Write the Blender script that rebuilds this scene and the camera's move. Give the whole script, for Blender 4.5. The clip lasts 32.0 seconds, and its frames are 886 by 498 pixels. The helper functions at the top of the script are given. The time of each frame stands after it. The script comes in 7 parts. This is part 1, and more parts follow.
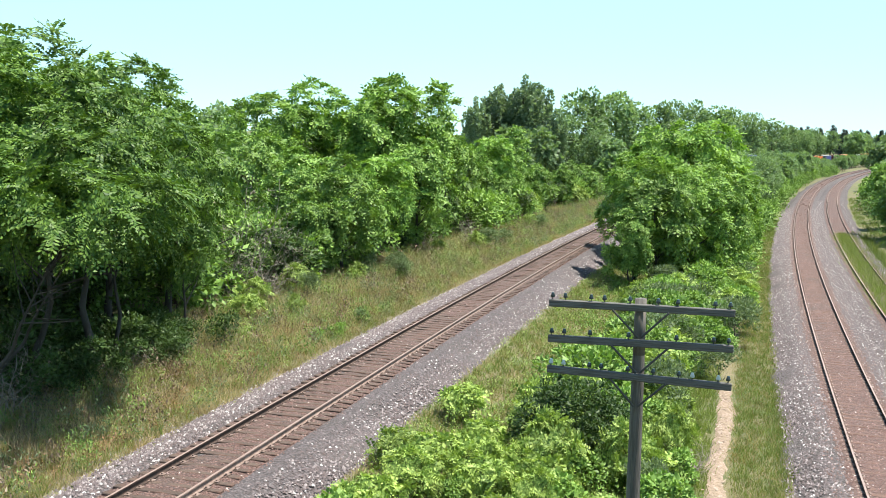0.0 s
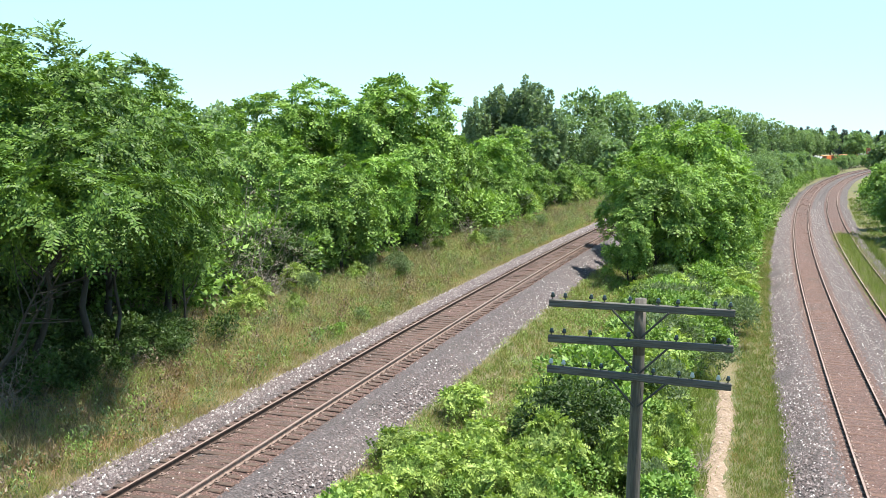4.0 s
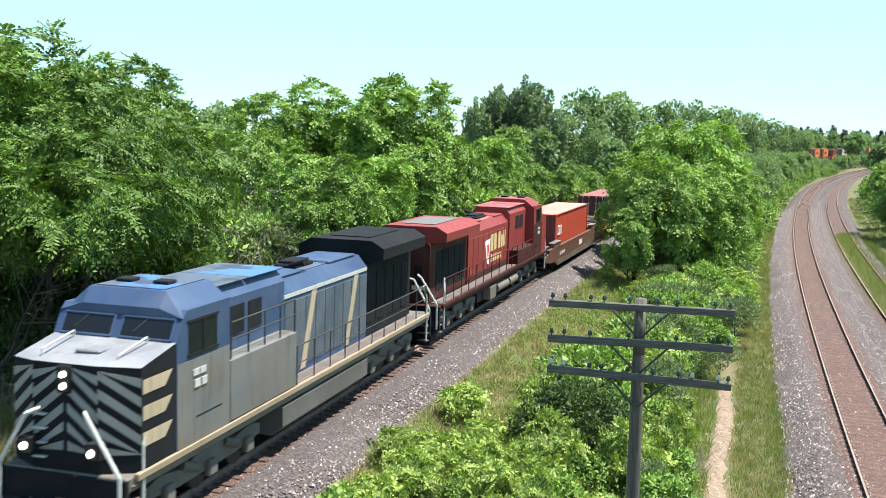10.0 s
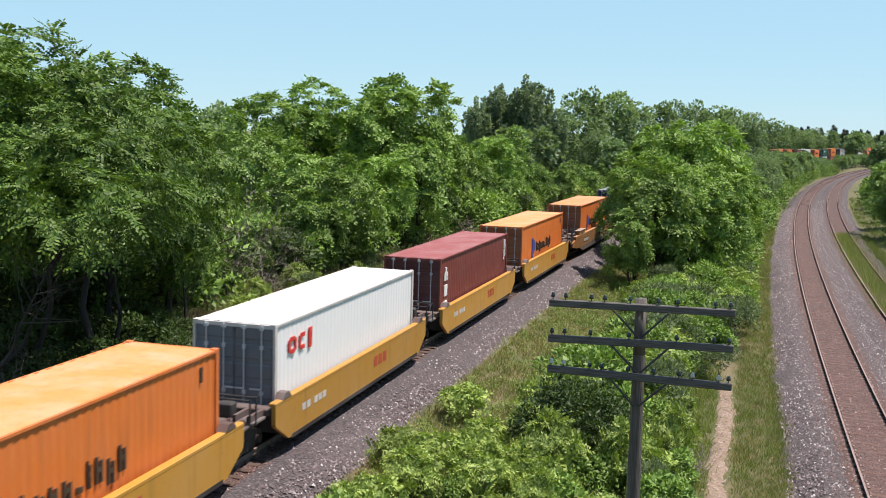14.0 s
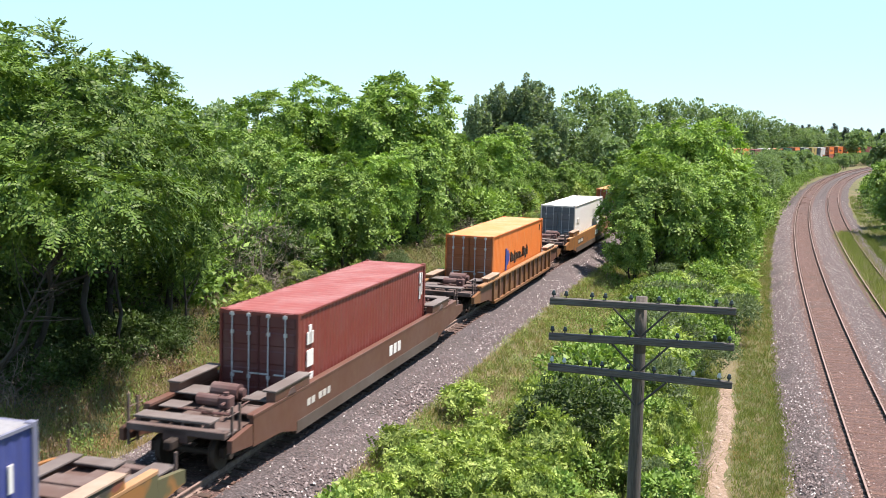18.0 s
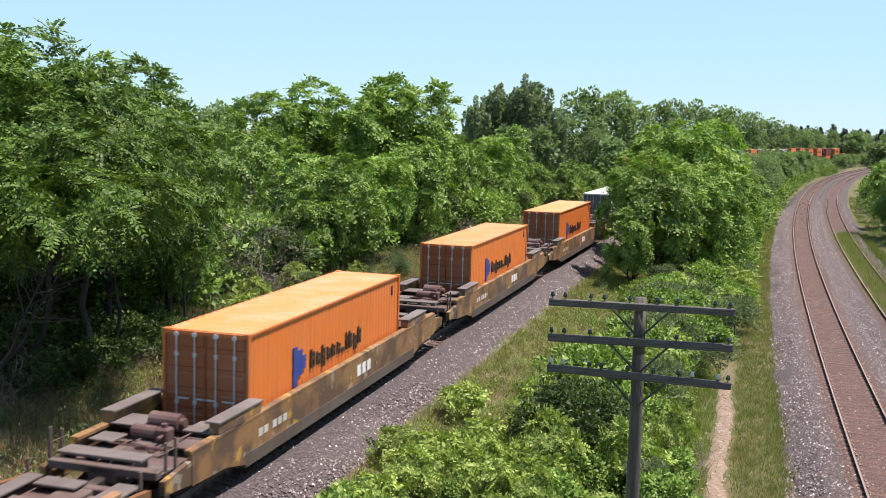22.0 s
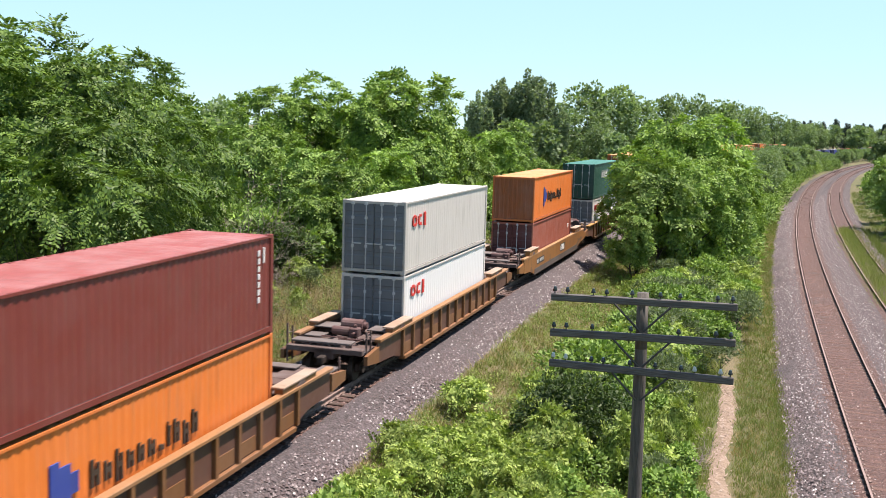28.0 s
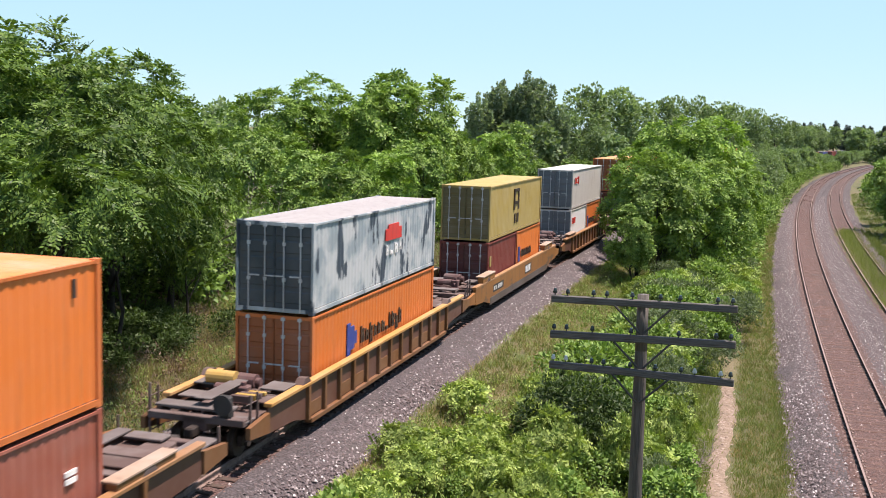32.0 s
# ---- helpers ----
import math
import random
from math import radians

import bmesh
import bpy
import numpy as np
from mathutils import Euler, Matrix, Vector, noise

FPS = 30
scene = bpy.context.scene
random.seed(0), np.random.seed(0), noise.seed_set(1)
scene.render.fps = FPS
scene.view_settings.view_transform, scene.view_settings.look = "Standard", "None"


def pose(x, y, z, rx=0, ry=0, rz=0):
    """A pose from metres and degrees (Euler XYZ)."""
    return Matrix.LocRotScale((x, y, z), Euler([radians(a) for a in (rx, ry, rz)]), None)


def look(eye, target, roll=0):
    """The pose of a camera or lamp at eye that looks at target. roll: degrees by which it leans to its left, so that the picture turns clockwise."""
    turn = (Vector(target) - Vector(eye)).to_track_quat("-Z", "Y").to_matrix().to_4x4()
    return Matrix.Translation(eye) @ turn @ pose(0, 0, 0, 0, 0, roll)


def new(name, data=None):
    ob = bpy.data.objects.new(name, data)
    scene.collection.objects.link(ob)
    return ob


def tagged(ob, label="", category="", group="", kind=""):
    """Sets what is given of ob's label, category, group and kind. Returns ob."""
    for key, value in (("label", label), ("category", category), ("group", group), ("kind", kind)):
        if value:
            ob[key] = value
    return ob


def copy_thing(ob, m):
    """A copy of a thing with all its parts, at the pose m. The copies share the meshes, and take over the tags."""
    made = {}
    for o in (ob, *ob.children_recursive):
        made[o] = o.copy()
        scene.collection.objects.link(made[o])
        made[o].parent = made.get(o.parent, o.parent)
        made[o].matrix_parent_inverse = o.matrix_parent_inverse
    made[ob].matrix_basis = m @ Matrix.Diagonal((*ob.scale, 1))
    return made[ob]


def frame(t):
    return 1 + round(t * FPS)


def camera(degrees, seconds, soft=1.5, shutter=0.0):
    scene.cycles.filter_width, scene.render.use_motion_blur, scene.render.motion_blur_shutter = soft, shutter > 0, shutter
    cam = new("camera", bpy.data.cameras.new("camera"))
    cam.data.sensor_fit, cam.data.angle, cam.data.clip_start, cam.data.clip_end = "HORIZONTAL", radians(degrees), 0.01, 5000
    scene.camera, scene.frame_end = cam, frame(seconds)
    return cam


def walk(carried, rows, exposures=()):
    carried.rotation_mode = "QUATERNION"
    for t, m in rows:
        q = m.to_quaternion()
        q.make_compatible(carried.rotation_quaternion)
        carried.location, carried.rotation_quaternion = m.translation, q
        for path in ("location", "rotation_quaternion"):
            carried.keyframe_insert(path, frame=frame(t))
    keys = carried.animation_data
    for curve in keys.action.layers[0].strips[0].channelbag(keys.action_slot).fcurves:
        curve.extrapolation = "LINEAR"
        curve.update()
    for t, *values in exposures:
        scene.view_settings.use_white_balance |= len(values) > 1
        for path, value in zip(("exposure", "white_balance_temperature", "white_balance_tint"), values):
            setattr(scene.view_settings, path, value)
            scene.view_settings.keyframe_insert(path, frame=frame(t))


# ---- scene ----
# ---- camera: standing on an overbridge beside the line, with small hand shakes ----
EYE_HEIGHT = 8.49
cam = camera(45.25, 32.0, soft=0.5, shutter=0.14)
# seconds, turn to the left and tilt up in degrees
SHAKES = [(0, 0.000, 0.000), (10.5, -0.006, 0.000), (11, -0.006, 0.000), (11.5, -0.009, -0.073), (12, 0.000, -0.116), (12.5, 0.034, -0.085), (13, 0.043, -0.043), (13.5, 0.037, -0.018), (14, 0.015, -0.006), (14.5, -0.024, -0.043), (16.5, -0.006, -0.046), (17, -0.006, -0.046), (17.5, 0.037, -0.104), (18, 0.043, -0.104), (18.5, -0.009, -0.094), (19, -0.009, -0.094), (19.5, -0.006, -0.094), (20, -0.009, -0.094), (20.5, -0.009, -0.052), (21, -0.009, -0.070), (21.5, -0.009, -0.052), (22, -0.009, -0.046), (22.5, -0.009, -0.052), (23, 0.000, -0.073), (23.5, 0.046, -0.046), (24, 0.000, -0.046), (24.5, 0.000, -0.046), (25, 0.000, -0.046), (25.5, 0.006, -0.046), (27.5, 0.088, -0.280), (28, 0.113, -0.326), (28.5, 0.113, -0.274), (29, 0.006, -0.079), (29.5, 0.000, 0.006), (30, -0.009, -0.046), (30.5, -0.027, -0.046), (31, -0.034, -0.046), (31.5, 0.006, -0.085), (32, 0.122, -0.231)]
ROWS = []
for t, turn, lift in SHAKES:
    ROWS.append((t, pose(0, 0, EYE_HEIGHT, 0, 0, turn) @ pose(0, 0, 0, 90 - 6.29 + lift) @ pose(0, 0, 0, 0, 0, 1.11)))
EXPOSURES = [(0, 1.39, 6610, 6), (10.8, 1.39, 6610, 6), (12, 1.12, 6930, 20), (13, 0.98, 6880, 21), (14, 0.7, 6730, 18), (15, 0.82, 6780, 18), (17, 1.15, 6880, 18), (18, 1.19, 6930, 18), (19, 1.0, 6880, 18), (20, 0.9, 6880, 19), (21, 0.87, 6880, 19), (24, 0.83, 6830, 19), (25, 0.78, 6780, 19), (28, 1.07, 6930, 20), (28.5, 0.84, 6880, 20), (29, 0.71, 6830, 20), (30, 0.82, 6880, 20), (32, 0.93, 6930, 23)]
walk(cam, ROWS, EXPOSURES)

# ---- daylight: high summer sun from beyond the tracks ----
SUN_ELEVATION, SUN_BEARING = 71.0, 1.0   # degrees; bearing counted from +x towards +y
world = bpy.data.worlds.new("sky")
scene.world = world
world.use_nodes = True
wn = world.node_tree.nodes
wl = world.node_tree.links
sky = wn.new("ShaderNodeTexSky")
sky.sky_type = 'NISHITA'
sky.sun_disc = False
sky.sun_elevation = radians(SUN_ELEVATION)
sky.sun_rotation = radians(90 - SUN_BEARING)
sky.air_density, sky.dust_density, sky.ozone_density = 0.9, 0.0, 4.0
wn["Background"].inputs["Strength"].default_value = 0.099
haze = wn.new("ShaderNodeMix")      # summer haze, thick towards the horizon and thin overhead
sky_way = wn.new("ShaderNodeSeparateXYZ")
wl.new(wn.new("ShaderNodeTexCoord").outputs["Generated"], sky_way.inputs[0])
thin = wn.new("ShaderNodeMapRange")
thin.interpolation_type = 'SMOOTHSTEP'
thin.inputs["From Min"].default_value, thin.inputs["From Max"].default_value = 0.12, 0.75
thin.inputs["To Min"].default_value, thin.inputs["To Max"].default_value = 0.78, 0.15
wl.new(sky_way.outputs["Z"], thin.inputs["Value"])
wl.new(thin.outputs["Result"], haze.inputs[0])
haze.data_type = 'RGBA'
haze.inputs[7].default_value = (2.5, 4.6, 5.6, 1)
wl.new(sky.outputs["Color"], haze.inputs[6])
wl.new(haze.outputs[2], wn["Background"].inputs["Color"])

sun_data = bpy.data.lights.new("sun", 'SUN')
sun_data.energy, sun_data.angle, sun_data.color = 5.0, radians(0.53), (1.0, 0.96, 0.88)
sun = new("sun", sun_data)
ce, se = math.cos(radians(SUN_ELEVATION)), math.sin(radians(SUN_ELEVATION))
SUN_WAY = Vector((ce * math.cos(radians(SUN_BEARING)), ce * math.sin(radians(SUN_BEARING)), se))
sun.matrix_basis = look(SUN_WAY * 100, (0, 0, 0))

# ---- mesh tools ----
class Build:
    """Collects vertices and faces of one part."""

    def __init__(self):
        self.v, self.f = [], []

    def add(self, verts, faces):
        k = len(self.v)
        self.v.extend(verts)
        self.f.extend([tuple(i + k for i in q) for q in faces])
        return self

    def box(self, x0, x1, y0, y1, z0, z1, m=None):
        c = [(x0, y0, z0), (x1, y0, z0), (x1, y1, z0), (x0, y1, z0), (x0, y0, z1), (x1, y0, z1), (x1, y1, z1), (x0, y1, z1)]
        if m is not None:
            c = [tuple(m @ Vector(p)) for p in c]
        return self.add(c, [(0, 3, 2, 1), (4, 5, 6, 7), (0, 1, 5, 4), (1, 2, 6, 5), (2, 3, 7, 6), (3, 0, 4, 7)])

    def cbox(self, x0, x1, y0, y1, z0, z1, b=0.02, m=None):
        """A box with bevelled edges all round."""
        vs, idx = [], {}
        for i, (sx, x) in enumerate(((1, x0), (-1, x1))):
            for j, (sy, y) in enumerate(((1, y0), (-1, y1))):
                for k, (sz, z) in enumerate(((1, z0), (-1, z1))):
                    for a, p in enumerate(((x, y + sy * b, z + sz * b), (x + sx * b, y, z + sz * b), (x + sx * b, y + sy * b, z))):
                        idx[i, j, k, a] = len(vs)
                        vs.append(p)
        fs = []
        for i in (0, 1):
            fs.append([idx[i, 0, 0, 0], idx[i, 1, 0, 0], idx[i, 1, 1, 0], idx[i, 0, 1, 0]][::(-1 if i == 0 else 1)])
            fs.append([idx[0, i, 0, 1], idx[1, i, 0, 1], idx[1, i, 1, 1], idx[0, i, 1, 1]][::(1 if i == 0 else -1)])
            fs.append([idx[0, 0, i, 2], idx[1, 0, i, 2], idx[1, 1, i, 2], idx[0, 1, i, 2]][::(-1 if i == 0 else 1)])
        for i in (0, 1):
            for j in (0, 1):
                e = [idx[0, i, j, 1], idx[1, i, j, 1], idx[1, i, j, 2], idx[0, i, j, 2]]
                fs.append(e if (i + j) % 2 else e[::-1])
                e = [idx[i, 0, j, 0], idx[i, 1, j, 0], idx[i, 1, j, 2], idx[i, 0, j, 2]]
                fs.append(e[::-1] if (i + j) % 2 else e)
                e = [idx[i, j, 0, 0], idx[i, j, 1, 0], idx[i, j, 1, 1], idx[i, j, 0, 1]]
                fs.append(e if (i + j) % 2 else e[::-1])
                for k in (0, 1):
                    e = [idx[i, j, k, 0], idx[i, j, k, 1], idx[i, j, k, 2]]
                    fs.append(e if (i + j + k) % 2 == 0 else e[::-1])
        if m is not None:
            vs = [tuple(m @ Vector(p)) for p in vs]
        return self.add(vs, fs)

    def tube(self, p, q, r0, r1=None, n=8, caps=True):
        r1 = r0 if r1 is None else r1
        p, q = Vector(p), Vector(q)
        d = (q - p).normalized()
        a = d.cross(Vector((0, 0, 1)) if abs(d.z) < 0.9 else Vector((1, 0, 0))).normalized()
        b = d.cross(a)
        vs = []
        for c, r in ((p, r0), (q, r1)):
            for i in range(n):
                w = 2 * math.pi * i / n
                vs.append(tuple(c + r * (math.cos(w) * a + math.sin(w) * b)))
        fs = [(i, (i + 1) % n, n + (i + 1) % n, n + i) for i in range(n)]
        if caps:
            fs += [tuple(range(n))[::-1], tuple(range(n, 2 * n))]
        return self.add(vs, fs)

    def prism(self, outline, axis, lo, hi, m=None):
        """An outline of 2D points swept along 'x', 'y' or 'z' from lo to hi."""
        def at(p, w):
            return {"x": (w, p[0], p[1]), "y": (p[0], w, p[1]), "z": (p[0], p[1], w)}[axis]
        n = len(outline)
        vs = [at(p, lo) for p in outline] + [at(p, hi) for p in outline]
        if m is not None:
            vs = [tuple(m @ Vector(p)) for p in vs]
        fs = [(i, (i + 1) % n, n + (i + 1) % n, n + i) for i in range(n)] + [tuple(range(n))[::-1], tuple(range(n, 2 * n))]
        return self.add(vs, fs)

    def sheet(self, rows, flip=False):
        """A surface through rows of points."""
        n = len(rows[0])
        vs = [tuple(p) for r in rows for p in r]
        fs = []
        for i in range(len(rows) - 1):
            for j in range(n - 1):
                q = (i * n + j, i * n + j + 1, (i + 1) * n + j + 1, (i + 1) * n + j)
                fs.append(q[::-1] if flip else q)
        return self.add(vs, fs)

    def mesh(self, name, material, smooth=False):
        me = bpy.data.meshes.new(name)
        me.from_pydata(self.v, [], self.f)
        bm = bmesh.new()
        bm.from_mesh(me)
        bmesh.ops.recalc_face_normals(bm, faces=bm.faces)
        bm.to_mesh(me)
        bm.free()
        me.materials.append(material)
        if smooth:
            me.polygons.foreach_set("use_smooth", [True] * len(me.polygons))
        return me


def part(name, build, material, parent, label="", smooth=False):
    """Links one mesh as a part under a thing or under a part."""
    me = build if isinstance(build, bpy.types.Mesh) else build.mesh(name, material, smooth)
    ob = new(name, me)
    ob.parent = parent
    if label:
        tagged(ob, label)
    return ob


def thing(name, label, category, group="", at=None, kind=""):
    ob = tagged(new(name), label, category, group, kind)
    ob.empty_display_size = 0.3
    if at is not None:
        ob.matrix_basis = at
    return ob


def array_mesh(name, verts, faces, material, smooth=False):
    """A mesh from numpy arrays: verts n x 3, faces m x k of one size."""
    me = bpy.data.meshes.new(name)
    n, k = faces.shape
    me.vertices.add(len(verts))
    me.vertices.foreach_set("co", np.ascontiguousarray(verts, dtype=np.float32).ravel())
    me.loops.add(n * k)
    me.loops.foreach_set("vertex_index", np.ascontiguousarray(faces, dtype=np.int32).ravel())
    me.polygons.add(n)
    me.polygons.foreach_set("loop_start", np.arange(0, n * k, k, dtype=np.int32))
    me.polygons.foreach_set("loop_total", np.full(n, k, dtype=np.int32))
    if smooth:
        me.polygons.foreach_set("use_smooth", np.ones(n, dtype=bool))
    me.update(calc_edges=True)
    me.materials.append(material)
    return me

# ---- materials ----
TONE = 0.8     # one common scale for all base colours below


class Mat:
    """A principled material with a few procedural layers."""

    def __init__(self, name, color, rough=0.6, metal=0.0):
        self.m = bpy.data.materials.new(name)
        self.m.use_nodes = True
        self.n, self.l = self.m.node_tree.nodes, self.m.node_tree.links
        self.p = self.n["Principled BSDF"]
        self.p.inputs["Roughness"].default_value, self.p.inputs["Metallic"].default_value = rough, metal
        rgb = self.n.new("ShaderNodeRGB")
        rgb.outputs[0].default_value = (*(c * TONE for c in color), 1)
        self.color = rgb.outputs[0]
        self.coords = self.n.new("ShaderNodeTexCoord").outputs["Object"]
        self.height = None

    def world(self):
        self.coords = self.n.new("ShaderNodeNewGeometry").outputs["Position"]
        return self

    def stretched(self, sx, sy, sz):
        mp = self.n.new("ShaderNodeMapping")
        mp.inputs["Scale"].default_value = (sx, sy, sz)
        self.l.new(self.coords, mp.inputs["Vector"])
        return mp.outputs[0]

    def noise(self, scale, detail=4, vector=None, rough=0.55):
        t = self.n.new("ShaderNodeTexNoise")
        t.inputs["Scale"].default_value, t.inputs["Detail"].default_value, t.inputs["Roughness"].default_value = scale, detail, rough
        self.l.new(vector or self.coords, t.inputs["Vector"])
        return t.outputs["Fac"]

    def cells(self, scale, what="Color", vector=None):
        t = self.n.new("ShaderNodeTexVoronoi")
        t.inputs["Scale"].default_value = scale
        self.l.new(vector or self.coords, t.inputs["Vector"])
        return t.outputs[what]

    def ramp(self, fac, lo, hi):
        r = self.n.new("ShaderNodeMapRange")
        r.inputs["From Min"].default_value, r.inputs["From Max"].default_value = lo, hi
        self.l.new(fac, r.inputs["Value"])
        return r.outputs["Result"]

    def random(self):
        return self.n.new("ShaderNodeObjectInfo").outputs["Random"]

    def island(self):
        return self.n.new("ShaderNodeNewGeometry").outputs["Random Per Island"]

    def scaled(self, fac, k):
        q = self.n.new("ShaderNodeMath")
        q.operation = 'MULTIPLY'
        q.inputs[1].default_value = k
        self.l.new(fac, q.inputs[0])
        return q.outputs[0]

    def mix(self, color, fac, amount=1.0):
        """Lays color over what there is, by fac times amount."""
        x = self.n.new("ShaderNodeMix")
        x.data_type = 'RGBA'
        self.l.new(self.scaled(fac, amount), x.inputs[0])
        self.l.new(self.color, x.inputs[6])
        if isinstance(color, tuple):
            x.inputs[7].default_value = (*(c * TONE for c in color), 1)
        else:
            self.l.new(color, x.inputs[7])
        self.color = x.outputs[2]
        return self

    def vary(self, fac, lo, hi):
        """Multiplies the colour by a value from lo to hi."""
        x = self.n.new("ShaderNodeMix")
        x.data_type, x.blend_type = 'RGBA', 'MULTIPLY'
        x.inputs[0].default_value = 1.0
        r = self.n.new("ShaderNodeMapRange")
        r.inputs["To Min"].default_value, r.inputs["To Max"].default_value = lo, hi
        self.l.new(fac, r.inputs["Value"])
        self.l.new(self.color, x.inputs[6])
        self.l.new(r.outputs[0], x.inputs[7])
        self.color = x.outputs[2]
        return self

    def bump(self, fac, strength=0.4, distance=0.02):
        b = self.n.new("ShaderNodeBump")
        b.inputs["Strength"].default_value, b.inputs["Distance"].default_value = strength, distance
        self.l.new(fac, b.inputs["Height"])
        if self.height is not None:
            self.l.new(self.height, b.inputs["Normal"])
        self.height = b.outputs["Normal"]
        return self

    def rough(self, fac, lo, hi):
        r = self.n.new("ShaderNodeMapRange")
        r.inputs["To Min"].default_value, r.inputs["To Max"].default_value = lo, hi
        self.l.new(fac, r.inputs["Value"])
        self.l.new(r.outputs[0], self.p.inputs["Roughness"])
        return self

    def done(self):
        self.l.new(self.color, self.p.inputs["Base Color"])
        if self.height is not None:
            self.l.new(self.height, self.p.inputs["Normal"])
        return self.m


def paint(name, color, fade=0.25, rust=0.35, rough=0.5, dirt=(0.10, 0.075, 0.05)):
    """Weathered vehicle paint: bleached patches, vertical streaks, rust specks."""
    w = Mat(name, color, rough)
    pale = tuple(c + (0.75 - c) * 0.35 for c in color)
    w.mix(pale, w.ramp(w.noise(0.9, 5), 0.4, 0.75), fade)
    w.mix(dirt, w.ramp(w.noise(1.0, 4, w.stretched(5, 5, 0.35)), 0.54, 0.8), 0.4)
    w.mix((0.13, 0.05, 0.02), w.ramp(w.noise(7.0, 6), 0.66, 0.76), rust)
    w.vary(w.random(), 0.9, 1.06)
    w.rough(w.noise(3.0), rough - 0.12, rough + 0.2)
    return w.done()


def leaf_material(name, dark, light, vein=0.35, patch=None):
    """Thin leaves: diffuse above, light passing through."""
    w = Mat(name, dark, 0.5)
    w.mix(light, w.island(), 1.0)
    w.vary(w.random(), 0.78, 1.15)
    w.vary(w.noise(0.6, 3), 0.75, 1.2)
    if patch:
        w.mix(patch, w.ramp(w.noise(0.22, 5), 0.36, 0.56), 0.85)
        w.mix((0.27, 0.15, 0.08), w.ramp(w.noise(0.45, 4), 0.56, 0.66), 0.55)
    w.p.inputs["Specular IOR Level"].default_value = 0.2
    w.l.new(w.color, w.p.inputs["Base Color"])
    tr = w.n.new("ShaderNodeBsdfTranslucent")
    sc = w.n.new("ShaderNodeMix")
    sc.data_type, sc.blend_type = 'RGBA', 'MULTIPLY'
    sc.inputs[0].default_value = 1.0
    w.l.new(w.color, sc.inputs[6])
    sc.inputs[7].default_value = (1.25, 1.35, 0.6, 1)
    w.l.new(sc.outputs[2], tr.inputs["Color"])
    mx = w.n.new("ShaderNodeMixShader")
    mx.inputs[0].default_value = vein
    w.l.new(w.p.outputs[0], mx.inputs[1])
    w.l.new(tr.outputs[0], mx.inputs[2])
    w.l.new(mx.outputs[0], w.n["Material Output"].inputs["Surface"])
    return w.m


# ground and track
g = Mat("meadow_soil", (0.12, 0.12, 0.045), 0.95).world()
g.mix((0.20, 0.155, 0.085), g.ramp(g.noise(0.25, 5), 0.42, 0.62), 0.8)
g.mix((0.07, 0.11, 0.025), g.ramp(g.noise(0.6, 4), 0.5, 0.7), 0.8)
g.vary(g.noise(9.0, 5), 0.55, 1.3)
g.bump(g.noise(14.0, 6), 0.8, 0.08)
SOIL = g.done()

def ballast_material(name, base, pale, rusty):
    b = Mat(name, base, 0.9).world()
    cell = b.cells(14.0)
    sep = b.n.new("ShaderNodeSeparateColor")
    b.l.new(cell, sep.inputs[0])
    b.mix(pale, sep.outputs[0], 0.85)
    b.mix(rusty, sep.outputs[1], 0.45)
    b.mix((0.09, 0.08, 0.07), b.ramp(b.noise(0.5, 4), 0.5, 0.72), 0.5)
    b.vary(b.ramp(b.cells(14.0, "Distance"), 0.0, 0.75), 1.15, 0.45)
    b.bump(b.cells(14.0, "Distance"), 1.0, -0.05)
    return b.done()

BALLAST = ballast_material("crushed_stone", (0.082, 0.065, 0.068), (0.205, 0.177, 0.181), (0.112, 0.071, 0.067))
BALLAST_PALE = ballast_material("pale_crushed_stone", (0.078, 0.062, 0.064), (0.195, 0.165, 0.167), (0.13, 0.09, 0.082))
FINES = ballast_material("dirty_fine_stone", (0.075, 0.06, 0.062), (0.175, 0.146, 0.15), (0.115, 0.08, 0.078))
BALLAST_RUSTY = ballast_material("rust_stained_stone", (0.11, 0.06, 0.05), (0.23, 0.142, 0.122), (0.14, 0.055, 0.04))

s = Mat("loose_stone", (0.108, 0.083, 0.086), 0.85)
s.mix((0.30, 0.256, 0.256), s.ramp(s.island(), 0.55, 0.9), 0.9)
s.mix((0.50, 0.48, 0.47), s.ramp(s.island(), 0.94, 0.96), 0.9)
s.mix((0.12, 0.085, 0.08), s.ramp(s.island(), 0.3, 0.0), 0.9)
s.vary(s.noise(20.0), 0.8, 1.1)
STONE = s.done()

s = Mat("rust_stained_stones", (0.13, 0.072, 0.060), 0.9)
s.mix((0.27, 0.175, 0.155), s.ramp(s.island(), 0.45, 0.9), 0.9)
s.mix((0.46, 0.40, 0.38), s.ramp(s.island(), 0.94, 0.96), 0.9)
s.mix((0.075, 0.04, 0.032), s.ramp(s.island(), 0.3, 0.0), 0.9)
s.vary(s.noise(20.0), 0.8, 1.1)
STONE_RUSTY = s.done()

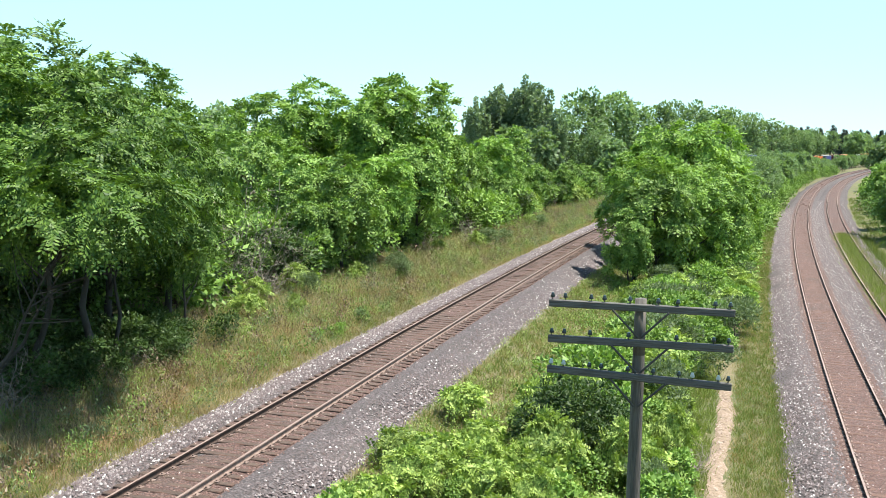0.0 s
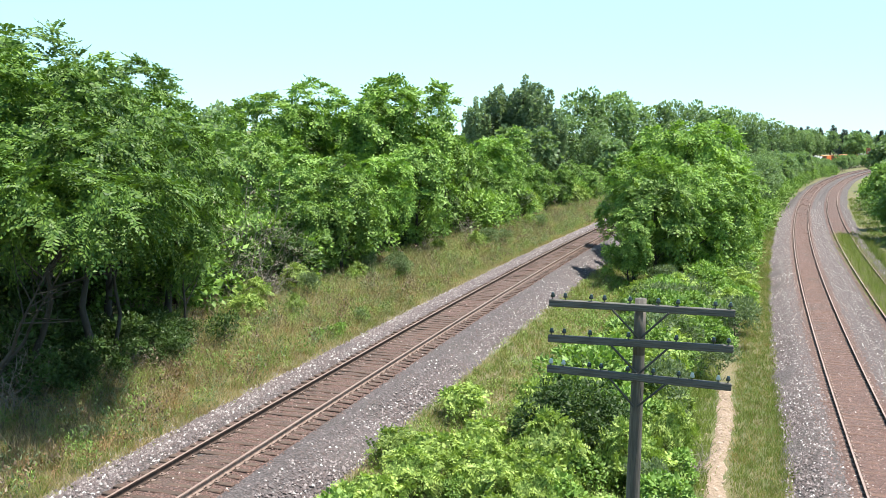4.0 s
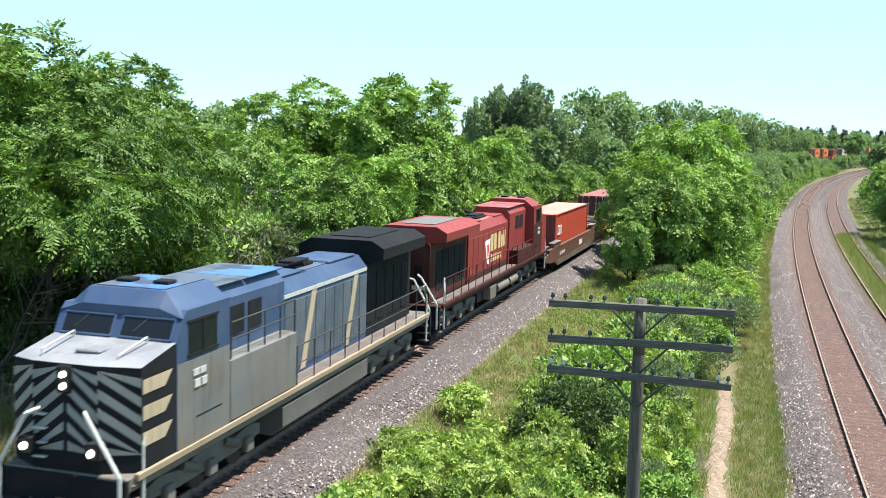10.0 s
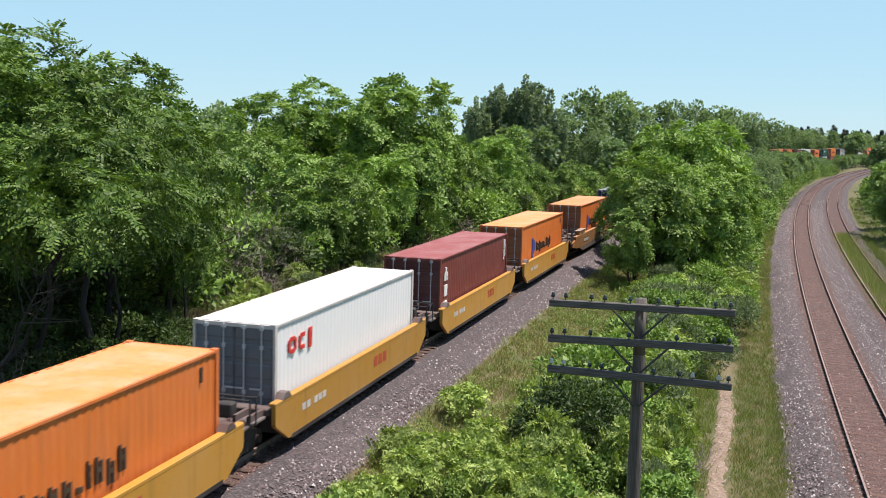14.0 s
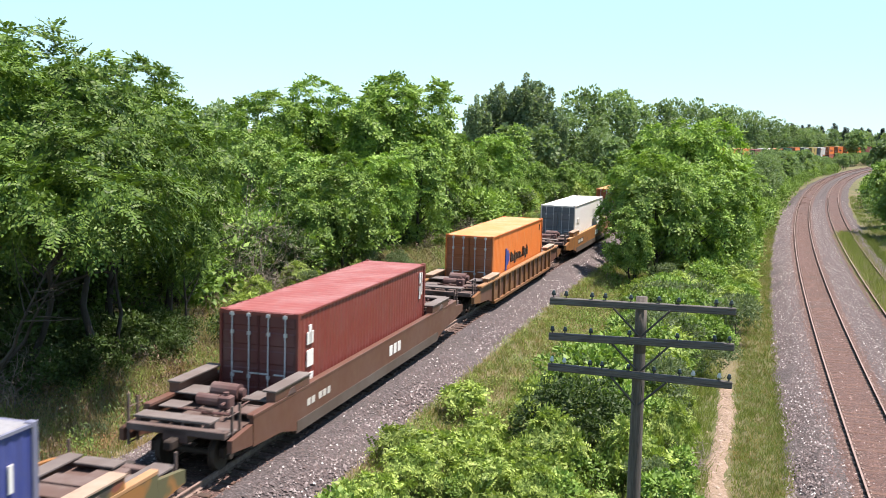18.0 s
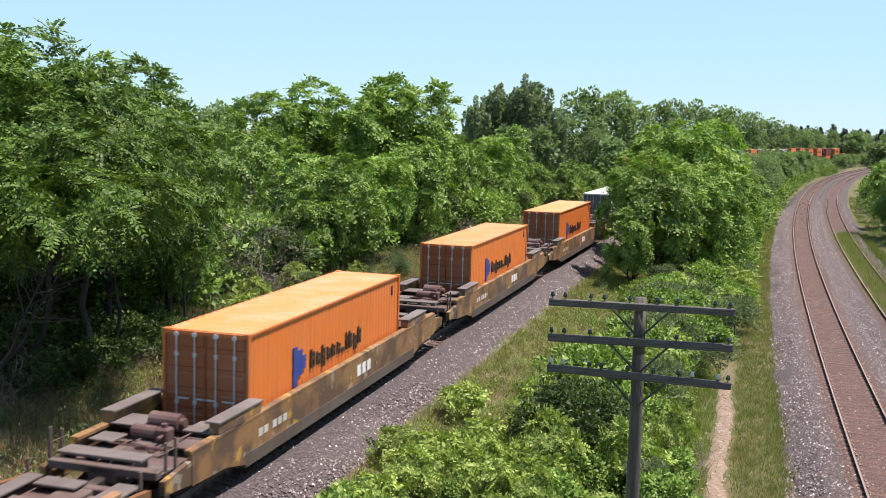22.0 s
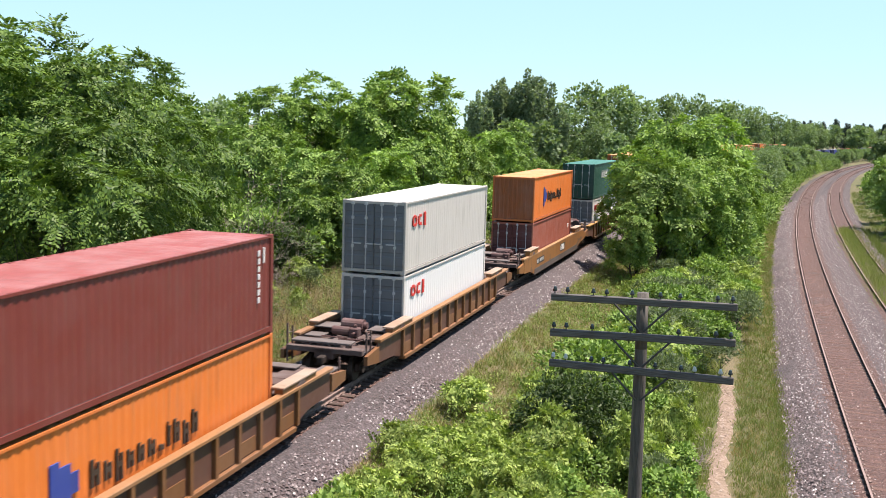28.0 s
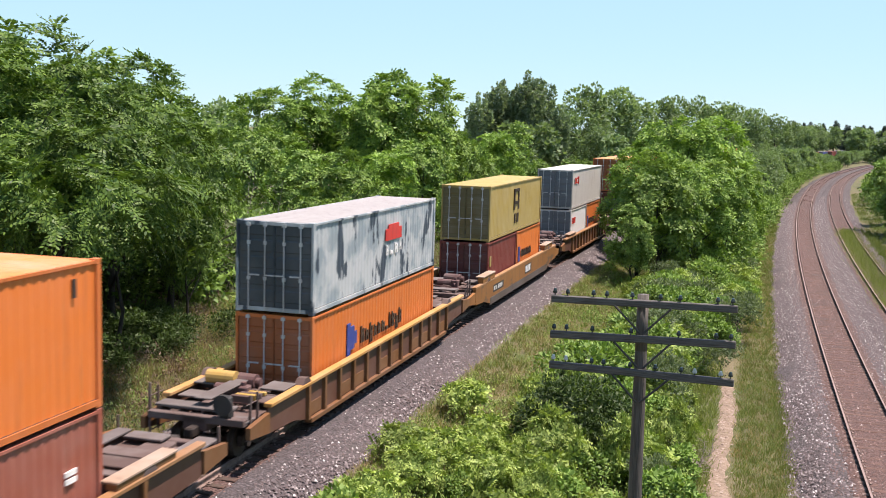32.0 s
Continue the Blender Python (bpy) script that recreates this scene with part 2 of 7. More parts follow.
t = Mat("creosoted_wood", (0.070, 0.042, 0.031), 0.85)
t.mix((0.135, 0.088, 0.064), t.random(), 0.6)
t.mix((0.16, 0.068, 0.044), t.ramp(t.noise(1.1, 3), 0.5, 0.7), 0.6)
t.mix((0.05, 0.035, 0.028), t.ramp(t.noise(3.0, 6, t.stretched(1, 9, 9)), 0.45, 0.65), 0.8)
t.bump(t.noise(5.0, 6, t.stretched(1, 12, 12)), 0.7, 0.02)
TIE_WOOD = t.done()
t = Mat("rust_stained_wood", (0.115, 0.058, 0.041), 0.85)
t.mix((0.185, 0.098, 0.072), t.random(), 0.7)
t.mix((0.06, 0.036, 0.028), t.ramp(t.noise(3.0, 6, t.stretched(1, 9, 9)), 0.45, 0.65), 0.8)
t.bump(t.noise(5.0, 6, t.stretched(1, 12, 12)), 0.7, 0.02)
TIE_RUSTY = t.done()

r = Mat("rusty_rail_steel", (0.16, 0.105, 0.085), 0.75, 0.1)
r.mix((0.30, 0.215, 0.185), r.ramp(r.noise(6.0, 5), 0.4, 0.7), 0.8)
RAIL_RUST = r.done()
r = Mat("greasy_rail_steel", (0.05, 0.035, 0.03), 0.85)
r.p.inputs["Specular IOR Level"].default_value = 0.15
r.mix((0.12, 0.075, 0.06), r.ramp(r.noise(6.0, 5), 0.45, 0.7), 0.7)
RAIL_DARK = r.done()
r = Mat("polished_rail_head", (0.24, 0.165, 0.14), 0.6, 0.0)
r.mix((0.2, 0.13, 0.1), r.ramp(r.noise(3.0, 4), 0.55, 0.75), 0.6)
RAIL_HEAD = r.done()
r = Mat("dull_rail_head", (0.30, 0.225, 0.20), 0.8)
r.p.inputs["Specular IOR Level"].default_value = 0.15
r.mix((0.17, 0.115, 0.10), r.ramp(r.noise(3.0, 4), 0.5, 0.7), 0.7)
RAIL_HEAD_DULL = r.done()

d = Mat("sandy_dirt", (0.27, 0.195, 0.14), 0.95).world()
d.mix((0.19, 0.135, 0.09), d.ramp(d.noise(1.4, 5), 0.45, 0.65), 0.7)
d.mix((0.36, 0.27, 0.21), d.ramp(d.noise(7.0, 6), 0.5, 0.66), 0.8)
d.mix((0.12, 0.085, 0.06), d.ramp(d.noise(3.5, 6), 0.58, 0.66), 0.8)
d.bump(d.noise(6.0, 6), 1.0, 0.12)
DIRT = d.done()

b = Mat("bark", (0.05, 0.042, 0.035), 0.9)
b.mix((0.03, 0.024, 0.02), b.ramp(b.noise(6.0, 6, b.stretched(1, 1, 0.25)), 0.45, 0.6), 0.8)
b.bump(b.noise(9.0, 6, b.stretched(1, 1, 0.2)), 0.8, 0.03)
BARK = b.done()

p = Mat("weathered_pole_wood", (0.125, 0.108, 0.093), 0.9)
p.mix((0.06, 0.053, 0.047), p.ramp(p.noise(4.0, 7, p.stretched(9, 9, 0.5)), 0.42, 0.62), 0.85)
p.mix((0.24, 0.21, 0.185), p.ramp(p.noise(2.5, 5, p.stretched(7, 7, 0.4)), 0.52, 0.7), 0.7)
p.bump(p.noise(5.0, 7, p.stretched(9, 9, 0.4)), 0.9, 0.02)
POLE_WOOD = p.done()
p = Mat("weathered_arm_wood", (0.13, 0.122, 0.115), 0.9)
p.mix((0.06, 0.053, 0.047), p.ramp(p.noise(4.0, 7, p.stretched(0.5, 9, 9)), 0.42, 0.62), 0.85)
p.bump(p.noise(5.0, 7, p.stretched(0.4, 9, 9)), 0.9, 0.02)
ARM_WOOD = p.done()

LEAF_WALNUT = leaf_material("walnut_leaf", (0.036, 0.09, 0.018), (0.175, 0.285, 0.05), 0.22)
LEAF_LOCUST = leaf_material("locust_leaf", (0.10, 0.20, 0.038), (0.315, 0.49, 0.095), 0.24)
LEAF_MAPLE = leaf_material("maple_leaf", (0.10, 0.19, 0.04), (0.285, 0.435, 0.10), 0.24)
# poplar leaves paled and greyed, so distance haze sits in their colour
LEAF_POPLAR_HAZE = leaf_material("hazed_poplar_leaf", (0.16, 0.235, 0.15), (0.30, 0.40, 0.265), 0.42)
LEAF_BRIGHT = leaf_material("sumac_leaf", (0.135, 0.215, 0.045), (0.42, 0.53, 0.14), 0.28)
# deep green bush leaf; under the trees its darkness stands in for shade
LEAF_DEEP_AND_SHADE = leaf_material("shade_leaf", (0.035, 0.07, 0.02), (0.085, 0.135, 0.04), 0.3)
LEAF_GREY = leaf_material("willow_leaf", (0.09, 0.135, 0.06), (0.17, 0.22, 0.12), 0.38)
LEAF_SPRUCE = leaf_material("spruce_needle", (0.022, 0.045, 0.028), (0.04, 0.07, 0.04), 0.1)
# far trees carry the air's haze in this paler, bluer leaf colour
LEAF_FAR_HAZE = leaf_material("hazed_distant_leaf", (0.13, 0.20, 0.10), (0.235, 0.34, 0.165), 0.42)
GRASS = leaf_material("meadow_grass", (0.18, 0.168, 0.08), (0.37, 0.31, 0.175), 0.4, (0.46, 0.36, 0.235))
GRASS_GREEN = leaf_material("green_grass", (0.125, 0.175, 0.045), (0.24, 0.28, 0.085), 0.4)
RUST_WEED = leaf_material("rust_brown_weed", (0.16, 0.085, 0.045), (0.34, 0.20, 0.11), 0.3)
DRY_TWIG = leaf_material("dry_stalk", (0.11, 0.075, 0.05), (0.2, 0.14, 0.1), 0.1)

# vehicles
DARK_STEEL = paint("dark_steel", (0.035, 0.032, 0.03), 0.1, 0.6, 0.6)
INSULATOR = Mat("dark_glass_insulator", (0.03, 0.04, 0.04), 0.15).done()
GLASS_PALE = Mat("pale_glass_insulator", (0.5, 0.55, 0.53), 0.12).done()
RUNNING_GEAR = paint("grimy_running_gear", (0.045, 0.034, 0.03), 0.2, 0.7, 0.8)
WHEEL_STEEL = paint("wheel_steel", (0.06, 0.047, 0.04), 0.1, 0.7, 0.6)
DECK_RUST = paint("worn_deck_steel", (0.105, 0.062, 0.052), 0.35, 0.7, 0.8)
DECK_GREY = paint("grey_tread_plate", (0.135, 0.108, 0.10), 0.3, 0.5, 0.8)
PIPE_RUST = paint("purple_brown_pipework", (0.115, 0.052, 0.048), 0.3, 0.7, 0.7)
CHORD_PALE = paint("bleached_yellow_chord", (0.40, 0.20, 0.08), 0.2, 0.6, 0.7)
CHORD_TAN = paint("worn_tan_chord", (0.30, 0.14, 0.05), 0.2, 0.8, 0.7)
GIRDER_FOOT = paint("brown_girder_foot", (0.088, 0.06, 0.045), 0.15, 0.6, 0.8)
WING_CAP = paint("bleached_cap_plate", (0.36, 0.24, 0.165), 0.5, 0.5, 0.75)
CHORD_YELLOW = paint("orange_yellow_chord", (0.50, 0.25, 0.065), 0.3, 0.4, 0.65)
VALVE_YELLOW = paint("yellow_air_tank", (0.55, 0.33, 0.07), 0.3, 0.5, 0.6)
LOCK_ROD = paint("galvanised_rod", (0.60, 0.60, 0.60), 0.2, 0.3, 0.5)
BOX_PAINTS = {
    "orange": paint("orange_paint", (0.80, 0.20, 0.032), 0.10, 0.15),
    "orange_roof": paint("bleached_orange_paint", (0.70, 0.29, 0.085), 0.6, 0.3),
    "maroon_roof": paint("bleached_maroon_paint", (0.30, 0.075, 0.065), 0.4, 0.3),
    "maroon": paint("maroon_paint", (0.21, 0.036, 0.026), 0.08, 0.2),
    "red": paint("faded_red_paint", (0.48, 0.062, 0.03), 0.10, 0.2),
    "red_roof": paint("bleached_red_paint", (0.62, 0.22, 0.17), 0.5, 0.3),
    "brown": paint("red_brown_paint", (0.38, 0.105, 0.066), 0.25, 0.3),
    "white": paint("white_paint", (0.82, 0.82, 0.81), 0.1, 0.3, dirt=(0.66, 0.63, 0.59)),
    "cream": paint("grey_white_paint", (0.62, 0.59, 0.545), 0.1, 0.15),
    "blue": paint("deep_blue_paint", (0.045, 0.065, 0.26), 0.1, 0.2),
    "blue_roof": paint("grey_blue_roof_paint", (0.27, 0.27, 0.29), 0.5, 0.3),
    "green_roof": paint("bleached_green_roof_paint", (0.03, 0.19, 0.14), 0.2, 0.2),
    "green": paint("dark_green_paint", (0.010, 0.085, 0.056), 0.12, 0.2),
    "yellow": paint("mustard_paint", (0.43, 0.31, 0.085), 0.3, 0.3),
    # orange, maroon, blue, green, mustard ends: darker side colours, shade put into paint
    "orange_end": paint("grimy_shaded_orange_paint", (0.36, 0.10, 0.03), 0.2, 0.6),
    "maroon_end": paint("shaded_maroon_paint", (0.12, 0.024, 0.022), 0.15, 0.4),
    "grey_end": paint("grey_door_paint", (0.15, 0.165, 0.185), 0.2, 0.4),
    "blue_end": paint("shaded_blue_door_paint", (0.02, 0.028, 0.11), 0.1, 0.3),
    "green_end": paint("shaded_green_door_paint", (0.01, 0.07, 0.05), 0.1, 0.3),
    "yellow_end": paint("shaded_mustard_door_paint", (0.19, 0.15, 0.06), 0.3, 0.5),
    "slate_end": paint("dark_slate_door_paint", (0.045, 0.062, 0.075), 0.25, 0.4),
    "white_edge": paint("rust_streaked_white_frame", (0.66, 0.62, 0.58), 0.1, 0.9, dirt=(0.30, 0.16, 0.09)),
    "orange_edge": paint("rust_streaked_orange_frame", (0.66, 0.17, 0.035), 0.15, 0.8, dirt=(0.22, 0.07, 0.03)),
    "cream_edge": paint("rust_streaked_grey_frame", (0.52, 0.49, 0.45), 0.1, 0.8, dirt=(0.24, 0.15, 0.10)),
    "blue_edge": paint("chalky_blue_frame", (0.16, 0.17, 0.26), 0.4, 0.6),
    "mark_blue": paint("blue_mark", (0.03, 0.06, 0.30), 0.1, 0.1),
    "mark_dark": paint("dark_lettering", (0.05, 0.03, 0.02), 0.1, 0.1),
    "mark_white": paint("white_lettering", (0.9, 0.88, 0.85), 0.1, 0.15),
    "mark_red": paint("red_mark", (0.70, 0.04, 0.03), 0.1, 0.1),
}
w = Mat("peeling_pale_blue_paint", (0.30, 0.36, 0.385), 0.6)
w.mix((0.56, 0.58, 0.58), w.ramp(w.noise(0.8, 5), 0.42, 0.56), 0.9)
w.mix((0.03, 0.05, 0.075), w.ramp(w.noise(0.9, 6, w.stretched(1.6, 1.6, 0.6)), 0.575, 0.61), 0.95)
w.mix((0.2, 0.1, 0.06), w.ramp(w.noise(6.0, 5), 0.66, 0.74), 0.5)
BOX_PAINTS["peeling"] = w.done()
BOX_PAINTS["peeling_roof"] = paint("rusty_pale_roof", (0.36, 0.33, 0.315), 0.3, 0.9)
WELL_YELLOW = paint("yellow_well_paint", (0.52, 0.25, 0.035), 0.12, 0.5)
WELL_OCHRE = paint("dirty_ochre_well_paint", (0.21, 0.088, 0.03), 0.1, 0.8)
w = Mat("weathered_tan_well_paint", (0.31, 0.125, 0.028), 0.65)
w.mix((0.40, 0.18, 0.045), w.ramp(w.noise(0.5, 4), 0.5, 0.65), 0.5)
w.mix((0.11, 0.075, 0.05), w.ramp(w.noise(0.9, 6, w.stretched(1, 0.55, 1.6)), 0.56, 0.63), 0.75)
w.mix((0.13, 0.05, 0.025), w.ramp(w.noise(6.0, 6), 0.62, 0.72), 0.7)
w.mix((0.09, 0.06, 0.04), w.ramp(w.noise(1.0, 4, w.stretched(5, 5, 0.35)), 0.52, 0.75), 0.6)
w.vary(w.random(), 0.85, 1.05)
WELL_TAN = w.done()
w = Mat("patched_camouflage_paint", (0.30, 0.135, 0.04), 0.65)
w.mix((0.085, 0.095, 0.05), w.ramp(w.noise(0.45, 3), 0.50, 0.53), 0.9)
w.mix((0.20, 0.055, 0.045), w.ramp(w.noise(0.6, 3, w.stretched(1, 1.3, 1.7)), 0.56, 0.59), 0.85)
w.mix((0.045, 0.04, 0.038), w.ramp(w.noise(0.7, 3, w.stretched(1.4, 0.8, 1)), 0.57, 0.60), 0.9)
w.mix((0.13, 0.05, 0.025), w.ramp(w.noise(6.0, 6), 0.62, 0.72), 0.6)
WELL_CAMO = w.done()
WELL_BROWN = paint("brown_well_paint", (0.125, 0.052, 0.034), 0.08, 0.6)
w = Mat("rust_eaten_yellow_paint", (0.27, 0.14, 0.055), 0.7)
w.mix((0.085, 0.05, 0.036), w.ramp(w.noise(0.7, 6), 0.47, 0.58), 0.85)
w.mix((0.5, 0.28, 0.05), w.ramp(w.noise(1.3, 4), 0.60, 0.64), 0.9)
w.mix((0.36, 0.31, 0.26), w.ramp(w.noise(2.2, 5), 0.62, 0.67), 0.7)
WELL_RUSTY = w.done()

# ---- the plan: two lines that run off side by side round a long bend ----
class Line:
    """A track's centre line by its heading (from +y towards +x) along its length; s = 0 where y = 45 m."""

    def __init__(self, x0, stations, headings, grade, cant):
        self.s = np.arange(-140.0, 1300.0, 1.0)
        h = np.interp(self.s, stations, headings)
        k = 140
        hm = 0.5 * (h[:-1] + h[1:])
        self.x = np.concatenate([[0], np.cumsum(np.sin(hm))])
        self.y = np.concatenate([[0], np.cumsum(np.cos(hm))])
        self.x += x0 - self.x[k]
        self.y += 45.0 - self.y[k]
        self.h, self.cant = h, cant
        self.z = np.interp(self.s, grade[0], grade[1])

    def at(self, s, lateral=0.0, up=0.0):
        """The place at s, lateral metres to the right of the centre and up over the rail heads."""
        x, y, h, z = (np.interp(s, self.s, q) for q in (self.x, self.y, self.h, self.z))
        return np.array([x + lateral * np.cos(h), y - lateral * np.sin(h), z - lateral * self.cant + up])

    def heading(self, s):
        return float(np.interp(s, self.s, self.h))

    def offset(self, x, y):
        """Metres to the right of the line, and s, for places x, y."""
        s = np.interp(y, self.y, self.s)
        h = np.interp(s, self.s, self.h)
        return (x - np.interp(s, self.s, self.x)) * np.cos(h), s


LINE_A = Line(-0.83, [-140, -60, 0, 60, 120, 186, 250, 320, 383, 450, 600, 1000], [0.235, 0.258, 0.280, 0.315, 0.350, 0.385, 0.41, 0.44, 0.48, 0.53, 0.66, 1.0], ([-140, 0, 120, 383, 1000], [-0.24, 0.0, 0.2, -1.0, -1.6]), 0.0104)
LINE_B = Line(17.18, [-140, -45, 0, 100, 200, 300, 400, 600, 1000], [0.21, 0.259, 0.2807, 0.333, 0.393, 0.459, 0.532, 0.7, 1.05], ([-140, 1000], [-0.693, -2.517]), 0.024)
GAP = 3.95
LINE_C = Line(17.18 + GAP / math.cos(0.28), [-140, -45, 0, 100, 200, 300, 400, 600, 1000], [0.21, 0.259, 0.2807, 0.3335, 0.394, 0.4605, 0.534, 0.702, 1.05], ([-140, 1000], [-0.693, -2.517]), 0.024)


def smooth(a, b, v):
    u = np.clip((v - a) / (b - a), 0, 1)
    return u * u * (3 - 2 * u)


def ground_height(x, y):
    """The lie of the land: low between the lines, level by the trees, rising a little beyond them."""
    x, y = np.asarray(x, float), np.asarray(y, float)
    a, s = LINE_A.offset(x, y)
    b, _ = LINE_B.offset(x, y)
    s = np.clip(s, -140, 420)
    za = np.interp(s, LINE_A.s, LINE_A.z) - 0.80 + 0.18 * (1 - smooth(-0.5, 0.5, a))
    zb = -0.917 - 0.0016 * s - 0.62
    mid = za + (zb - za) * smooth(2, 15, a)
    z = mid - 0.12 * np.exp(-((a + 5.0) / 1.6) ** 2)
    z = z - 0.3 * np.exp(-((a - 5.5) / 1.8) ** 2)
    z = z + 0.9 * smooth(9, 24, -a) + 0.9 * smooth(6.5, 15, b)
    z = z + 0.10 * np.sin(x * 0.53 + 1.0) * np.sin(y * 0.41) * smooth(3.5, 7, np.abs(a)) * smooth(3.5, 7, np.abs(b - 2))
    return z


def stretch(core, far, first):
    out, step = [], first
    v = core
    while v < far:
        v += step
        step *= 1.22
        out.append(v)
    return out


xs = np.array([-v for v in stretch(40, 2600, 2.0)][::-1] + list(np.arange(-40, 60.1, 0.8)) + stretch(60, 2600, 1.5))
ys = np.array([-v for v in stretch(5, 2600, 3.0)][::-1] + list(np.arange(-5, 150.1, 0.9)) + stretch(150, 3200, 1.5))
gx, gy = np.meshgrid(xs, ys)
gz = ground_height(gx, gy)
nx, ny = len(xs), len(ys)
ii, jj = np.meshgrid(np.arange(nx - 1), np.arange(ny - 1))
k0 = (jj * nx + ii).ravel()
ground = new("ground", array_mesh("ground", np.stack([gx, gy, gz], -1).reshape(-1, 3), np.stack([k0, k0 + 1, k0 + nx + 1, k0 + nx], -1), SOIL, True))
tagged(ground, "sunlit summer meadow ground with dry and green patches", "ground", kind="structure")


# ---- tracks ----
RAIL_OUTLINE = [(-0.075, -0.17), (0.075, -0.17), (0.075, -0.158), (0.012, -0.14), (0.010, -0.045), (0.036, -0.034), (0.036, -0.004), (0.03, 0.0), (-0.03, 0.0), (-0.036, -0.004), (-0.036, -0.034), (-0.010, -0.045), (-0.012, -0.14), (-0.075, -0.158)]


def swept(line, outline, stations, lateral=0.0, closed=True):
    """An outline (lateral, up) swept along a line."""
    rows = []
    for s in stations:
        rows.append([tuple(line.at(s, lateral + p[0], p[1])) for p in outline] + ([tuple(line.at(s, lateral + outline[0][0], outline[0][1]))] if closed else []))
    return Build().sheet(rows)


def steps(lo, hi, d):
    return list(np.arange(lo, hi + 0.001, d))


FINE = steps(-60, 130, 2.0) + steps(134, 420, 4.0) + steps(430, 1180, 10.0)


def make_track(name, label, line, stations, ballast, wide_left, wide_right, foot_left=-0.98, foot_right=-0.98, heap=0.0, shoulder=-0.235):
    track = thing(name, label, "railway track", kind="structure")
    rnd = random.Random(len(name))
    rows = []
    for s in stations:
        jl, jr = wide_left + rnd.uniform(-0.25, 0.25), wide_right + rnd.uniform(-0.25, 0.25)
        prof = [(-jl, foot_left), (-0.875 - jl * 0.5, 0.5 * foot_left - 0.12 + rnd.uniform(-0.04, 0.04)), (-1.75, -0.245 + heap), (-1.3, shoulder), (-0.6, -0.20), (0, -0.235), (0.6, -0.20), (1.3, shoulder), (1.75, -0.245 + heap), (0.875 + jr * 0.5, 0.5 * foot_right - 0.12 + rnd.uniform(-0.04, 0.04)), (jr, foot_right)]
        rows.append([tuple(line.at(s, *p)) for p in prof])
    part("ballast_bed", Build().sheet(rows), ballast, track, "sloping bed of crushed stone", smooth=True)
    for side in (-1, 1):
        part("rail", swept(line, RAIL_OUTLINE, stations, side * 0.755), RAIL_RUST if side == 1 and line is LINE_A else RAIL_DARK, track, "brown rusted steel rail" if side == 1 and line is LINE_A else "dark greasy steel rail", smooth=False)
        head = swept(line, [(-0.031, 0.0), (-0.027, 0.003), (0.027, 0.003), (0.031, 0.0)], stations, side * 0.755, closed=False)
        part("rail_head", head, RAIL_HEAD if line is LINE_A else RAIL_HEAD_DULL, track, "worn bright running surface of the rail")
    return track


track_a = make_track("track_1", "rusty single railway track on pale crushed stone", LINE_A, FINE, BALLAST, 3.25, 3.2, -0.72, -0.95)
track_b = make_track("track_2", "curving railway track with rust-brown stone between rails", LINE_B, FINE, BALLAST_PALE, 2.75, 2.4, -0.7, -0.36, 0.04, -0.13)
track_c = make_track("track_3", "curving outer railway track with weedy grass between rails", LINE_C, FINE, BALLAST_PALE, 2.4, 2.6, -0.37, -0.7, 0.04, -0.13)

# rust-brown fines between the rails of the outer lines
for tr, line, fill in ((track_a, LINE_A, ((-1.62, -0.286), (-1.3, -0.226), (-0.95, -0.20), (-0.62, -0.199), (-0.25, -0.194), (0.15, -0.194), (0.5, -0.199), (0.9, -0.20), (1.3, -0.222), (1.62, -0.286))),
                       (track_b, LINE_B, ((-1.35, -0.22), (-1.15, -0.145), (-1.0, -0.142), (-0.84, -0.16), (-0.5, -0.158), (-0.15, -0.156), (0.2, -0.156), (0.5, -0.158), (0.84, -0.16), (1.0, -0.142), (1.15, -0.145), (1.35, -0.22))),
                       (track_c, LINE_C, ((-1.35, -0.22), (-1.15, -0.145), (-1.0, -0.142), (-0.84, -0.16), (-0.5, -0.158), (-0.15, -0.156), (0.2, -0.156), (0.5, -0.158), (0.84, -0.16), (1.0, -0.142), (1.15, -0.145), (1.35, -0.22)))):
    heave = random.Random(19)
    lift = 0.04 if line is LINE_A else 0.022
    at = steps(-60, 90, 0.37) + [v for v in FINE if v > 90]
    part("stained_fill", Build().sheet([[tuple(line.at(s, p, z + (heave.uniform(-0.4, 1.0) * lift if abs(p) < 1.1 else 0))) for p, z in fill] for s in at]), BALLAST_RUSTY, tr, "rust-brown stained stone fill", smooth=True)

part("fine_stone_strip", Build().sheet([[tuple(LINE_A.at(s, p, z)) for p, z in ((1.28, -0.222), (1.75, -0.225), (2.05, -0.46))] for s in FINE]), FINES, track_a, "dark dirty fine stone beside the rail", smooth=True)

# sandy foot path beside the outer line
rows = []
pr = random.Random(8)
for s in steps(-34, -5, 0.8):
    x, y, z = LINE_B.at(s, -4.62 + 0.10 * math.sin(s * 0.5))
    w = 0.26 + pr.uniform(-0.09, 0.07)
    rows.append([(x + d * w, y, float(ground_height(x + d * w, y)) + h) for d, h in ((-1.3, -0.02), (-0.8, 0.05), (0, 0.03), (0.8, 0.05), (1.3, -0.02))])
tagged(part("foot_path", Build().sheet(rows), DIRT, None, "worn sandy foot path through the grass", True), category="path", kind="structure")


# ---- sleepers, plates and loose stones ----
def along(line, s, lateral=0.0, up=0.0):
    x, y, z = line.at(s, lateral, up)
    return pose(x, y, z, 0, math.degrees(math.atan(line.cant)), -math.degrees(line.heading(s)))


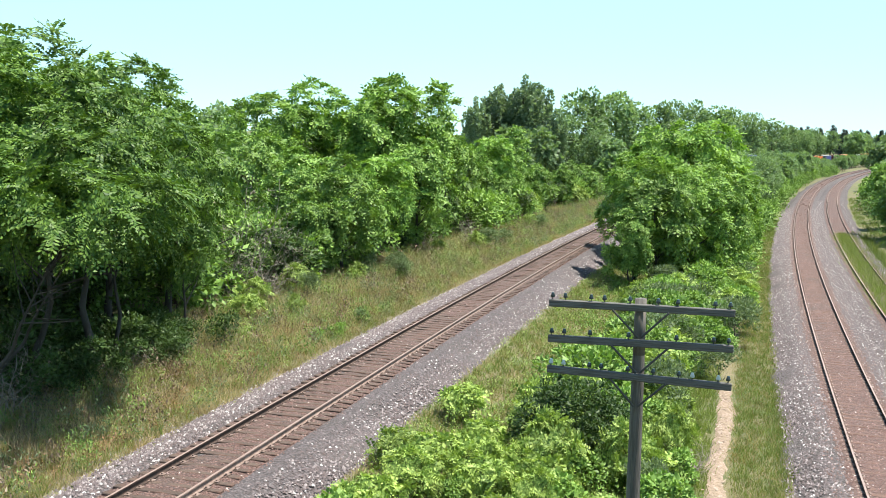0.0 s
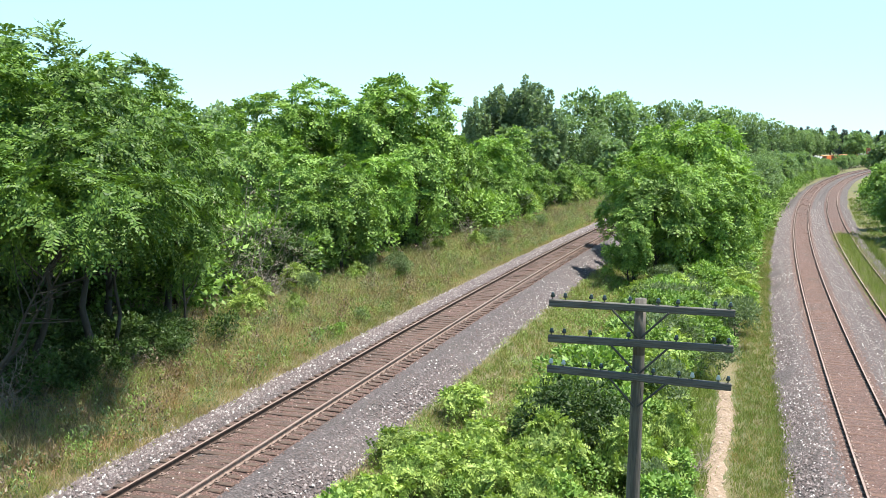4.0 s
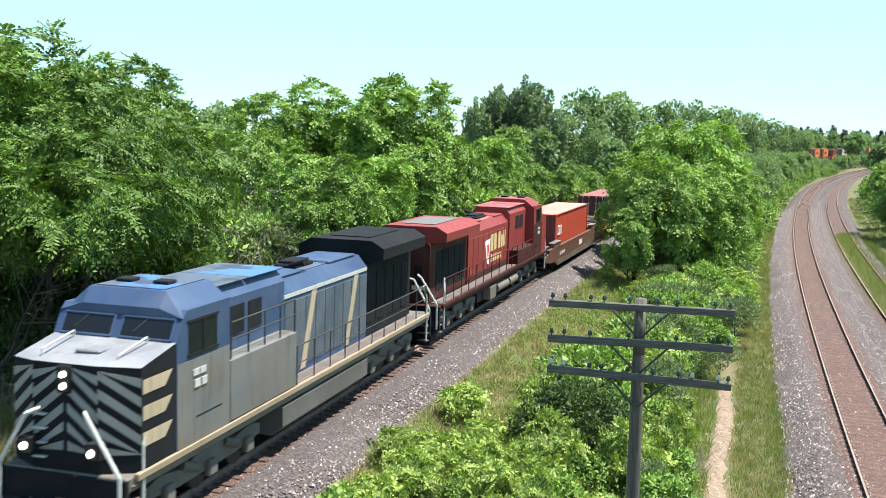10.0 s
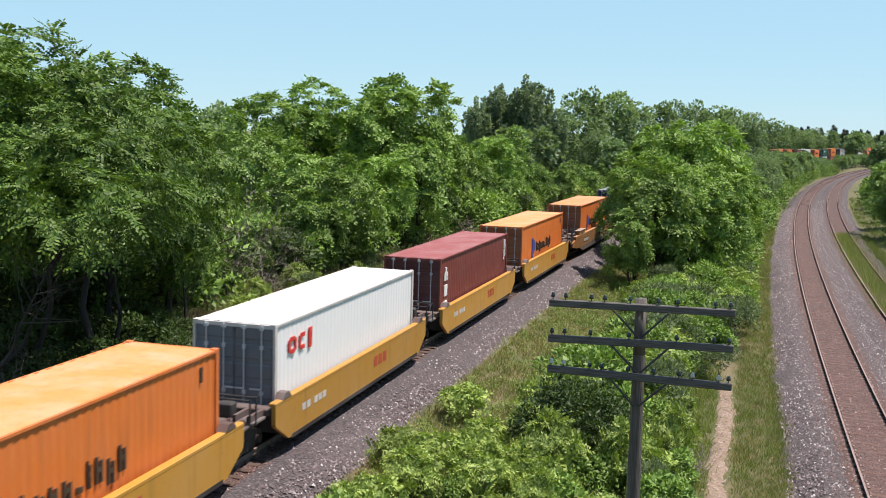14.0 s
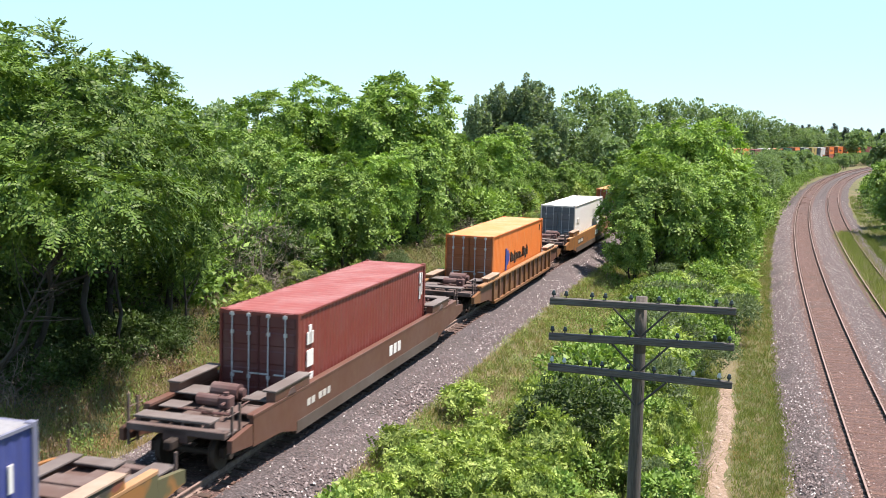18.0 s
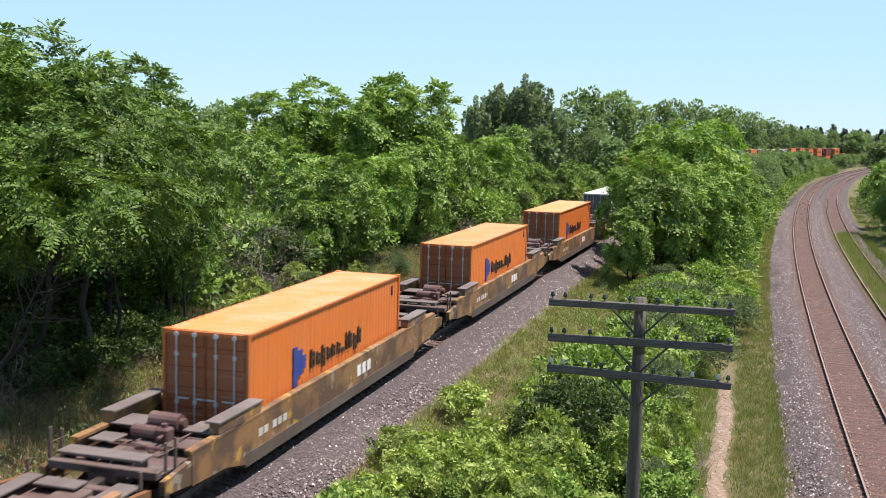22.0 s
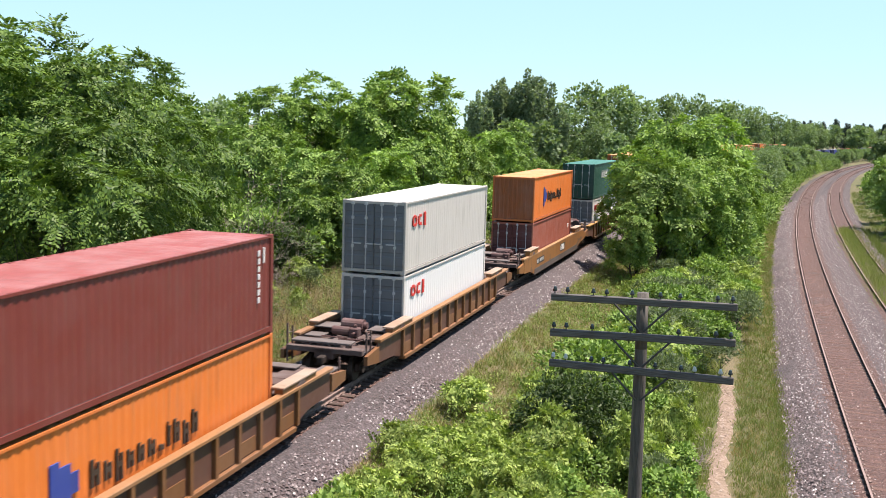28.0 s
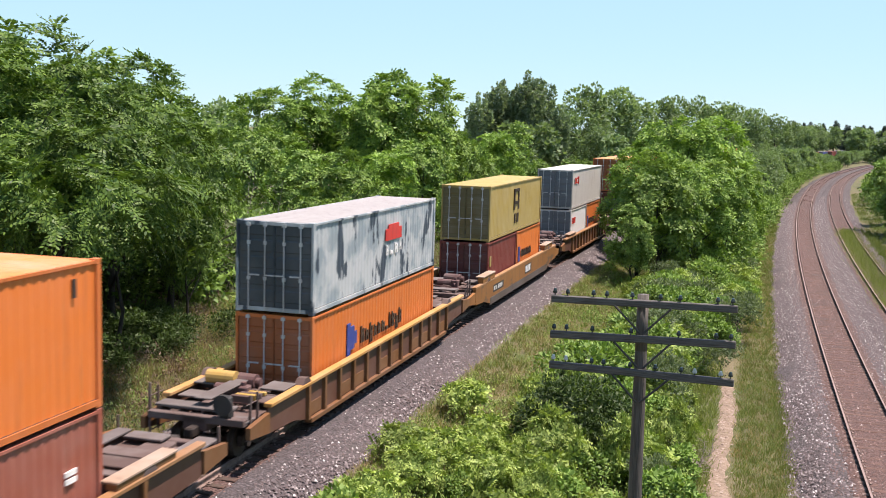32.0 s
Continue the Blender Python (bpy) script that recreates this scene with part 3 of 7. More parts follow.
def lay_sleepers(track, line, lo, hi, join_hi, up, wood=TIE_WOOD):
    rnd = random.Random(3)
    meshes = []
    for i in range(4):
        g = Build()
        b = 0.5 * rnd.uniform(0.20, 0.235)
        g.cbox(-1.3 + rnd.uniform(-0.05, 0.05), 1.3 + rnd.uniform(-0.05, 0.05), -b, b, -0.16, 0.0, 0.018)
        meshes.append(g.mesh("sleeper", wood))
    s = lo
    while s < hi:
        ob = new("sleeper", rnd.choice(meshes))
        ob.parent = track
        ob.matrix_basis = along(line, s, rnd.uniform(-0.04, 0.04), up + rnd.uniform(-0.012, 0.012)) @ pose(0, 0, 0, 0, 0, rnd.uniform(-1.5, 1.5))
        s += 0.52 + rnd.uniform(-0.02, 0.02)
    g = Build()
    while s < join_hi:
        g.box(-1.3, 1.3, -0.11, 0.11, -0.16, 0.0, along(line, s, 0, up))
        s += 0.54
    tagged(part("far_sleepers", g, wood, track), kind="stuff")
    g = Build()
    for side in (-1, 1):
        s = lo
        while s < lo + 150:
            m = along(line, s, side * 0.755, up)
            g.box(-0.17, 0.17, -0.09, 0.09, 0.0, 0.018, m)
            for dx in (-0.1, 0.1):
                g.box(dx - 0.018, dx + 0.018, -0.05, -0.015, 0.0, 0.05, m)
            s += 0.52
    tagged(part("plates_and_spikes", g, RAIL_RUST, track), kind="stuff")


lay_sleepers(track_a, LINE_A, -32, 118, 170, -0.165)
lay_sleepers(track_b, LINE_B, -32, 60, 260, -0.149, TIE_RUSTY)
lay_sleepers(track_c, LINE_C, -10, 60, 260, -0.16, TIE_RUSTY)


def loose_stones(name, label, line, n, lo, hi, bands, size, seed, stone=STONE):
    """Faceted stones lying on the bed: bands of (from, to, height at both ends, share)."""
    rng = np.random.default_rng(seed)
    share = np.array([b[4] for b in bands], float)
    k = rng.choice(len(bands), n, p=share / share.sum())
    u = rng.uniform(0, 1, n)
    b = np.array([x[:4] for x in bands])[k]
    lat, up = b[:, 0] + (b[:, 1] - b[:, 0]) * u, b[:, 2] + (b[:, 3] - b[:, 2]) * u
    s = lo + (hi - lo) * rng.uniform(0, 1, n) ** 1.35
    c = line.at(s, lat, up).T
    ax = np.array([[1, 0, 0], [-1, 0, 0], [0, 1, 0], [0, -1, 0], [0, 0, 1], [0, 0, -1]], float)
    v = ax[None] * (size * rng.uniform(0.55, 1.4, (n, 1, 1))) * rng.uniform(0.55, 1.0, (n, 6, 1)) + rng.normal(size=(n, 6, 3)) * size * 0.16
    a = rng.uniform(0, 6.28, n)
    ca, sa = np.cos(a)[:, None], np.sin(a)[:, None]
    v = np.stack([v[..., 0] * ca - v[..., 1] * sa, v[..., 0] * sa + v[..., 1] * ca, v[..., 2]], -1)
    f = np.array([[0, 2, 4], [2, 1, 4], [1, 3, 4], [3, 0, 4]])
    faces = (f[None] + 6 * np.arange(n)[:, None, None]).reshape(-1, 3)
    ob = new(name, array_mesh(name, (v + c[:, None]).reshape(-1, 3), faces, stone))
    tagged(ob, label, "gravel", kind="stuff")


loose_stones("loose_stones", "pale crushed stones heaped along the track edge", LINE_A, 52000, -32, 85, [(-1.75, -1.35, -0.235, -0.225, 2), (-2.5, -1.75, -0.465, -0.235, 4), (-3.3, -2.5, -0.71, -0.465, 4), (-3.8, -3.2, -0.72, -0.69, 0.7), (1.4, 1.75, -0.225, -0.235, 0.25), (1.75, 2.2, -0.235, -0.44, 1.2), (2.2, 2.48, -0.45, -0.585, 2), (2.48, 3.25, -0.585, -0.93, 5)], 0.05, 4)
loose_stones("loose_stones", "grey crushed stones beside the curving tracks", LINE_B, 44000, -34, 110, [(-1.75, -1.3, -0.20, -0.125, 2.5), (-1.3, -1.02, -0.125, -0.14, 0.8), (-2.25, -1.75, -0.465, -0.20, 3), (-2.8, -2.25, -0.69, -0.465, 3), (1.02, 1.3, -0.14, -0.125, 0.8), (1.3, 1.75, -0.125, -0.20, 2), (1.75, 2.1, -0.20, -0.30, 2), (2.1, 2.5, -0.30, -0.36, 1.5)], 0.045, 5)

loose_stones("loose_stones", "grey crushed stones between the two curving tracks", LINE_C, 15000, -12, 130, [(-2.4, -1.75, -0.36, -0.20, 3), (-1.75, -1.35, -0.20, -0.125, 2), (1.3, 1.75, -0.125, -0.20, 1)], 0.05, 6)
RUST_BANDS = [(-1.6, -1.15, -0.16, -0.13, 1.1), (-1.15, -0.84, -0.13, -0.14, 1.1), (-0.68, 0.68, -0.152, -0.152, 3.2), (0.84, 1.15, -0.14, -0.13, 1.0), (1.15, 1.5, -0.13, -0.15, 0.6)]
loose_stones("rusty_stones", "rust-brown stones strewn between the sleepers of the single track", LINE_A, 7000, -32, 80, [(-1.3, -0.84, -0.22, -0.19, 1), (-0.68, 0.68, -0.184, -0.184, 2.5), (0.84, 1.4, -0.185, -0.222, 1.6)], 0.036, 9, STONE_RUSTY)
loose_stones("rusty_stones", "rust-brown stones strewn over the sleepers of the curving track", LINE_B, 15000, -34, 95, RUST_BANDS, 0.036, 7, STONE_RUSTY)
loose_stones("rusty_stones", "rust-brown stones strewn over the sleepers of the outer track", LINE_C, 6000, -10, 90, RUST_BANDS, 0.036, 8, STONE_RUSTY)


def path_rubble():
    rng = np.random.default_rng(77)
    n = 420
    s = rng.uniform(-34, -6, n)
    x, y, _ = LINE_B.at(s, -4.62 + 0.10 * np.sin(s * 0.5) + rng.normal(size=n) * 0.17)
    c = np.stack([x, y, ground_height(x, y) + 0.05], -1)
    ax = np.array([[1, 0, 0], [-1, 0, 0], [0, 1, 0], [0, -1, 0], [0, 0, 1], [0, 0, -1]], float)
    v = ax[None] * rng.uniform(0.02, 0.085, (n, 1, 1)) * rng.uniform(0.5, 1.0, (n, 6, 1)) * np.array([1, 1, 0.7])
    f = np.array([[0, 2, 4], [2, 1, 4], [1, 3, 4], [3, 0, 4]])
    ob = new("path_rubble", array_mesh("path_rubble", (v + c[:, None]).reshape(-1, 3), (f[None] + 6 * np.arange(n)[:, None, None]).reshape(-1, 3), RUBBLE))
    tagged(ob, "pale rubble lying on the sandy foot path", "gravel", kind="stuff")


r = Mat("pale_rubble", (0.30, 0.21, 0.155), 0.9)
r.mix((0.44, 0.36, 0.30), r.island(), 0.8)
r.mix((0.12, 0.085, 0.06), r.ramp(r.island(), 0.3, 0.0), 0.8)
RUBBLE = r.done()
path_rubble()

# ---- plants ----
def unit(v):
    return v / np.maximum(np.linalg.norm(v, axis=-1, keepdims=True), 1e-9)


def leaf_quads(base, way, side, length, width, fold=0.12):
    """Folded diamond leaves: base points, directions, sideways directions, sizes."""
    nrm = np.cross(way, side)
    l, w = length[:, None], width[:, None]
    tip = base + way * l
    a = base + way * l * 0.45 + side * w * 0.5 + nrm * w * fold
    b = base + way * l * 0.45 - side * w * 0.5 + nrm * w * fold
    n = len(base)
    v = np.stack([base, a, tip, b], 1).reshape(-1, 3)
    f = np.arange(n * 4).reshape(n, 4)
    return v, f


def lumpy_points(rng, n, rx, rz, lumps, shell=0.72, bottom=-0.75, tight=1.0):
    """Points on the outer parts of a heap of lumps, with outward directions. Crown centre at 0."""
    c = unit(rng.normal(size=(lumps, 3)))
    c[:, 2] = np.where(c[:, 2] < bottom, -c[:, 2], c[:, 2])
    c = c * rng.uniform(0.35, 0.80, (lumps, 1)) ** 0.6
    rad = rng.uniform(0.22, 0.38, lumps) * tight
    k = rng.choice(lumps, n, p=rad ** 2 / (rad ** 2).sum())
    d = unit(rng.normal(size=(n, 3)) + np.array([0, 0, 0.4]))
    r = rad[k] * rng.uniform(shell, 1.05, n) ** 0.8
    p = c[k] + d * r[:, None]
    out = unit(0.6 * d + 0.6 * p + np.array([0, 0, 0.15]))
    p = p / np.quantile(np.abs(p[:, :2]), 0.995) * np.array([1, 1, 0]) + p / np.quantile(p[:, 2], 0.998) * np.array([0, 0, 1])
    p[:, 2] = np.maximum(p[:, 2], -1.25)
    return p * np.array([rx, rx, rz]), out


def simple_crown(seed, n, rx, rz, lumps, size, material, droop=0.25, slim=0.5):
    rng = np.random.default_rng(seed)
    p, out = lumpy_points(rng, n, rx, rz, lumps)
    way = unit(out + rng.normal(size=p.shape) * 0.7 + np.array([0, 0, -droop]))
    side = unit(np.cross(way, unit(out * 0.8 + np.array([0, 0, 0.7]) + rng.normal(size=p.shape) * 0.45)))
    ln = size * rng.uniform(0.7, 1.3, n)
    v, f = leaf_quads(p, way, side, ln, ln * slim * rng.uniform(0.8, 1.2, n))
    return array_mesh("crown", v, f, material)


def tufted_crown(seed, rx, rz, lumps, lump, tufts, length, material, pairs=4, fronds=7, slim=0.4, inner=0.3, low=-0.7, sag=0.6, spread=0.9, leaf=0.3):
    """Boughs standing out from the crown, each carrying rosettes of feathered, arching leaves at its shoot tips. Crown centre at 0."""
    rng = np.random.default_rng(seed)
    i = np.arange(lumps) + 0.5
    z = 1 - i / lumps * (1 - low)
    phi = 2.39996 * i + rng.uniform(-0.5, 0.5, lumps)
    q = np.sqrt(np.maximum(0, 1 - z * z))
    out = np.stack([q * np.cos(phi), q * np.sin(phi), z], -1)
    c = out * rng.uniform(0.46, 0.86, (lumps, 1)) + rng.normal(size=(lumps, 3)) * 0.05
    size = lump * rng.uniform(0.65, 1.35, lumps)
    k = rng.choice(lumps, tufts, p=size ** 2 / (size ** 2).sum())
    d = unit(out[k] * 0.6 + unit(rng.normal(size=(tufts, 3))) + np.array([0, 0, 0.12]))
    p0 = c[k] + d * (size[k] * rng.uniform(0.75, 1.08, tufts))[:, None]
    deep = rng.uniform(0, 1, tufts) < inner
    p0 = np.where(deep[:, None], p0 * rng.uniform(0.4, 0.8, (tufts, 1)), p0)
    p0 = p0 / (0.80 + lump) * np.array([rx, rx, rz])
    axis = unit(d * 0.9 + out[k] * 0.4 + np.array([0, 0, 0.55]))
    u = unit(np.cross(axis, np.array([0.31, 0.93, 0.2])))
    v = np.cross(axis, u)
    n = tufts * fronds
    a = rng.uniform(0, 6.28, tufts).repeat(fronds) + np.tile(np.arange(fronds) * 2.39996, tufts) + rng.normal(size=n) * 0.2
    p, axis, u, v = (np.repeat(w, fronds, 0) for w in (p0, axis, u, v))
    tilt = rng.uniform(0.15, 1.1, (n, 1))
    way = unit(axis * tilt + (u * np.cos(a)[:, None] + v * np.sin(a)[:, None]) * spread)
    face = unit(axis - way * (axis * way).sum(-1, keepdims=True) + rng.normal(size=p.shape) * 0.12)
    side = unit(np.cross(way, face))
    ln = length * rng.uniform(0.65, 1.25, n)
    vs, fs, m = [], [], 0
    for j in range(pairs + 1):
        w = (j + 0.7) / (pairs + 0.7)
        base = p + way * (ln * w)[:, None] + np.array([0, 0, -sag]) * (ln * w * w)[:, None]
        for sgn in ((-1, 1) if j < pairs else (0,)):
            lw = unit(way * (0.5 if sgn else 1.0) + side * sgn + np.array([0, 0, -0.30 - 0.4 * sag * w]) + rng.normal(size=p.shape) * 0.12)
            ls = unit(np.cross(lw, face + rng.normal(size=p.shape) * 0.25))
            sz = ln * leaf * (1.05 - 0.35 * abs(w - 0.5))
            lv, lf = leaf_quads(base, lw, ls, sz, sz * slim)
            vs.append(lv)
            fs.append(lf + m)
            m += len(lv)
    return array_mesh("crown", np.concatenate(vs), np.concatenate(fs), material)


def plume_crown(seed, n, rx, rz, plumes, size, material):
    """Upright plumes of small leaves rising side by side to different heights."""
    rng = np.random.default_rng(seed)
    a = 2.39996 * np.arange(plumes)
    r = np.sqrt((np.arange(plumes) + 0.3) / plumes) * 0.78
    top = 1.0 - 0.75 * r ** 2 - rng.uniform(0, 0.22, plumes)
    k = rng.integers(0, plumes, n)
    w = rng.uniform(0, 1, n) ** 0.8
    thick = 0.26 * np.sin(np.pi * np.clip(0.12 + 0.86 * w, 0, 1)) ** 0.7 * (1 + 0.35 * np.sin(w * 22 + k * 1.7))
    d = rng.normal(size=(n, 3))
    d[:, 2] *= 0.3
    d = unit(d)
    foot = -0.95 + 0.4 * r
    lean = 0.55 + 0.5 * w
    p = np.stack([r[k] * np.cos(a[k]) * lean, r[k] * np.sin(a[k]) * lean, foot[k] + (top - foot)[k] * w], -1)
    p = p + d * (thick * rng.uniform(0.6, 1.05, n))[:, None] * np.array([1, 1, 0.3])
    p = p * np.array([rx, rx, rz])
    way = unit(d + np.array([0, 0, 0.4]) + rng.normal(size=p.shape) * 0.6)
    side = unit(np.cross(way, d + rng.normal(size=p.shape) * 0.5))
    ln = size * rng.uniform(0.7, 1.3, n)
    v, f = leaf_quads(p, way, side, ln, ln * 0.8)
    return array_mesh("crown", v, f, material)


def needle_crown(seed, n, rx, height, material):
    rng = np.random.default_rng(seed)
    t = rng.uniform(0, 1, n) ** 0.7
    tier = 1 + 0.22 * np.sin(t * 60)
    a = rng.uniform(0, 2 * np.pi, n)
    r = rx * (t + 0.03) * tier * rng.uniform(0.55, 1.05, n)
    p = np.stack([r * np.cos(a), r * np.sin(a), height * (1 - t)], -1)
    way = unit(np.stack([np.cos(a), np.sin(a), np.full(n, -0.45)], -1) + rng.normal(size=p.shape) * 0.3)
    side = unit(np.cross(way, np.array([0, 0, 1.0]) + rng.normal(size=p.shape) * 0.3))
    ln = 0.07 * height * rng.uniform(0.6, 1.3, n)
    v, f = leaf_quads(p, way, side, ln, ln * 0.5)
    return array_mesh("crown", v, f, material)


def trunk_mesh(seed, height, r, limbs, spread, first=0.3, material=None):
    """A tapered, slightly crooked trunk with rising limbs and twigs. Height: to the crown's middle."""
    rnd = random.Random(seed)
    g = Build()
    pts = [Vector((0, 0, -0.4))]
    for i in range(1, 7):
        pts.append(Vector((rnd.uniform(-1, 1) * 0.035 * height, rnd.uniform(-1, 1) * 0.035 * height, height * i / 6)))
    for i in range(6):
        g.tube(pts[i], pts[i + 1], r * (1 - 0.14 * i) * (1.35 if i == 0 else 1), r * (1 - 0.14 * (i + 1)), 7, False)
    for i in range(limbs):
        u = first + (0.95 - first) * (i + rnd.random()) / limbs
        k = min(int(u * 6), 5)
        p = pts[k].lerp(pts[k + 1], u * 6 - k)
        a = 2.4 * i + rnd.uniform(-0.5, 0.5)
        l = spread * rnd.uniform(0.6, 1.0)
        q = p + Vector((math.cos(a) * l * 0.55, math.sin(a) * l * 0.55, l * rnd.uniform(0.25, 0.6)))
        e = q + Vector((math.cos(a) * l * 0.4, math.sin(a) * l * 0.4, l * rnd.uniform(0.2, 0.6)))
        rr = r * 0.45 * (1.1 - 0.6 * u)
        g.tube(p, q, rr, rr * 0.6, 5, False)
        g.tube(q, e, rr * 0.6, rr * 0.2, 5, False)
        for _ in range(2):
            w = p.lerp(q, rnd.uniform(0.4, 1))
            g.tube(w, w + Vector((rnd.uniform(-1, 1), rnd.uniform(-1, 1), rnd.uniform(0.0, 0.8))) * l * 0.35, rr * 0.35, rr * 0.1, 4, False)
    return g.mesh("trunk", material or BARK, True)


PLANTS = {}


def plant_kind(key, name, label, category, crown, lift, trunk, group):
    """Prototype data of a plant: crown mesh whose middle sits lift metres above the base, trunk mesh."""
    PLANTS[key] = (name, label, category, crown, lift, trunk, group)


def grow(key, x, y, scale=1.0, turn=0.0, tall=1.0, label="", lean=(0.0, 0.0)):
    name, lab, category, crown, lift, trunk, group = PLANTS[key]
    ob = thing(name, label or lab, category, group, pose(x, y, float(ground_height(x, y)) - 0.05, 0, 0, turn))
    t = part("trunk", trunk, None, ob)
    t.scale = (scale, scale, scale * tall)
    t.rotation_euler = (-math.atan2(lean[1], lift * scale), math.atan2(lean[0], lift * scale), 0)
    c = part("crown", crown, None, ob)
    c.location = (*lean, lift * scale * tall)
    c.scale = (scale, scale, scale * tall)
    return ob


# unit kinds: about 10 m tall trees, 2 m shrubs
for i in range(3):
    plant_kind("walnut%d" % i, "walnut_tree", "leafy green walnut tree with feathered leaves beside the track", "tree", tufted_crown(11 + i, 3.6, 4.5, 36, 0.17, 235, 0.68, LEAF_WALNUT, 7, 7, 0.46, 0.25, -0.7, 0.32, 0.9, 0.25), 6.1, trunk_mesh(3 + i, 6.5, 0.17, 13, 3.4), "trees along the line")
for i in range(2):
    plant_kind("canopy%d" % i, "walnut_tree", "tall walnut tree with a high crown and a dark hollow beneath", "tree", tufted_crown(15 + i, 3.6, 3.9, 32, 0.17, 205, 0.68, LEAF_WALNUT, 7, 7, 0.46, 0.25, -0.42, 0.32, 0.9, 0.25), 6.9, trunk_mesh(5 + i, 7.2, 0.16, 10, 3.2, 0.55), "trees along the line")
for i in range(2):
    plant_kind("overhang%d" % i, "walnut_tree", "young walnut tree with a high spreading crown over the verge", "tree", tufted_crown(211 + i, 2.7, 1.9, 14, 0.28, 85, 0.66, LEAF_WALNUT, 7, 7, 0.46, 0.25, -0.3, 0.32, 0.9, 0.25), 6.6, trunk_mesh(9 + i, 6.2, 0.10, 8, 2.0, 0.65), "trees along the line")
for i in range(3):
    plant_kind("locust%d" % i, "walnut_tree", "green walnut tree with feathered leaves farther along the line", "tree", tufted_crown(111 + i, 3.5, 4.5, 34, 0.18, 250, 0.66, LEAF_LOCUST, 3, 8, 0.52, 0.25, -0.75, 0.32, 0.9, 0.42), 6.1, trunk_mesh(3 + i, 6.5, 0.17, 9, 3.4), "trees along the line")
for i in range(3):
    plant_kind("maple%d" % i, "maple_tree", "dense green broadleaf tree in full summer leaf", "tree", tufted_crown(31 + i, 3.4, 4.8, 36, 0.17, 260, 0.60, LEAF_MAPLE, 2, 8, 0.62, 0.25, -0.8, 0.32, 0.9, 0.5), 5.2, trunk_mesh(13 + i, 6.5, 0.16, 11, 3.0), "trees along the line")
for i in range(2):
    plant_kind("poplar%d" % i, "poplar_tree", "tall poplar tree with leaves paled for distance haze", "tree", plume_crown(41 + i, 6500, 2.0, 5.0, 15, 0.26, LEAF_POPLAR_HAZE), 5.4, trunk_mesh(23 + i, 8.5, 0.14, 9, 1.6), "dark poplars behind the trees")
for i in range(3):
    plant_kind("far%d" % i, "distant_tree", "distant broadleaf tree in full leaf", "tree", simple_crown(51 + i, 1250, 3.6, 4.4, 26, 0.74, LEAF_FAR_HAZE, slim=0.8), 5.6, trunk_mesh(33 + i, 6.0, 0.16, 6, 2.6), "far woods")
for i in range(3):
    plant_kind("mid%d" % i, "distant_tree", "broadleaf tree in full leaf behind the line", "tree", simple_crown(151 + i, 3000, 3.6, 4.4, 30, 0.40, LEAF_FAR_HAZE, slim=0.7), 5.6, trunk_mesh(35 + i, 6.0, 0.16, 8, 2.8), "far woods")
for i in range(2):
    plant_kind("spruce%d" % i, "spruce_tree", "dark pointed spruce on the horizon", "tree", needle_crown(61 + i, 1600, 2.2, 9.0, LEAF_SPRUCE), 1.0, trunk_mesh(43 + i, 8.0, 0.14, 2, 0.6), "spruces on the horizon")
for i in range(3):
    plant_kind("sumac%d" % i, "sumac_shrub", "bright green sumac shrub with feathered leaves", "shrub", tufted_crown(71 + i, 1.15, 0.8, 12, 0.30, 38, 0.46, LEAF_BRIGHT, (6, 3, 4)[i % 3], 6, (0.46, 0.58, 0.5)[i % 3], 0.2, -0.3, 0.26, 0.9, (0.30, 0.44, 0.37)[i % 3]), 0.9, trunk_mesh(53 + i, 1.1, 0.03, 8, 0.9, 0.1), "shrubs between the lines")
for i in range(3):
    plant_kind("bush%d" % i, "leafy_bush", "rounded green bush with small leaves", "shrub", simple_crown(81 + i, 1150, 1.25, 0.95, 14, 0.19, LEAF_MAPLE, slim=0.6), 1.0, trunk_mesh(63 + i, 1.1, 0.03, 9, 0.9, 0.1), "shrubs between the lines")
for i in range(2):
    plant_kind("willow%d" % i, "willow_shrub", "grey-green willow shrub with narrow leaves", "shrub", simple_crown(91 + i, 1500, 1.2, 1.05, 13, 0.19, LEAF_GREY, slim=0.3), 1.1, trunk_mesh(73 + i, 1.2, 0.03, 9, 0.9, 0.1), "shrubs between the lines")
for i in range(3):
    plant_kind("thicket%d" % i, "thicket_bush", "dense green bush in the thicket", "shrub", simple_crown(101 + i, 750, 1.6, 1.35, 16, 0.28, LEAF_MAPLE if i else LEAF_WALNUT, slim=0.5), 1.15, trunk_mesh(83 + i, 1.3, 0.03, 6, 1.0, 0.1), "thickets along the lines")
for i in range(2):
    plant_kind("shade%d" % i, "understory_bush", "bush under the trees with shade put into its leaf colour", "shrub", simple_crown(121 + i, 700, 1.6, 1.4, 14, 0.24, LEAF_DEEP_AND_SHADE, slim=0.5), 1.2, trunk_mesh(93 + i, 1.4, 0.03, 9, 1.2, 0.1), "bushes under the trees")


plant_kind("darkbush", "dark_bush", "dense dark green bush between the lines", "shrub", simple_crown(131, 2600, 1.25, 1.1, 16, 0.12, LEAF_DEEP_AND_SHADE, slim=0.55), 1.1, trunk_mesh(97, 1.2, 0.03, 9, 0.9, 0.1), "shrubs between the lines")


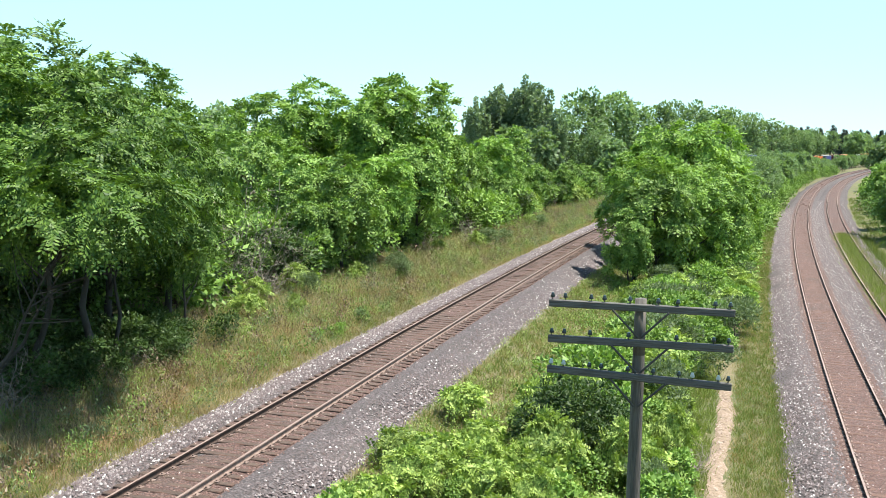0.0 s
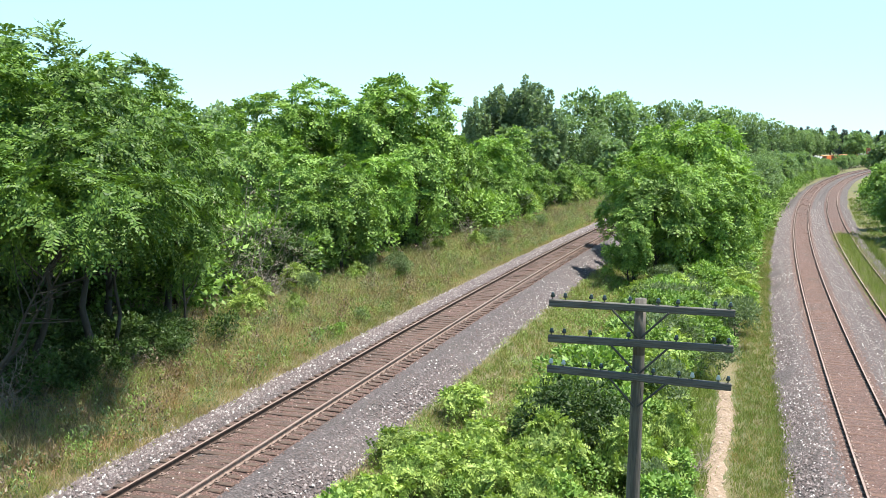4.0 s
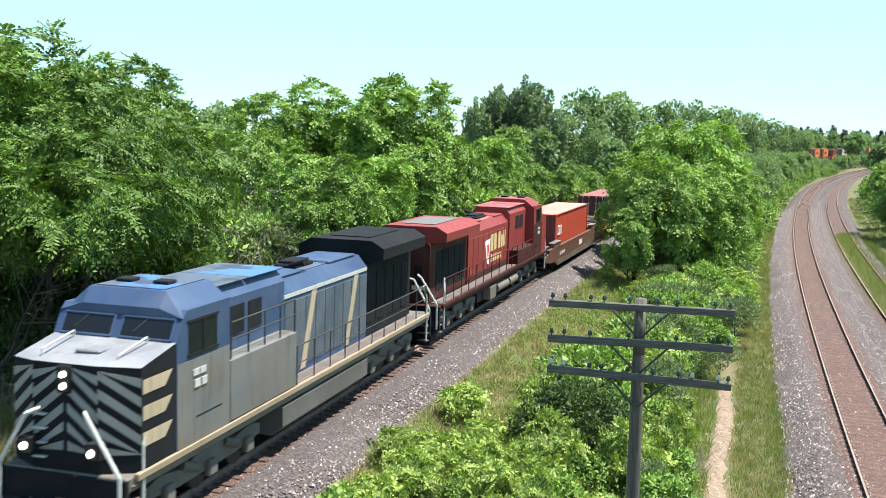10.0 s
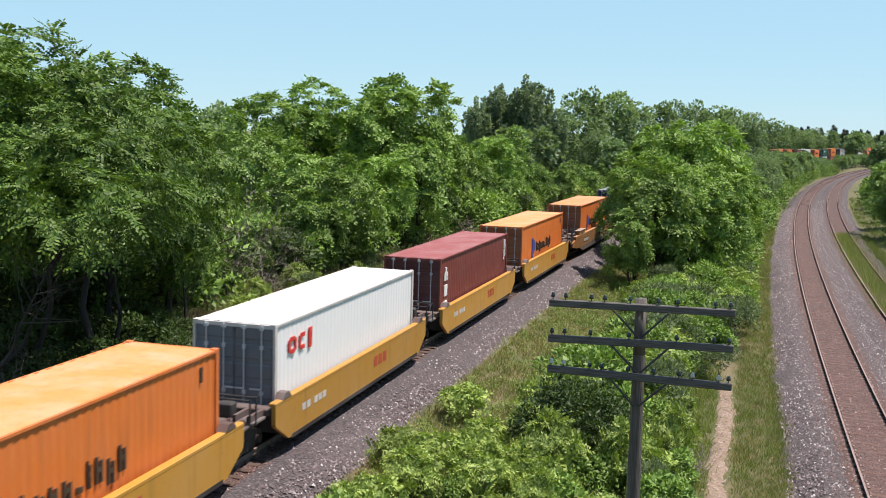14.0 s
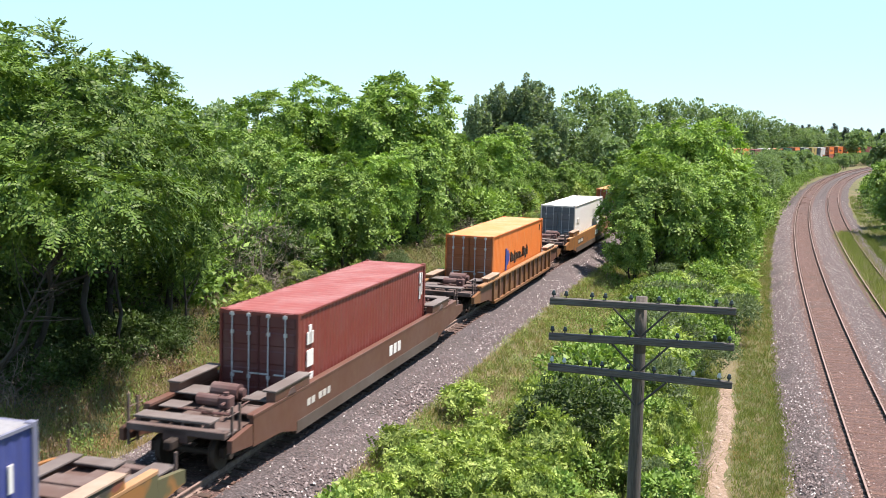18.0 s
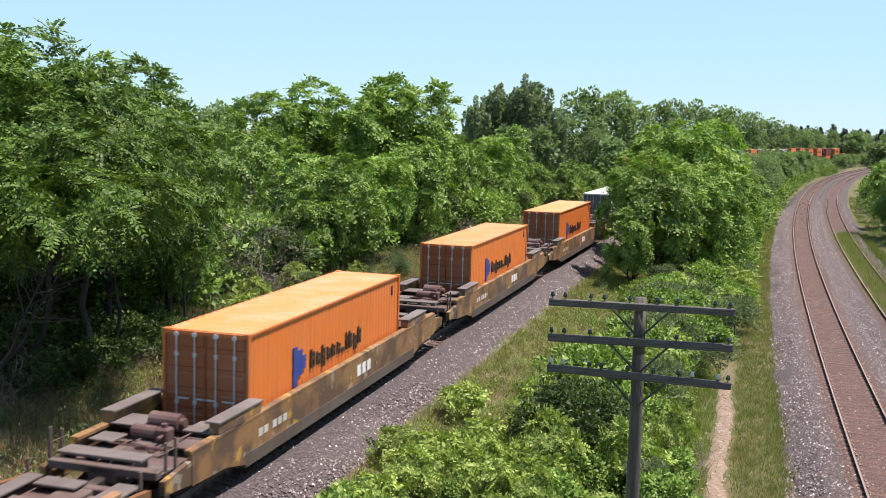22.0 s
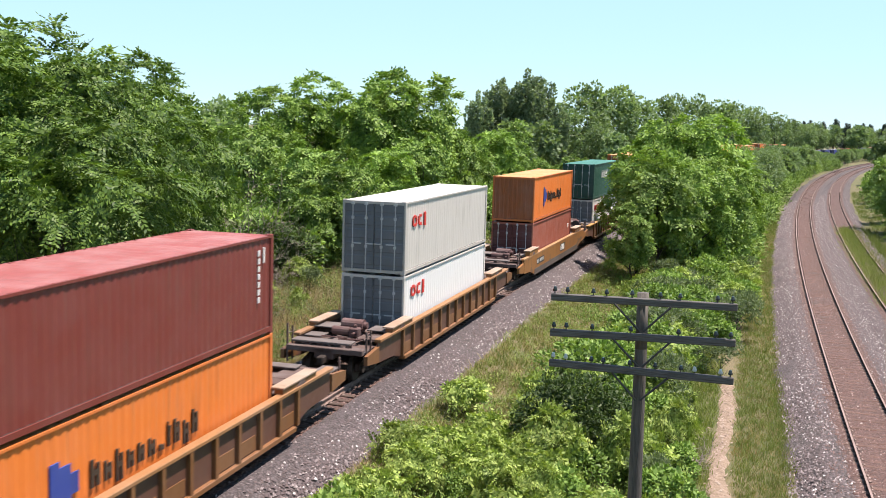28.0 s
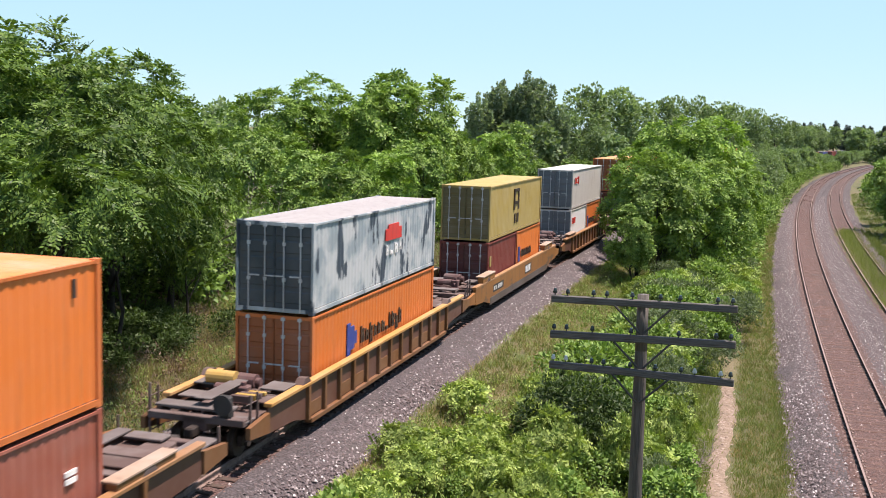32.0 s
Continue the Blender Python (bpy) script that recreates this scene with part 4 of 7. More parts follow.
def dead_brush(x, y, size, seed, tall=1.0):
    """A tangle of bare grey-brown twigs."""
    rnd = random.Random(seed)
    g = Build()
    for k in range(9):
        a = rnd.uniform(0, 6.28)
        p = Vector((rnd.uniform(-0.3, 0.3), rnd.uniform(-0.3, 0.3), 0.0)) * size
        d = Vector((math.cos(a) * 0.6, math.sin(a) * 0.6, rnd.uniform(0.7, 1.3) * tall)) * size * 0.3
        r = 0.016 * size ** 0.5
        for j in range(5):
            q = p + d + Vector((rnd.uniform(-1, 1), rnd.uniform(-1, 1), rnd.uniform(-0.7, 0.5))) * 0.13 * size
            g.tube(p, q, r, r * 0.8, 4, False)
            for _ in range(4):
                w = p.lerp(q, rnd.random())
                e = w + Vector((rnd.uniform(-1, 1), rnd.uniform(-1, 1), rnd.uniform(-0.5, 0.8))) * 0.32 * size
                g.tube(w, e, r * 0.55, r * 0.3, 3, False)
                g.tube(e, e + Vector((rnd.uniform(-1, 1), rnd.uniform(-1, 1), rnd.uniform(-0.6, 0.6))) * 0.2 * size, r * 0.3, r * 0.15, 3, False)
            p, r = q, r * 0.8
            d = d * 0.85
    ob = new("dead_brush", g.mesh("dead_brush", DEAD_WOOD))
    tagged(ob, "tangle of bare grey-brown dead twigs", "dead branches", "dead brush", "stuff")
    ob.matrix_basis = pose(x, y, float(ground_height(x, y)) - 0.05, 0, 0, rnd.uniform(0, 360))


w = Mat("dead_wood", (0.25, 0.205, 0.17), 0.9)
w.mix((0.38, 0.33, 0.29), w.random(), 0.6)
w.mix((0.10, 0.08, 0.065), w.ramp(w.noise(5.0, 4), 0.5, 0.7), 0.7)
DEAD_WOOD = w.done()

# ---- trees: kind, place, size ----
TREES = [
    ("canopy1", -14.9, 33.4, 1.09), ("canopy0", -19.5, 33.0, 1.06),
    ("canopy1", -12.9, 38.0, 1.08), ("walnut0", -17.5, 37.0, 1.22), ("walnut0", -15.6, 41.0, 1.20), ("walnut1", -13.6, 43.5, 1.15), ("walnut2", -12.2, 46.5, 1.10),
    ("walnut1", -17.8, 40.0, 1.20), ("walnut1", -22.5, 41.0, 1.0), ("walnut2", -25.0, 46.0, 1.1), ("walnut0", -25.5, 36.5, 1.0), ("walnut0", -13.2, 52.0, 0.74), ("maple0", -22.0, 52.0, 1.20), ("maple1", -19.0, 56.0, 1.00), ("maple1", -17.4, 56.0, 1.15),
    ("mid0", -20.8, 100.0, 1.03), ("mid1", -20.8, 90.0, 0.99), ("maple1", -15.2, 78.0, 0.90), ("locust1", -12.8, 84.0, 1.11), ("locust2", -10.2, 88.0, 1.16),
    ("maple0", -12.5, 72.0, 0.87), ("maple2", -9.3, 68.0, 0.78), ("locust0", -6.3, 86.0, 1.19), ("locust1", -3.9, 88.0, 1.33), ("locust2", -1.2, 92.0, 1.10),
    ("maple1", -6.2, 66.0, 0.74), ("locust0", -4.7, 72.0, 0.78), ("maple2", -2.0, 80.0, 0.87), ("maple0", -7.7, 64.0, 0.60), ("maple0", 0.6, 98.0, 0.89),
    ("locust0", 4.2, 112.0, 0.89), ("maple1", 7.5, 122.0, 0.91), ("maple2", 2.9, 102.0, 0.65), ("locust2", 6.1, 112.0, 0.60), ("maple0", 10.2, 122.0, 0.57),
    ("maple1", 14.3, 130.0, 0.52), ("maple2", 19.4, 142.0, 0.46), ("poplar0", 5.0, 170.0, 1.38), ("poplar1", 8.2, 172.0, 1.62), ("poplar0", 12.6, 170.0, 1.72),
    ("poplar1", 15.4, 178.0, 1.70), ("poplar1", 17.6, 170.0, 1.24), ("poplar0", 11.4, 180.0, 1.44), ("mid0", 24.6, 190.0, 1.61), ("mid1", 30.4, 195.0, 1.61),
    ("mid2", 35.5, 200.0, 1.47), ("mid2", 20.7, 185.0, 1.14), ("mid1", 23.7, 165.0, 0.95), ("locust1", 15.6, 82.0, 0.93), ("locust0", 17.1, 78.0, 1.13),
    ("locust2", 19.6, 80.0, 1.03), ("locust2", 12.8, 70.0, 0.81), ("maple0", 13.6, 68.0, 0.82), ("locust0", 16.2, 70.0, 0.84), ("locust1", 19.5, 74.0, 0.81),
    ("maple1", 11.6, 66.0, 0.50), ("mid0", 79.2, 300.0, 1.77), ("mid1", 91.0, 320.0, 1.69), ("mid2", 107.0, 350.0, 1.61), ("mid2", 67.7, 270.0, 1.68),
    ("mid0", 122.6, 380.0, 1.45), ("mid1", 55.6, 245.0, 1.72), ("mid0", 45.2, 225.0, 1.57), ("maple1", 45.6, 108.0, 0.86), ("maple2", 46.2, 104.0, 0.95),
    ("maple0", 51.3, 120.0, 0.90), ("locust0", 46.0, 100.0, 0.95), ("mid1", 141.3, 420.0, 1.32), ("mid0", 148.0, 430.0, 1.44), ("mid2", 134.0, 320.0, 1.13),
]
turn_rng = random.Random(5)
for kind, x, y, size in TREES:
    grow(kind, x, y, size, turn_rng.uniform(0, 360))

grow("canopy0", -14.3, 35.2, 0.98, lean=(2.4, -0.9))
grow("overhang1", -15.0, 33.6, 0.95, lean=(4.4, -1.3))
grow("overhang1", -14.4, 31.4, 0.98, lean=(4.0, -1.3))
grow("overhang0", -16.8, 31.6, 1.0, lean=(3.2, -0.8))
grow("overhang0", -12.2, 39.4, 1.0, 300)
grow("walnut1", -11.2, 45.6, 0.44, 70, 1.6, label="slim young walnut tree standing out on the verge")
# low growth along the strip between the lines
hedge = random.Random(17)
for i in range(58):
    s = 62 + i * 3.1
    x, y, z = LINE_B.at(s, -hedge.uniform(5.6, 10.0))
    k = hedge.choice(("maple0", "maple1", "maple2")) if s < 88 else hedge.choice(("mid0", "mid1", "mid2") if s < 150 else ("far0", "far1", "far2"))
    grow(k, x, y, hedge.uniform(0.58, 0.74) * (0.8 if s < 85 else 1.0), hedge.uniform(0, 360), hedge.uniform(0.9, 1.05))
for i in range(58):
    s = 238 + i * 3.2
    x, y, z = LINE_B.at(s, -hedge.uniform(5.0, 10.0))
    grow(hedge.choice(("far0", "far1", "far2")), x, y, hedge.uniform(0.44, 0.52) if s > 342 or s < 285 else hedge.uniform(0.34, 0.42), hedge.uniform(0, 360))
# thicket under and before the trees on the far side of the single line
for i in range(42):
    s = -6 + i * 3.0
    x, y, z = LINE_A.at(s, -hedge.uniform(12.0, 15.5))
    if s < 8:
        continue
    if s < 60:
        grow(hedge.choice(("bush0", "bush1", "bush2", "willow0")), x, y, hedge.uniform(0.9, 1.7), hedge.uniform(0, 360), label="shaded bush at the foot of the trees")
    else:
        grow("maple%d" % (i % 3), x, y, hedge.uniform(0.35, 0.5), hedge.uniform(0, 360))
for i in range(64):
    s = hedge.uniform(110, 330)
    x, y, z = LINE_A.at(s, -hedge.uniform(9, 40))
    grow(hedge.choice(("far0", "far1", "far2")), x, y, hedge.uniform(0.6, 0.95), hedge.uniform(0, 360))
# shrubs between the lines: sumac towards the single line, denser bush towards the path
for i in range(330):
    s = -35 + 100 * hedge.random() ** 1.75
    near = 3.9 + max(0.0, min(1.0, (s + 22) / 22)) * 3.6
    lat = hedge.uniform(near, 11.9 if s < -4 else 13.0)
    x, y, z = LINE_A.at(s, lat)
    dark = hedge.random() < 0.32 + 0.5 * smooth(7.5, 9.5, lat)
    if s < -8 and not dark:
        grow(hedge.choice(("sumac0", "sumac1", "sumac2")), x, y, hedge.uniform(0.38, 0.92), hedge.uniform(0, 360), hedge.uniform(0.85, 1.75))
    elif s < -8:
        grow(hedge.choice(("bush0", "bush1", "bush2", "willow0", "sumac1")), x, y, hedge.uniform(0.5, 0.85), hedge.uniform(0, 360))
    else:
        grow(hedge.choice(("sumac0", "sumac2", "bush0", "bush1", "bush2", "willow0", "willow1")), x, y, hedge.uniform(0.6, 1.15), hedge.uniform(0, 360))
# bushes at the feet of the trees farther on
for i in range(34):
    s = 10 + i * 3.2
    x, y, z = LINE_A.at(s, -hedge.uniform(10.6, 12.6))
    if 8 < s < 20 or 24 < s < 32 or 40 < s < 48 or 58 < s < 64:
        continue      # hollows where the dark under the trees shows
    grow(hedge.choice(("bush0", "bush1", "bush2", "willow0", "sumac1")), x, y, hedge.uniform(0.8, 1.7), hedge.uniform(0, 360), label="bush filling the foot of the tree line")
# thickets: under the near trees, along the strip beside the double line, and beyond it
for i in range(64):
    s = hedge.uniform(-5, 46)
    x, y, z = LINE_A.at(s, -hedge.uniform(12.2, 22))
    grow("thicket%d" % (i % 3), x, y, hedge.uniform(0.9, 1.6), hedge.uniform(0, 360), label="shaded bush in the dark under the trees")
for i in range(40):
    s = 46 + i * 2.3
    x, y, z = LINE_A.at(s, -hedge.uniform(11.0, 15))
    grow("thicket%d" % (i % 3), x, y, hedge.uniform(0.9, 1.5), hedge.uniform(0, 360))
for i in range(80):
    s = 24 + 3.4 * i
    x, y, z = LINE_B.at(s, -(hedge.uniform(3.7, 5.4) if s > 70 else hedge.uniform(4.6, 6.4)))
    grow("thicket%d" % (i % 3), x, y, hedge.uniform(0.8, 1.25), hedge.uniform(0, 360))
for i in range(26):
    s = 34 + 1.6 * i
    x, y, z = LINE_B.at(s, -hedge.uniform(6.0, 9.5))
    grow("thicket%d" % (i % 3), x, y, hedge.uniform(1.1, 1.7), hedge.uniform(0, 360))
for i in range(40):
    s = hedge.uniform(45, 190)
    x, y, z = LINE_C.at(s, hedge.uniform(5.0, 12.0))
    grow("thicket%d" % (i % 3), x, y, hedge.uniform(0.8, 1.6), hedge.uniform(0, 360))
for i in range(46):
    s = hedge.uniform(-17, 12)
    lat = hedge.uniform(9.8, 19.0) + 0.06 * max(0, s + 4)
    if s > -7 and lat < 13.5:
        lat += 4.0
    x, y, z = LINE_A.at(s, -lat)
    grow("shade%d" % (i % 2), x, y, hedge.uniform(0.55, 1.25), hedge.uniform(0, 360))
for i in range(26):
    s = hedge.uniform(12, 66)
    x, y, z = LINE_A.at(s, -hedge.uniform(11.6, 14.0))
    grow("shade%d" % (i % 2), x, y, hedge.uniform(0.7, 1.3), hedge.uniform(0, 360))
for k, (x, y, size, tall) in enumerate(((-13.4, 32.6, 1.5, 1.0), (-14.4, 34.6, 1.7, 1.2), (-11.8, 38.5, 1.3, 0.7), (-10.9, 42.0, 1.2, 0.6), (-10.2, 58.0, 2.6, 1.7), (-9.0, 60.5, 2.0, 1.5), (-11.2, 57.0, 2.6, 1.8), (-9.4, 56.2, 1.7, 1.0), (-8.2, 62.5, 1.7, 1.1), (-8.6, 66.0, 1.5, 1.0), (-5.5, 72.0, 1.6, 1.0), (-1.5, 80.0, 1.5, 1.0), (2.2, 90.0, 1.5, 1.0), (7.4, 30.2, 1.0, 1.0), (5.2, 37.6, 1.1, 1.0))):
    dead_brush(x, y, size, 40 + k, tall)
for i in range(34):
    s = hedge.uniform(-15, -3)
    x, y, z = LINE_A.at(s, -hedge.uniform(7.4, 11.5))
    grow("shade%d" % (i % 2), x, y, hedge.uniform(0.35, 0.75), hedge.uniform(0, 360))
low = random.Random(91)
for i in range(64):
    x, y, z = LINE_A.at(low.uniform(-35, -14), low.uniform(4.0, 9.0))
    grow("sumac%d" % (i % 3), x, y, low.uniform(0.45, 0.8), low.uniform(0, 360), low.uniform(0.9, 1.25))
for i in range(16):
    x, y, z = LINE_A.at(low.uniform(2, 60), -low.uniform(7.0, 10.6))
    grow(low.choice(("sumac0", "sumac2", "willow0", "willow1", "bush1")), x, y, low.uniform(0.3, 0.62), low.uniform(0, 360), low.uniform(1.0, 1.4))
# verge beyond the outer lines
for i in range(46):
    s = hedge.uniform(20, 150)
    x, y, z = LINE_C.at(s, hedge.uniform(6.5, 14))
    grow(hedge.choice(("bush0", "bush2", "willow1", "sumac1")), x, y, hedge.uniform(0.8, 1.7), hedge.uniform(0, 360))
for i in range(12):
    x, y, z = LINE_C.at(150 + i * 14, hedge.uniform(8, 18))
    grow("far%d" % (i % 3), x, y, hedge.uniform(0.6, 0.95), hedge.uniform(0, 360))
for i in range(30):
    grow("spruce%d" % (i % 2), 165 + 4.5 * i + hedge.uniform(0, 6), 600 + hedge.uniform(-20, 60), hedge.uniform(1.25, 1.75), 0)
for i in range(26):
    grow("spruce%d" % (i % 2), 188 + 3.2 * i + hedge.uniform(-1.5, 1.5), 560 + hedge.uniform(-10, 30), hedge.uniform(1.15, 1.6), 0)
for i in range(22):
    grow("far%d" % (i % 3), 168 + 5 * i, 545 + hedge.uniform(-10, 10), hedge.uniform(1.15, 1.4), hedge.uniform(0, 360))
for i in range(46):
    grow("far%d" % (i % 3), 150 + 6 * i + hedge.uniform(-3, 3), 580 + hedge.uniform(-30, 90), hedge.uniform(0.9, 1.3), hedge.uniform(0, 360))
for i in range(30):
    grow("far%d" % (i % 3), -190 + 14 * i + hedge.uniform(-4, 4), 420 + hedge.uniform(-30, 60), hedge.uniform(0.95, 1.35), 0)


# ---- grass ----
def grass(name, label, n, seed, spots, high, material, wide=0.022):
    """Single blades in tufts. spots: rng, n -> x, y."""
    rng = np.random.default_rng(seed)
    x, y = spots(rng, n)
    per = 7
    x = np.repeat(x, per) + rng.normal(size=n * per) * 0.10
    y = np.repeat(y, per) + rng.normal(size=n * per) * 0.10
    z = ground_height(x, y) - 0.02
    h = np.repeat(high * rng.uniform(0.5, 1.3, n), per) * rng.uniform(0.7, 1.2, n * per)
    a = rng.uniform(0, 6.28, n * per)
    lean = rng.normal(size=(n * per, 2)) * 0.5
    base = np.stack([x, y, z], -1)
    d = np.stack([np.cos(a), np.sin(a), np.zeros_like(a)], -1) * wide * (0.7 + 0.6 * rng.random((n * per, 1)))
    tip = base + np.stack([lean[:, 0] * h, lean[:, 1] * h, h], -1)
    v = np.stack([base - d, base + d, tip], 1).reshape(-1, 3)
    f = np.arange(len(v)).reshape(-1, 3)
    ob = new(name, array_mesh(name, v, f, material))
    tagged(ob, label, "grass", kind="stuff")


def beside(line, lo, hi, a, b, power=1.4):
    def spots(rng, n):
        s = lo + (hi - lo) * rng.uniform(0, 1, n) ** power
        p = line.at(s, rng.uniform(a, b, n))
        return p[0], p[1]
    return spots


grass("verge_grass", "dry yellow-green grass on the verge below the trees", 34000, 1, beside(LINE_A, -32, 85, -12.5, -3.2), 0.25, GRASS, 0.011)
grass("verge_grass", "fresh green grass and weeds on the verge", 14000, 2, beside(LINE_A, -32, 120, -13, -3.4), 0.27, GRASS_GREEN, 0.014)
grass("strip_grass", "green grass between the two lines", 18000, 3, beside(LINE_A, -34, 70, 3.2, 12.0), 0.27, GRASS_GREEN, 0.013)
grass("strip_grass", "dry grass beside the stone bed", 6500, 4, beside(LINE_A, -30, 60, 3.1, 7.0), 0.22, GRASS, 0.011)
grass("path_grass", "short grass between the foot path and the stones", 8500, 5, beside(LINE_B, -34, 90, -4.2, -2.6), 0.2, GRASS_GREEN, 0.011)
grass("path_grass", "dry straw-coloured grass between the foot path and the stones", 2300, 15, beside(LINE_B, -34, 60, -4.3, -2.6), 0.22, GRASS, 0.011)
grass("outer_grass", "grass beyond the outer track", 9000, 6, beside(LINE_C, -5, 150, 2.6, 16.0), 0.35, GRASS_GREEN, 0.022)
grass("track_weeds", "bright green weeds between the rails of the outer track", 3600, 7, beside(LINE_C, 12, 66, -0.6, 0.62, 1.0), 0.75, GRASS_GREEN, 0.02)
grass("track_weeds", "bright green weeds beside the outer track", 1300, 8, beside(LINE_C, 0, 70, 0.95, 2.6, 1.0), 0.7, GRASS_GREEN, 0.02)
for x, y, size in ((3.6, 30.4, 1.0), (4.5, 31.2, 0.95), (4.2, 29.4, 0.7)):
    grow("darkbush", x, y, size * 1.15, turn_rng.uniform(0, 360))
grass("track_weeds", "low weeds between the sleepers of the single track", 900, 16, beside(LINE_A, -32, 50, -0.66, 0.66, 1.2), 0.06, GRASS, 0.010)
grass("stone_weeds", "olive weeds along the foot of the rail", 700, 34, beside(LINE_B, -14, 30, 1.05, 1.5, 1.0), 0.13, GRASS_GREEN, 0.012)
grass("stone_weeds", "grass growing through the stone bed", 900, 14, beside(LINE_B, -16, -2, -2.85, -1.6, 1.0), 0.2, GRASS_GREEN, 0.012)
grass("tall_grass", "tall pale grass stalks below the trees", 3200, 11, beside(LINE_A, -28, 100, -11.0, -4.6), 0.75, GRASS, 0.009)
grass("tall_grass", "tall dry brown stalks in the grass", 1300, 12, beside(LINE_A, -28, 95, -11.0, -4.4), 0.8, DRY_TWIG, 0.008)
grass("path_grass", "grass between the foot path and the shrubs", 5000, 13, beside(LINE_B, -34, 20, -7.2, -4.95), 0.32, GRASS_GREEN, 0.012)
# lone weeds and saplings on the verge
for k, x, y, size in (("sumac0", -9.9, 54.5, 0.8), ("sumac0", -7.9, 58.3, 0.95), ("sumac1", -9.2, 49.9, 0.72), ("willow1", -3.85, 50.4, 0.36), ("willow0", -2.9, 65.1, 0.75), ("bush1", -5.5, 46.4, 0.28), ("willow0", 3.6, 84.0, 0.75), ("willow1", 5.0, 86.0, 0.65), ("willow0", 9.0, 100.0, 0.7), ("sumac1", -5.4, 64.0, 0.5), ("bush2", -4.6, 47.0, 0.35), ("willow1", -2.4, 66.0, 0.5),
                      ("sumac2", -8.6, 46.0, 0.35), ("sumac1", 0.8, 34.6, 0.75), ("bush0", 4.9, 35.5, 1.25), ("bush2", 6.2, 37.5, 1.1), ("bush1", 5.6, 33.0, 0.95), ("sumac0", 3.2, 30.0, 0.8), ("sumac1", 1.2, 29.0, 0.75), ("sumac2", -1.2, 29.6, 0.7), ("sumac0", 5.2, 29.0, 0.7)):
    grow(k, x, y, size, turn_rng.uniform(0, 360))


def weed_clumps(name, label, n, seed, line, lo, hi, a, b, high, material):
    """Leafy weeds standing singly in the grass."""
    rng = np.random.default_rng(seed)
    s = lo + (hi - lo) * rng.uniform(0, 1, n) ** 1.3
    c = line.at(s, rng.uniform(a, b, n))
    per = 80
    size = np.repeat(high * rng.uniform(0.5, 1.4, n), per)
    p = np.stack([np.repeat(c[0], per), np.repeat(c[1], per), np.repeat(ground_height(c[0], c[1]), per)], -1)
    off = rng.normal(size=p.shape) * np.array([0.3, 0.3, 0.0])
    off[:, 2] = rng.uniform(0.05, 1.0, len(p))
    p = p + off * size[:, None]
    way = unit(rng.normal(size=p.shape) + np.array([0, 0, 0.5]))
    side = unit(np.cross(way, np.array([0, 0, 1.0]) + rng.normal(size=p.shape) * 0.3))
    ln = size * rng.uniform(0.10, 0.24, len(p))
    v, f = leaf_quads(p, way, side, ln, ln * 0.3)
    tagged(new(name, array_mesh(name, v, f, material)), label, "weeds", kind="stuff")


weed_clumps("verge_weeds", "leafy green weeds scattered through the grass", 1000, 21, LINE_A, -32, 110, -13, -3.6, 0.6, LEAF_MAPLE)
weed_clumps("verge_weeds", "bright green weeds standing in the grass", 900, 27, LINE_A, -32, 110, -13, -3.4, 0.42, LEAF_BRIGHT)
weed_clumps("verge_weeds", "grey-green weeds scattered through the grass", 800, 22, LINE_A, -32, 110, -13, -3.4, 0.6, LEAF_GREY)
weed_clumps("verge_weeds", "dry brown weed stalks in the grass", 500, 23, LINE_A, -32, 90, -12.5, -3.6, 0.7, DRY_TWIG)
weed_clumps("verge_weeds", "rust-brown seeded weeds near the stones", 260, 28, LINE_A, -32, 20, -6.8, -3.6, 0.42, RUST_WEED)
weed_clumps("strip_weeds", "leafy weeds between the lines", 1500, 24, LINE_A, -34, 60, 3.3, 11.4, 0.42, LEAF_BRIGHT)
weed_clumps("strip_weeds", "weeds between the lines in denser green", 700, 25, LINE_A, -34, 60, 5.0, 11.4, 0.6, LEAF_MAPLE)
weed_clumps("outer_weeds", "weeds along the outer track", 300, 26, LINE_C, 0, 130, 2.8, 14, 0.7, LEAF_MAPLE)

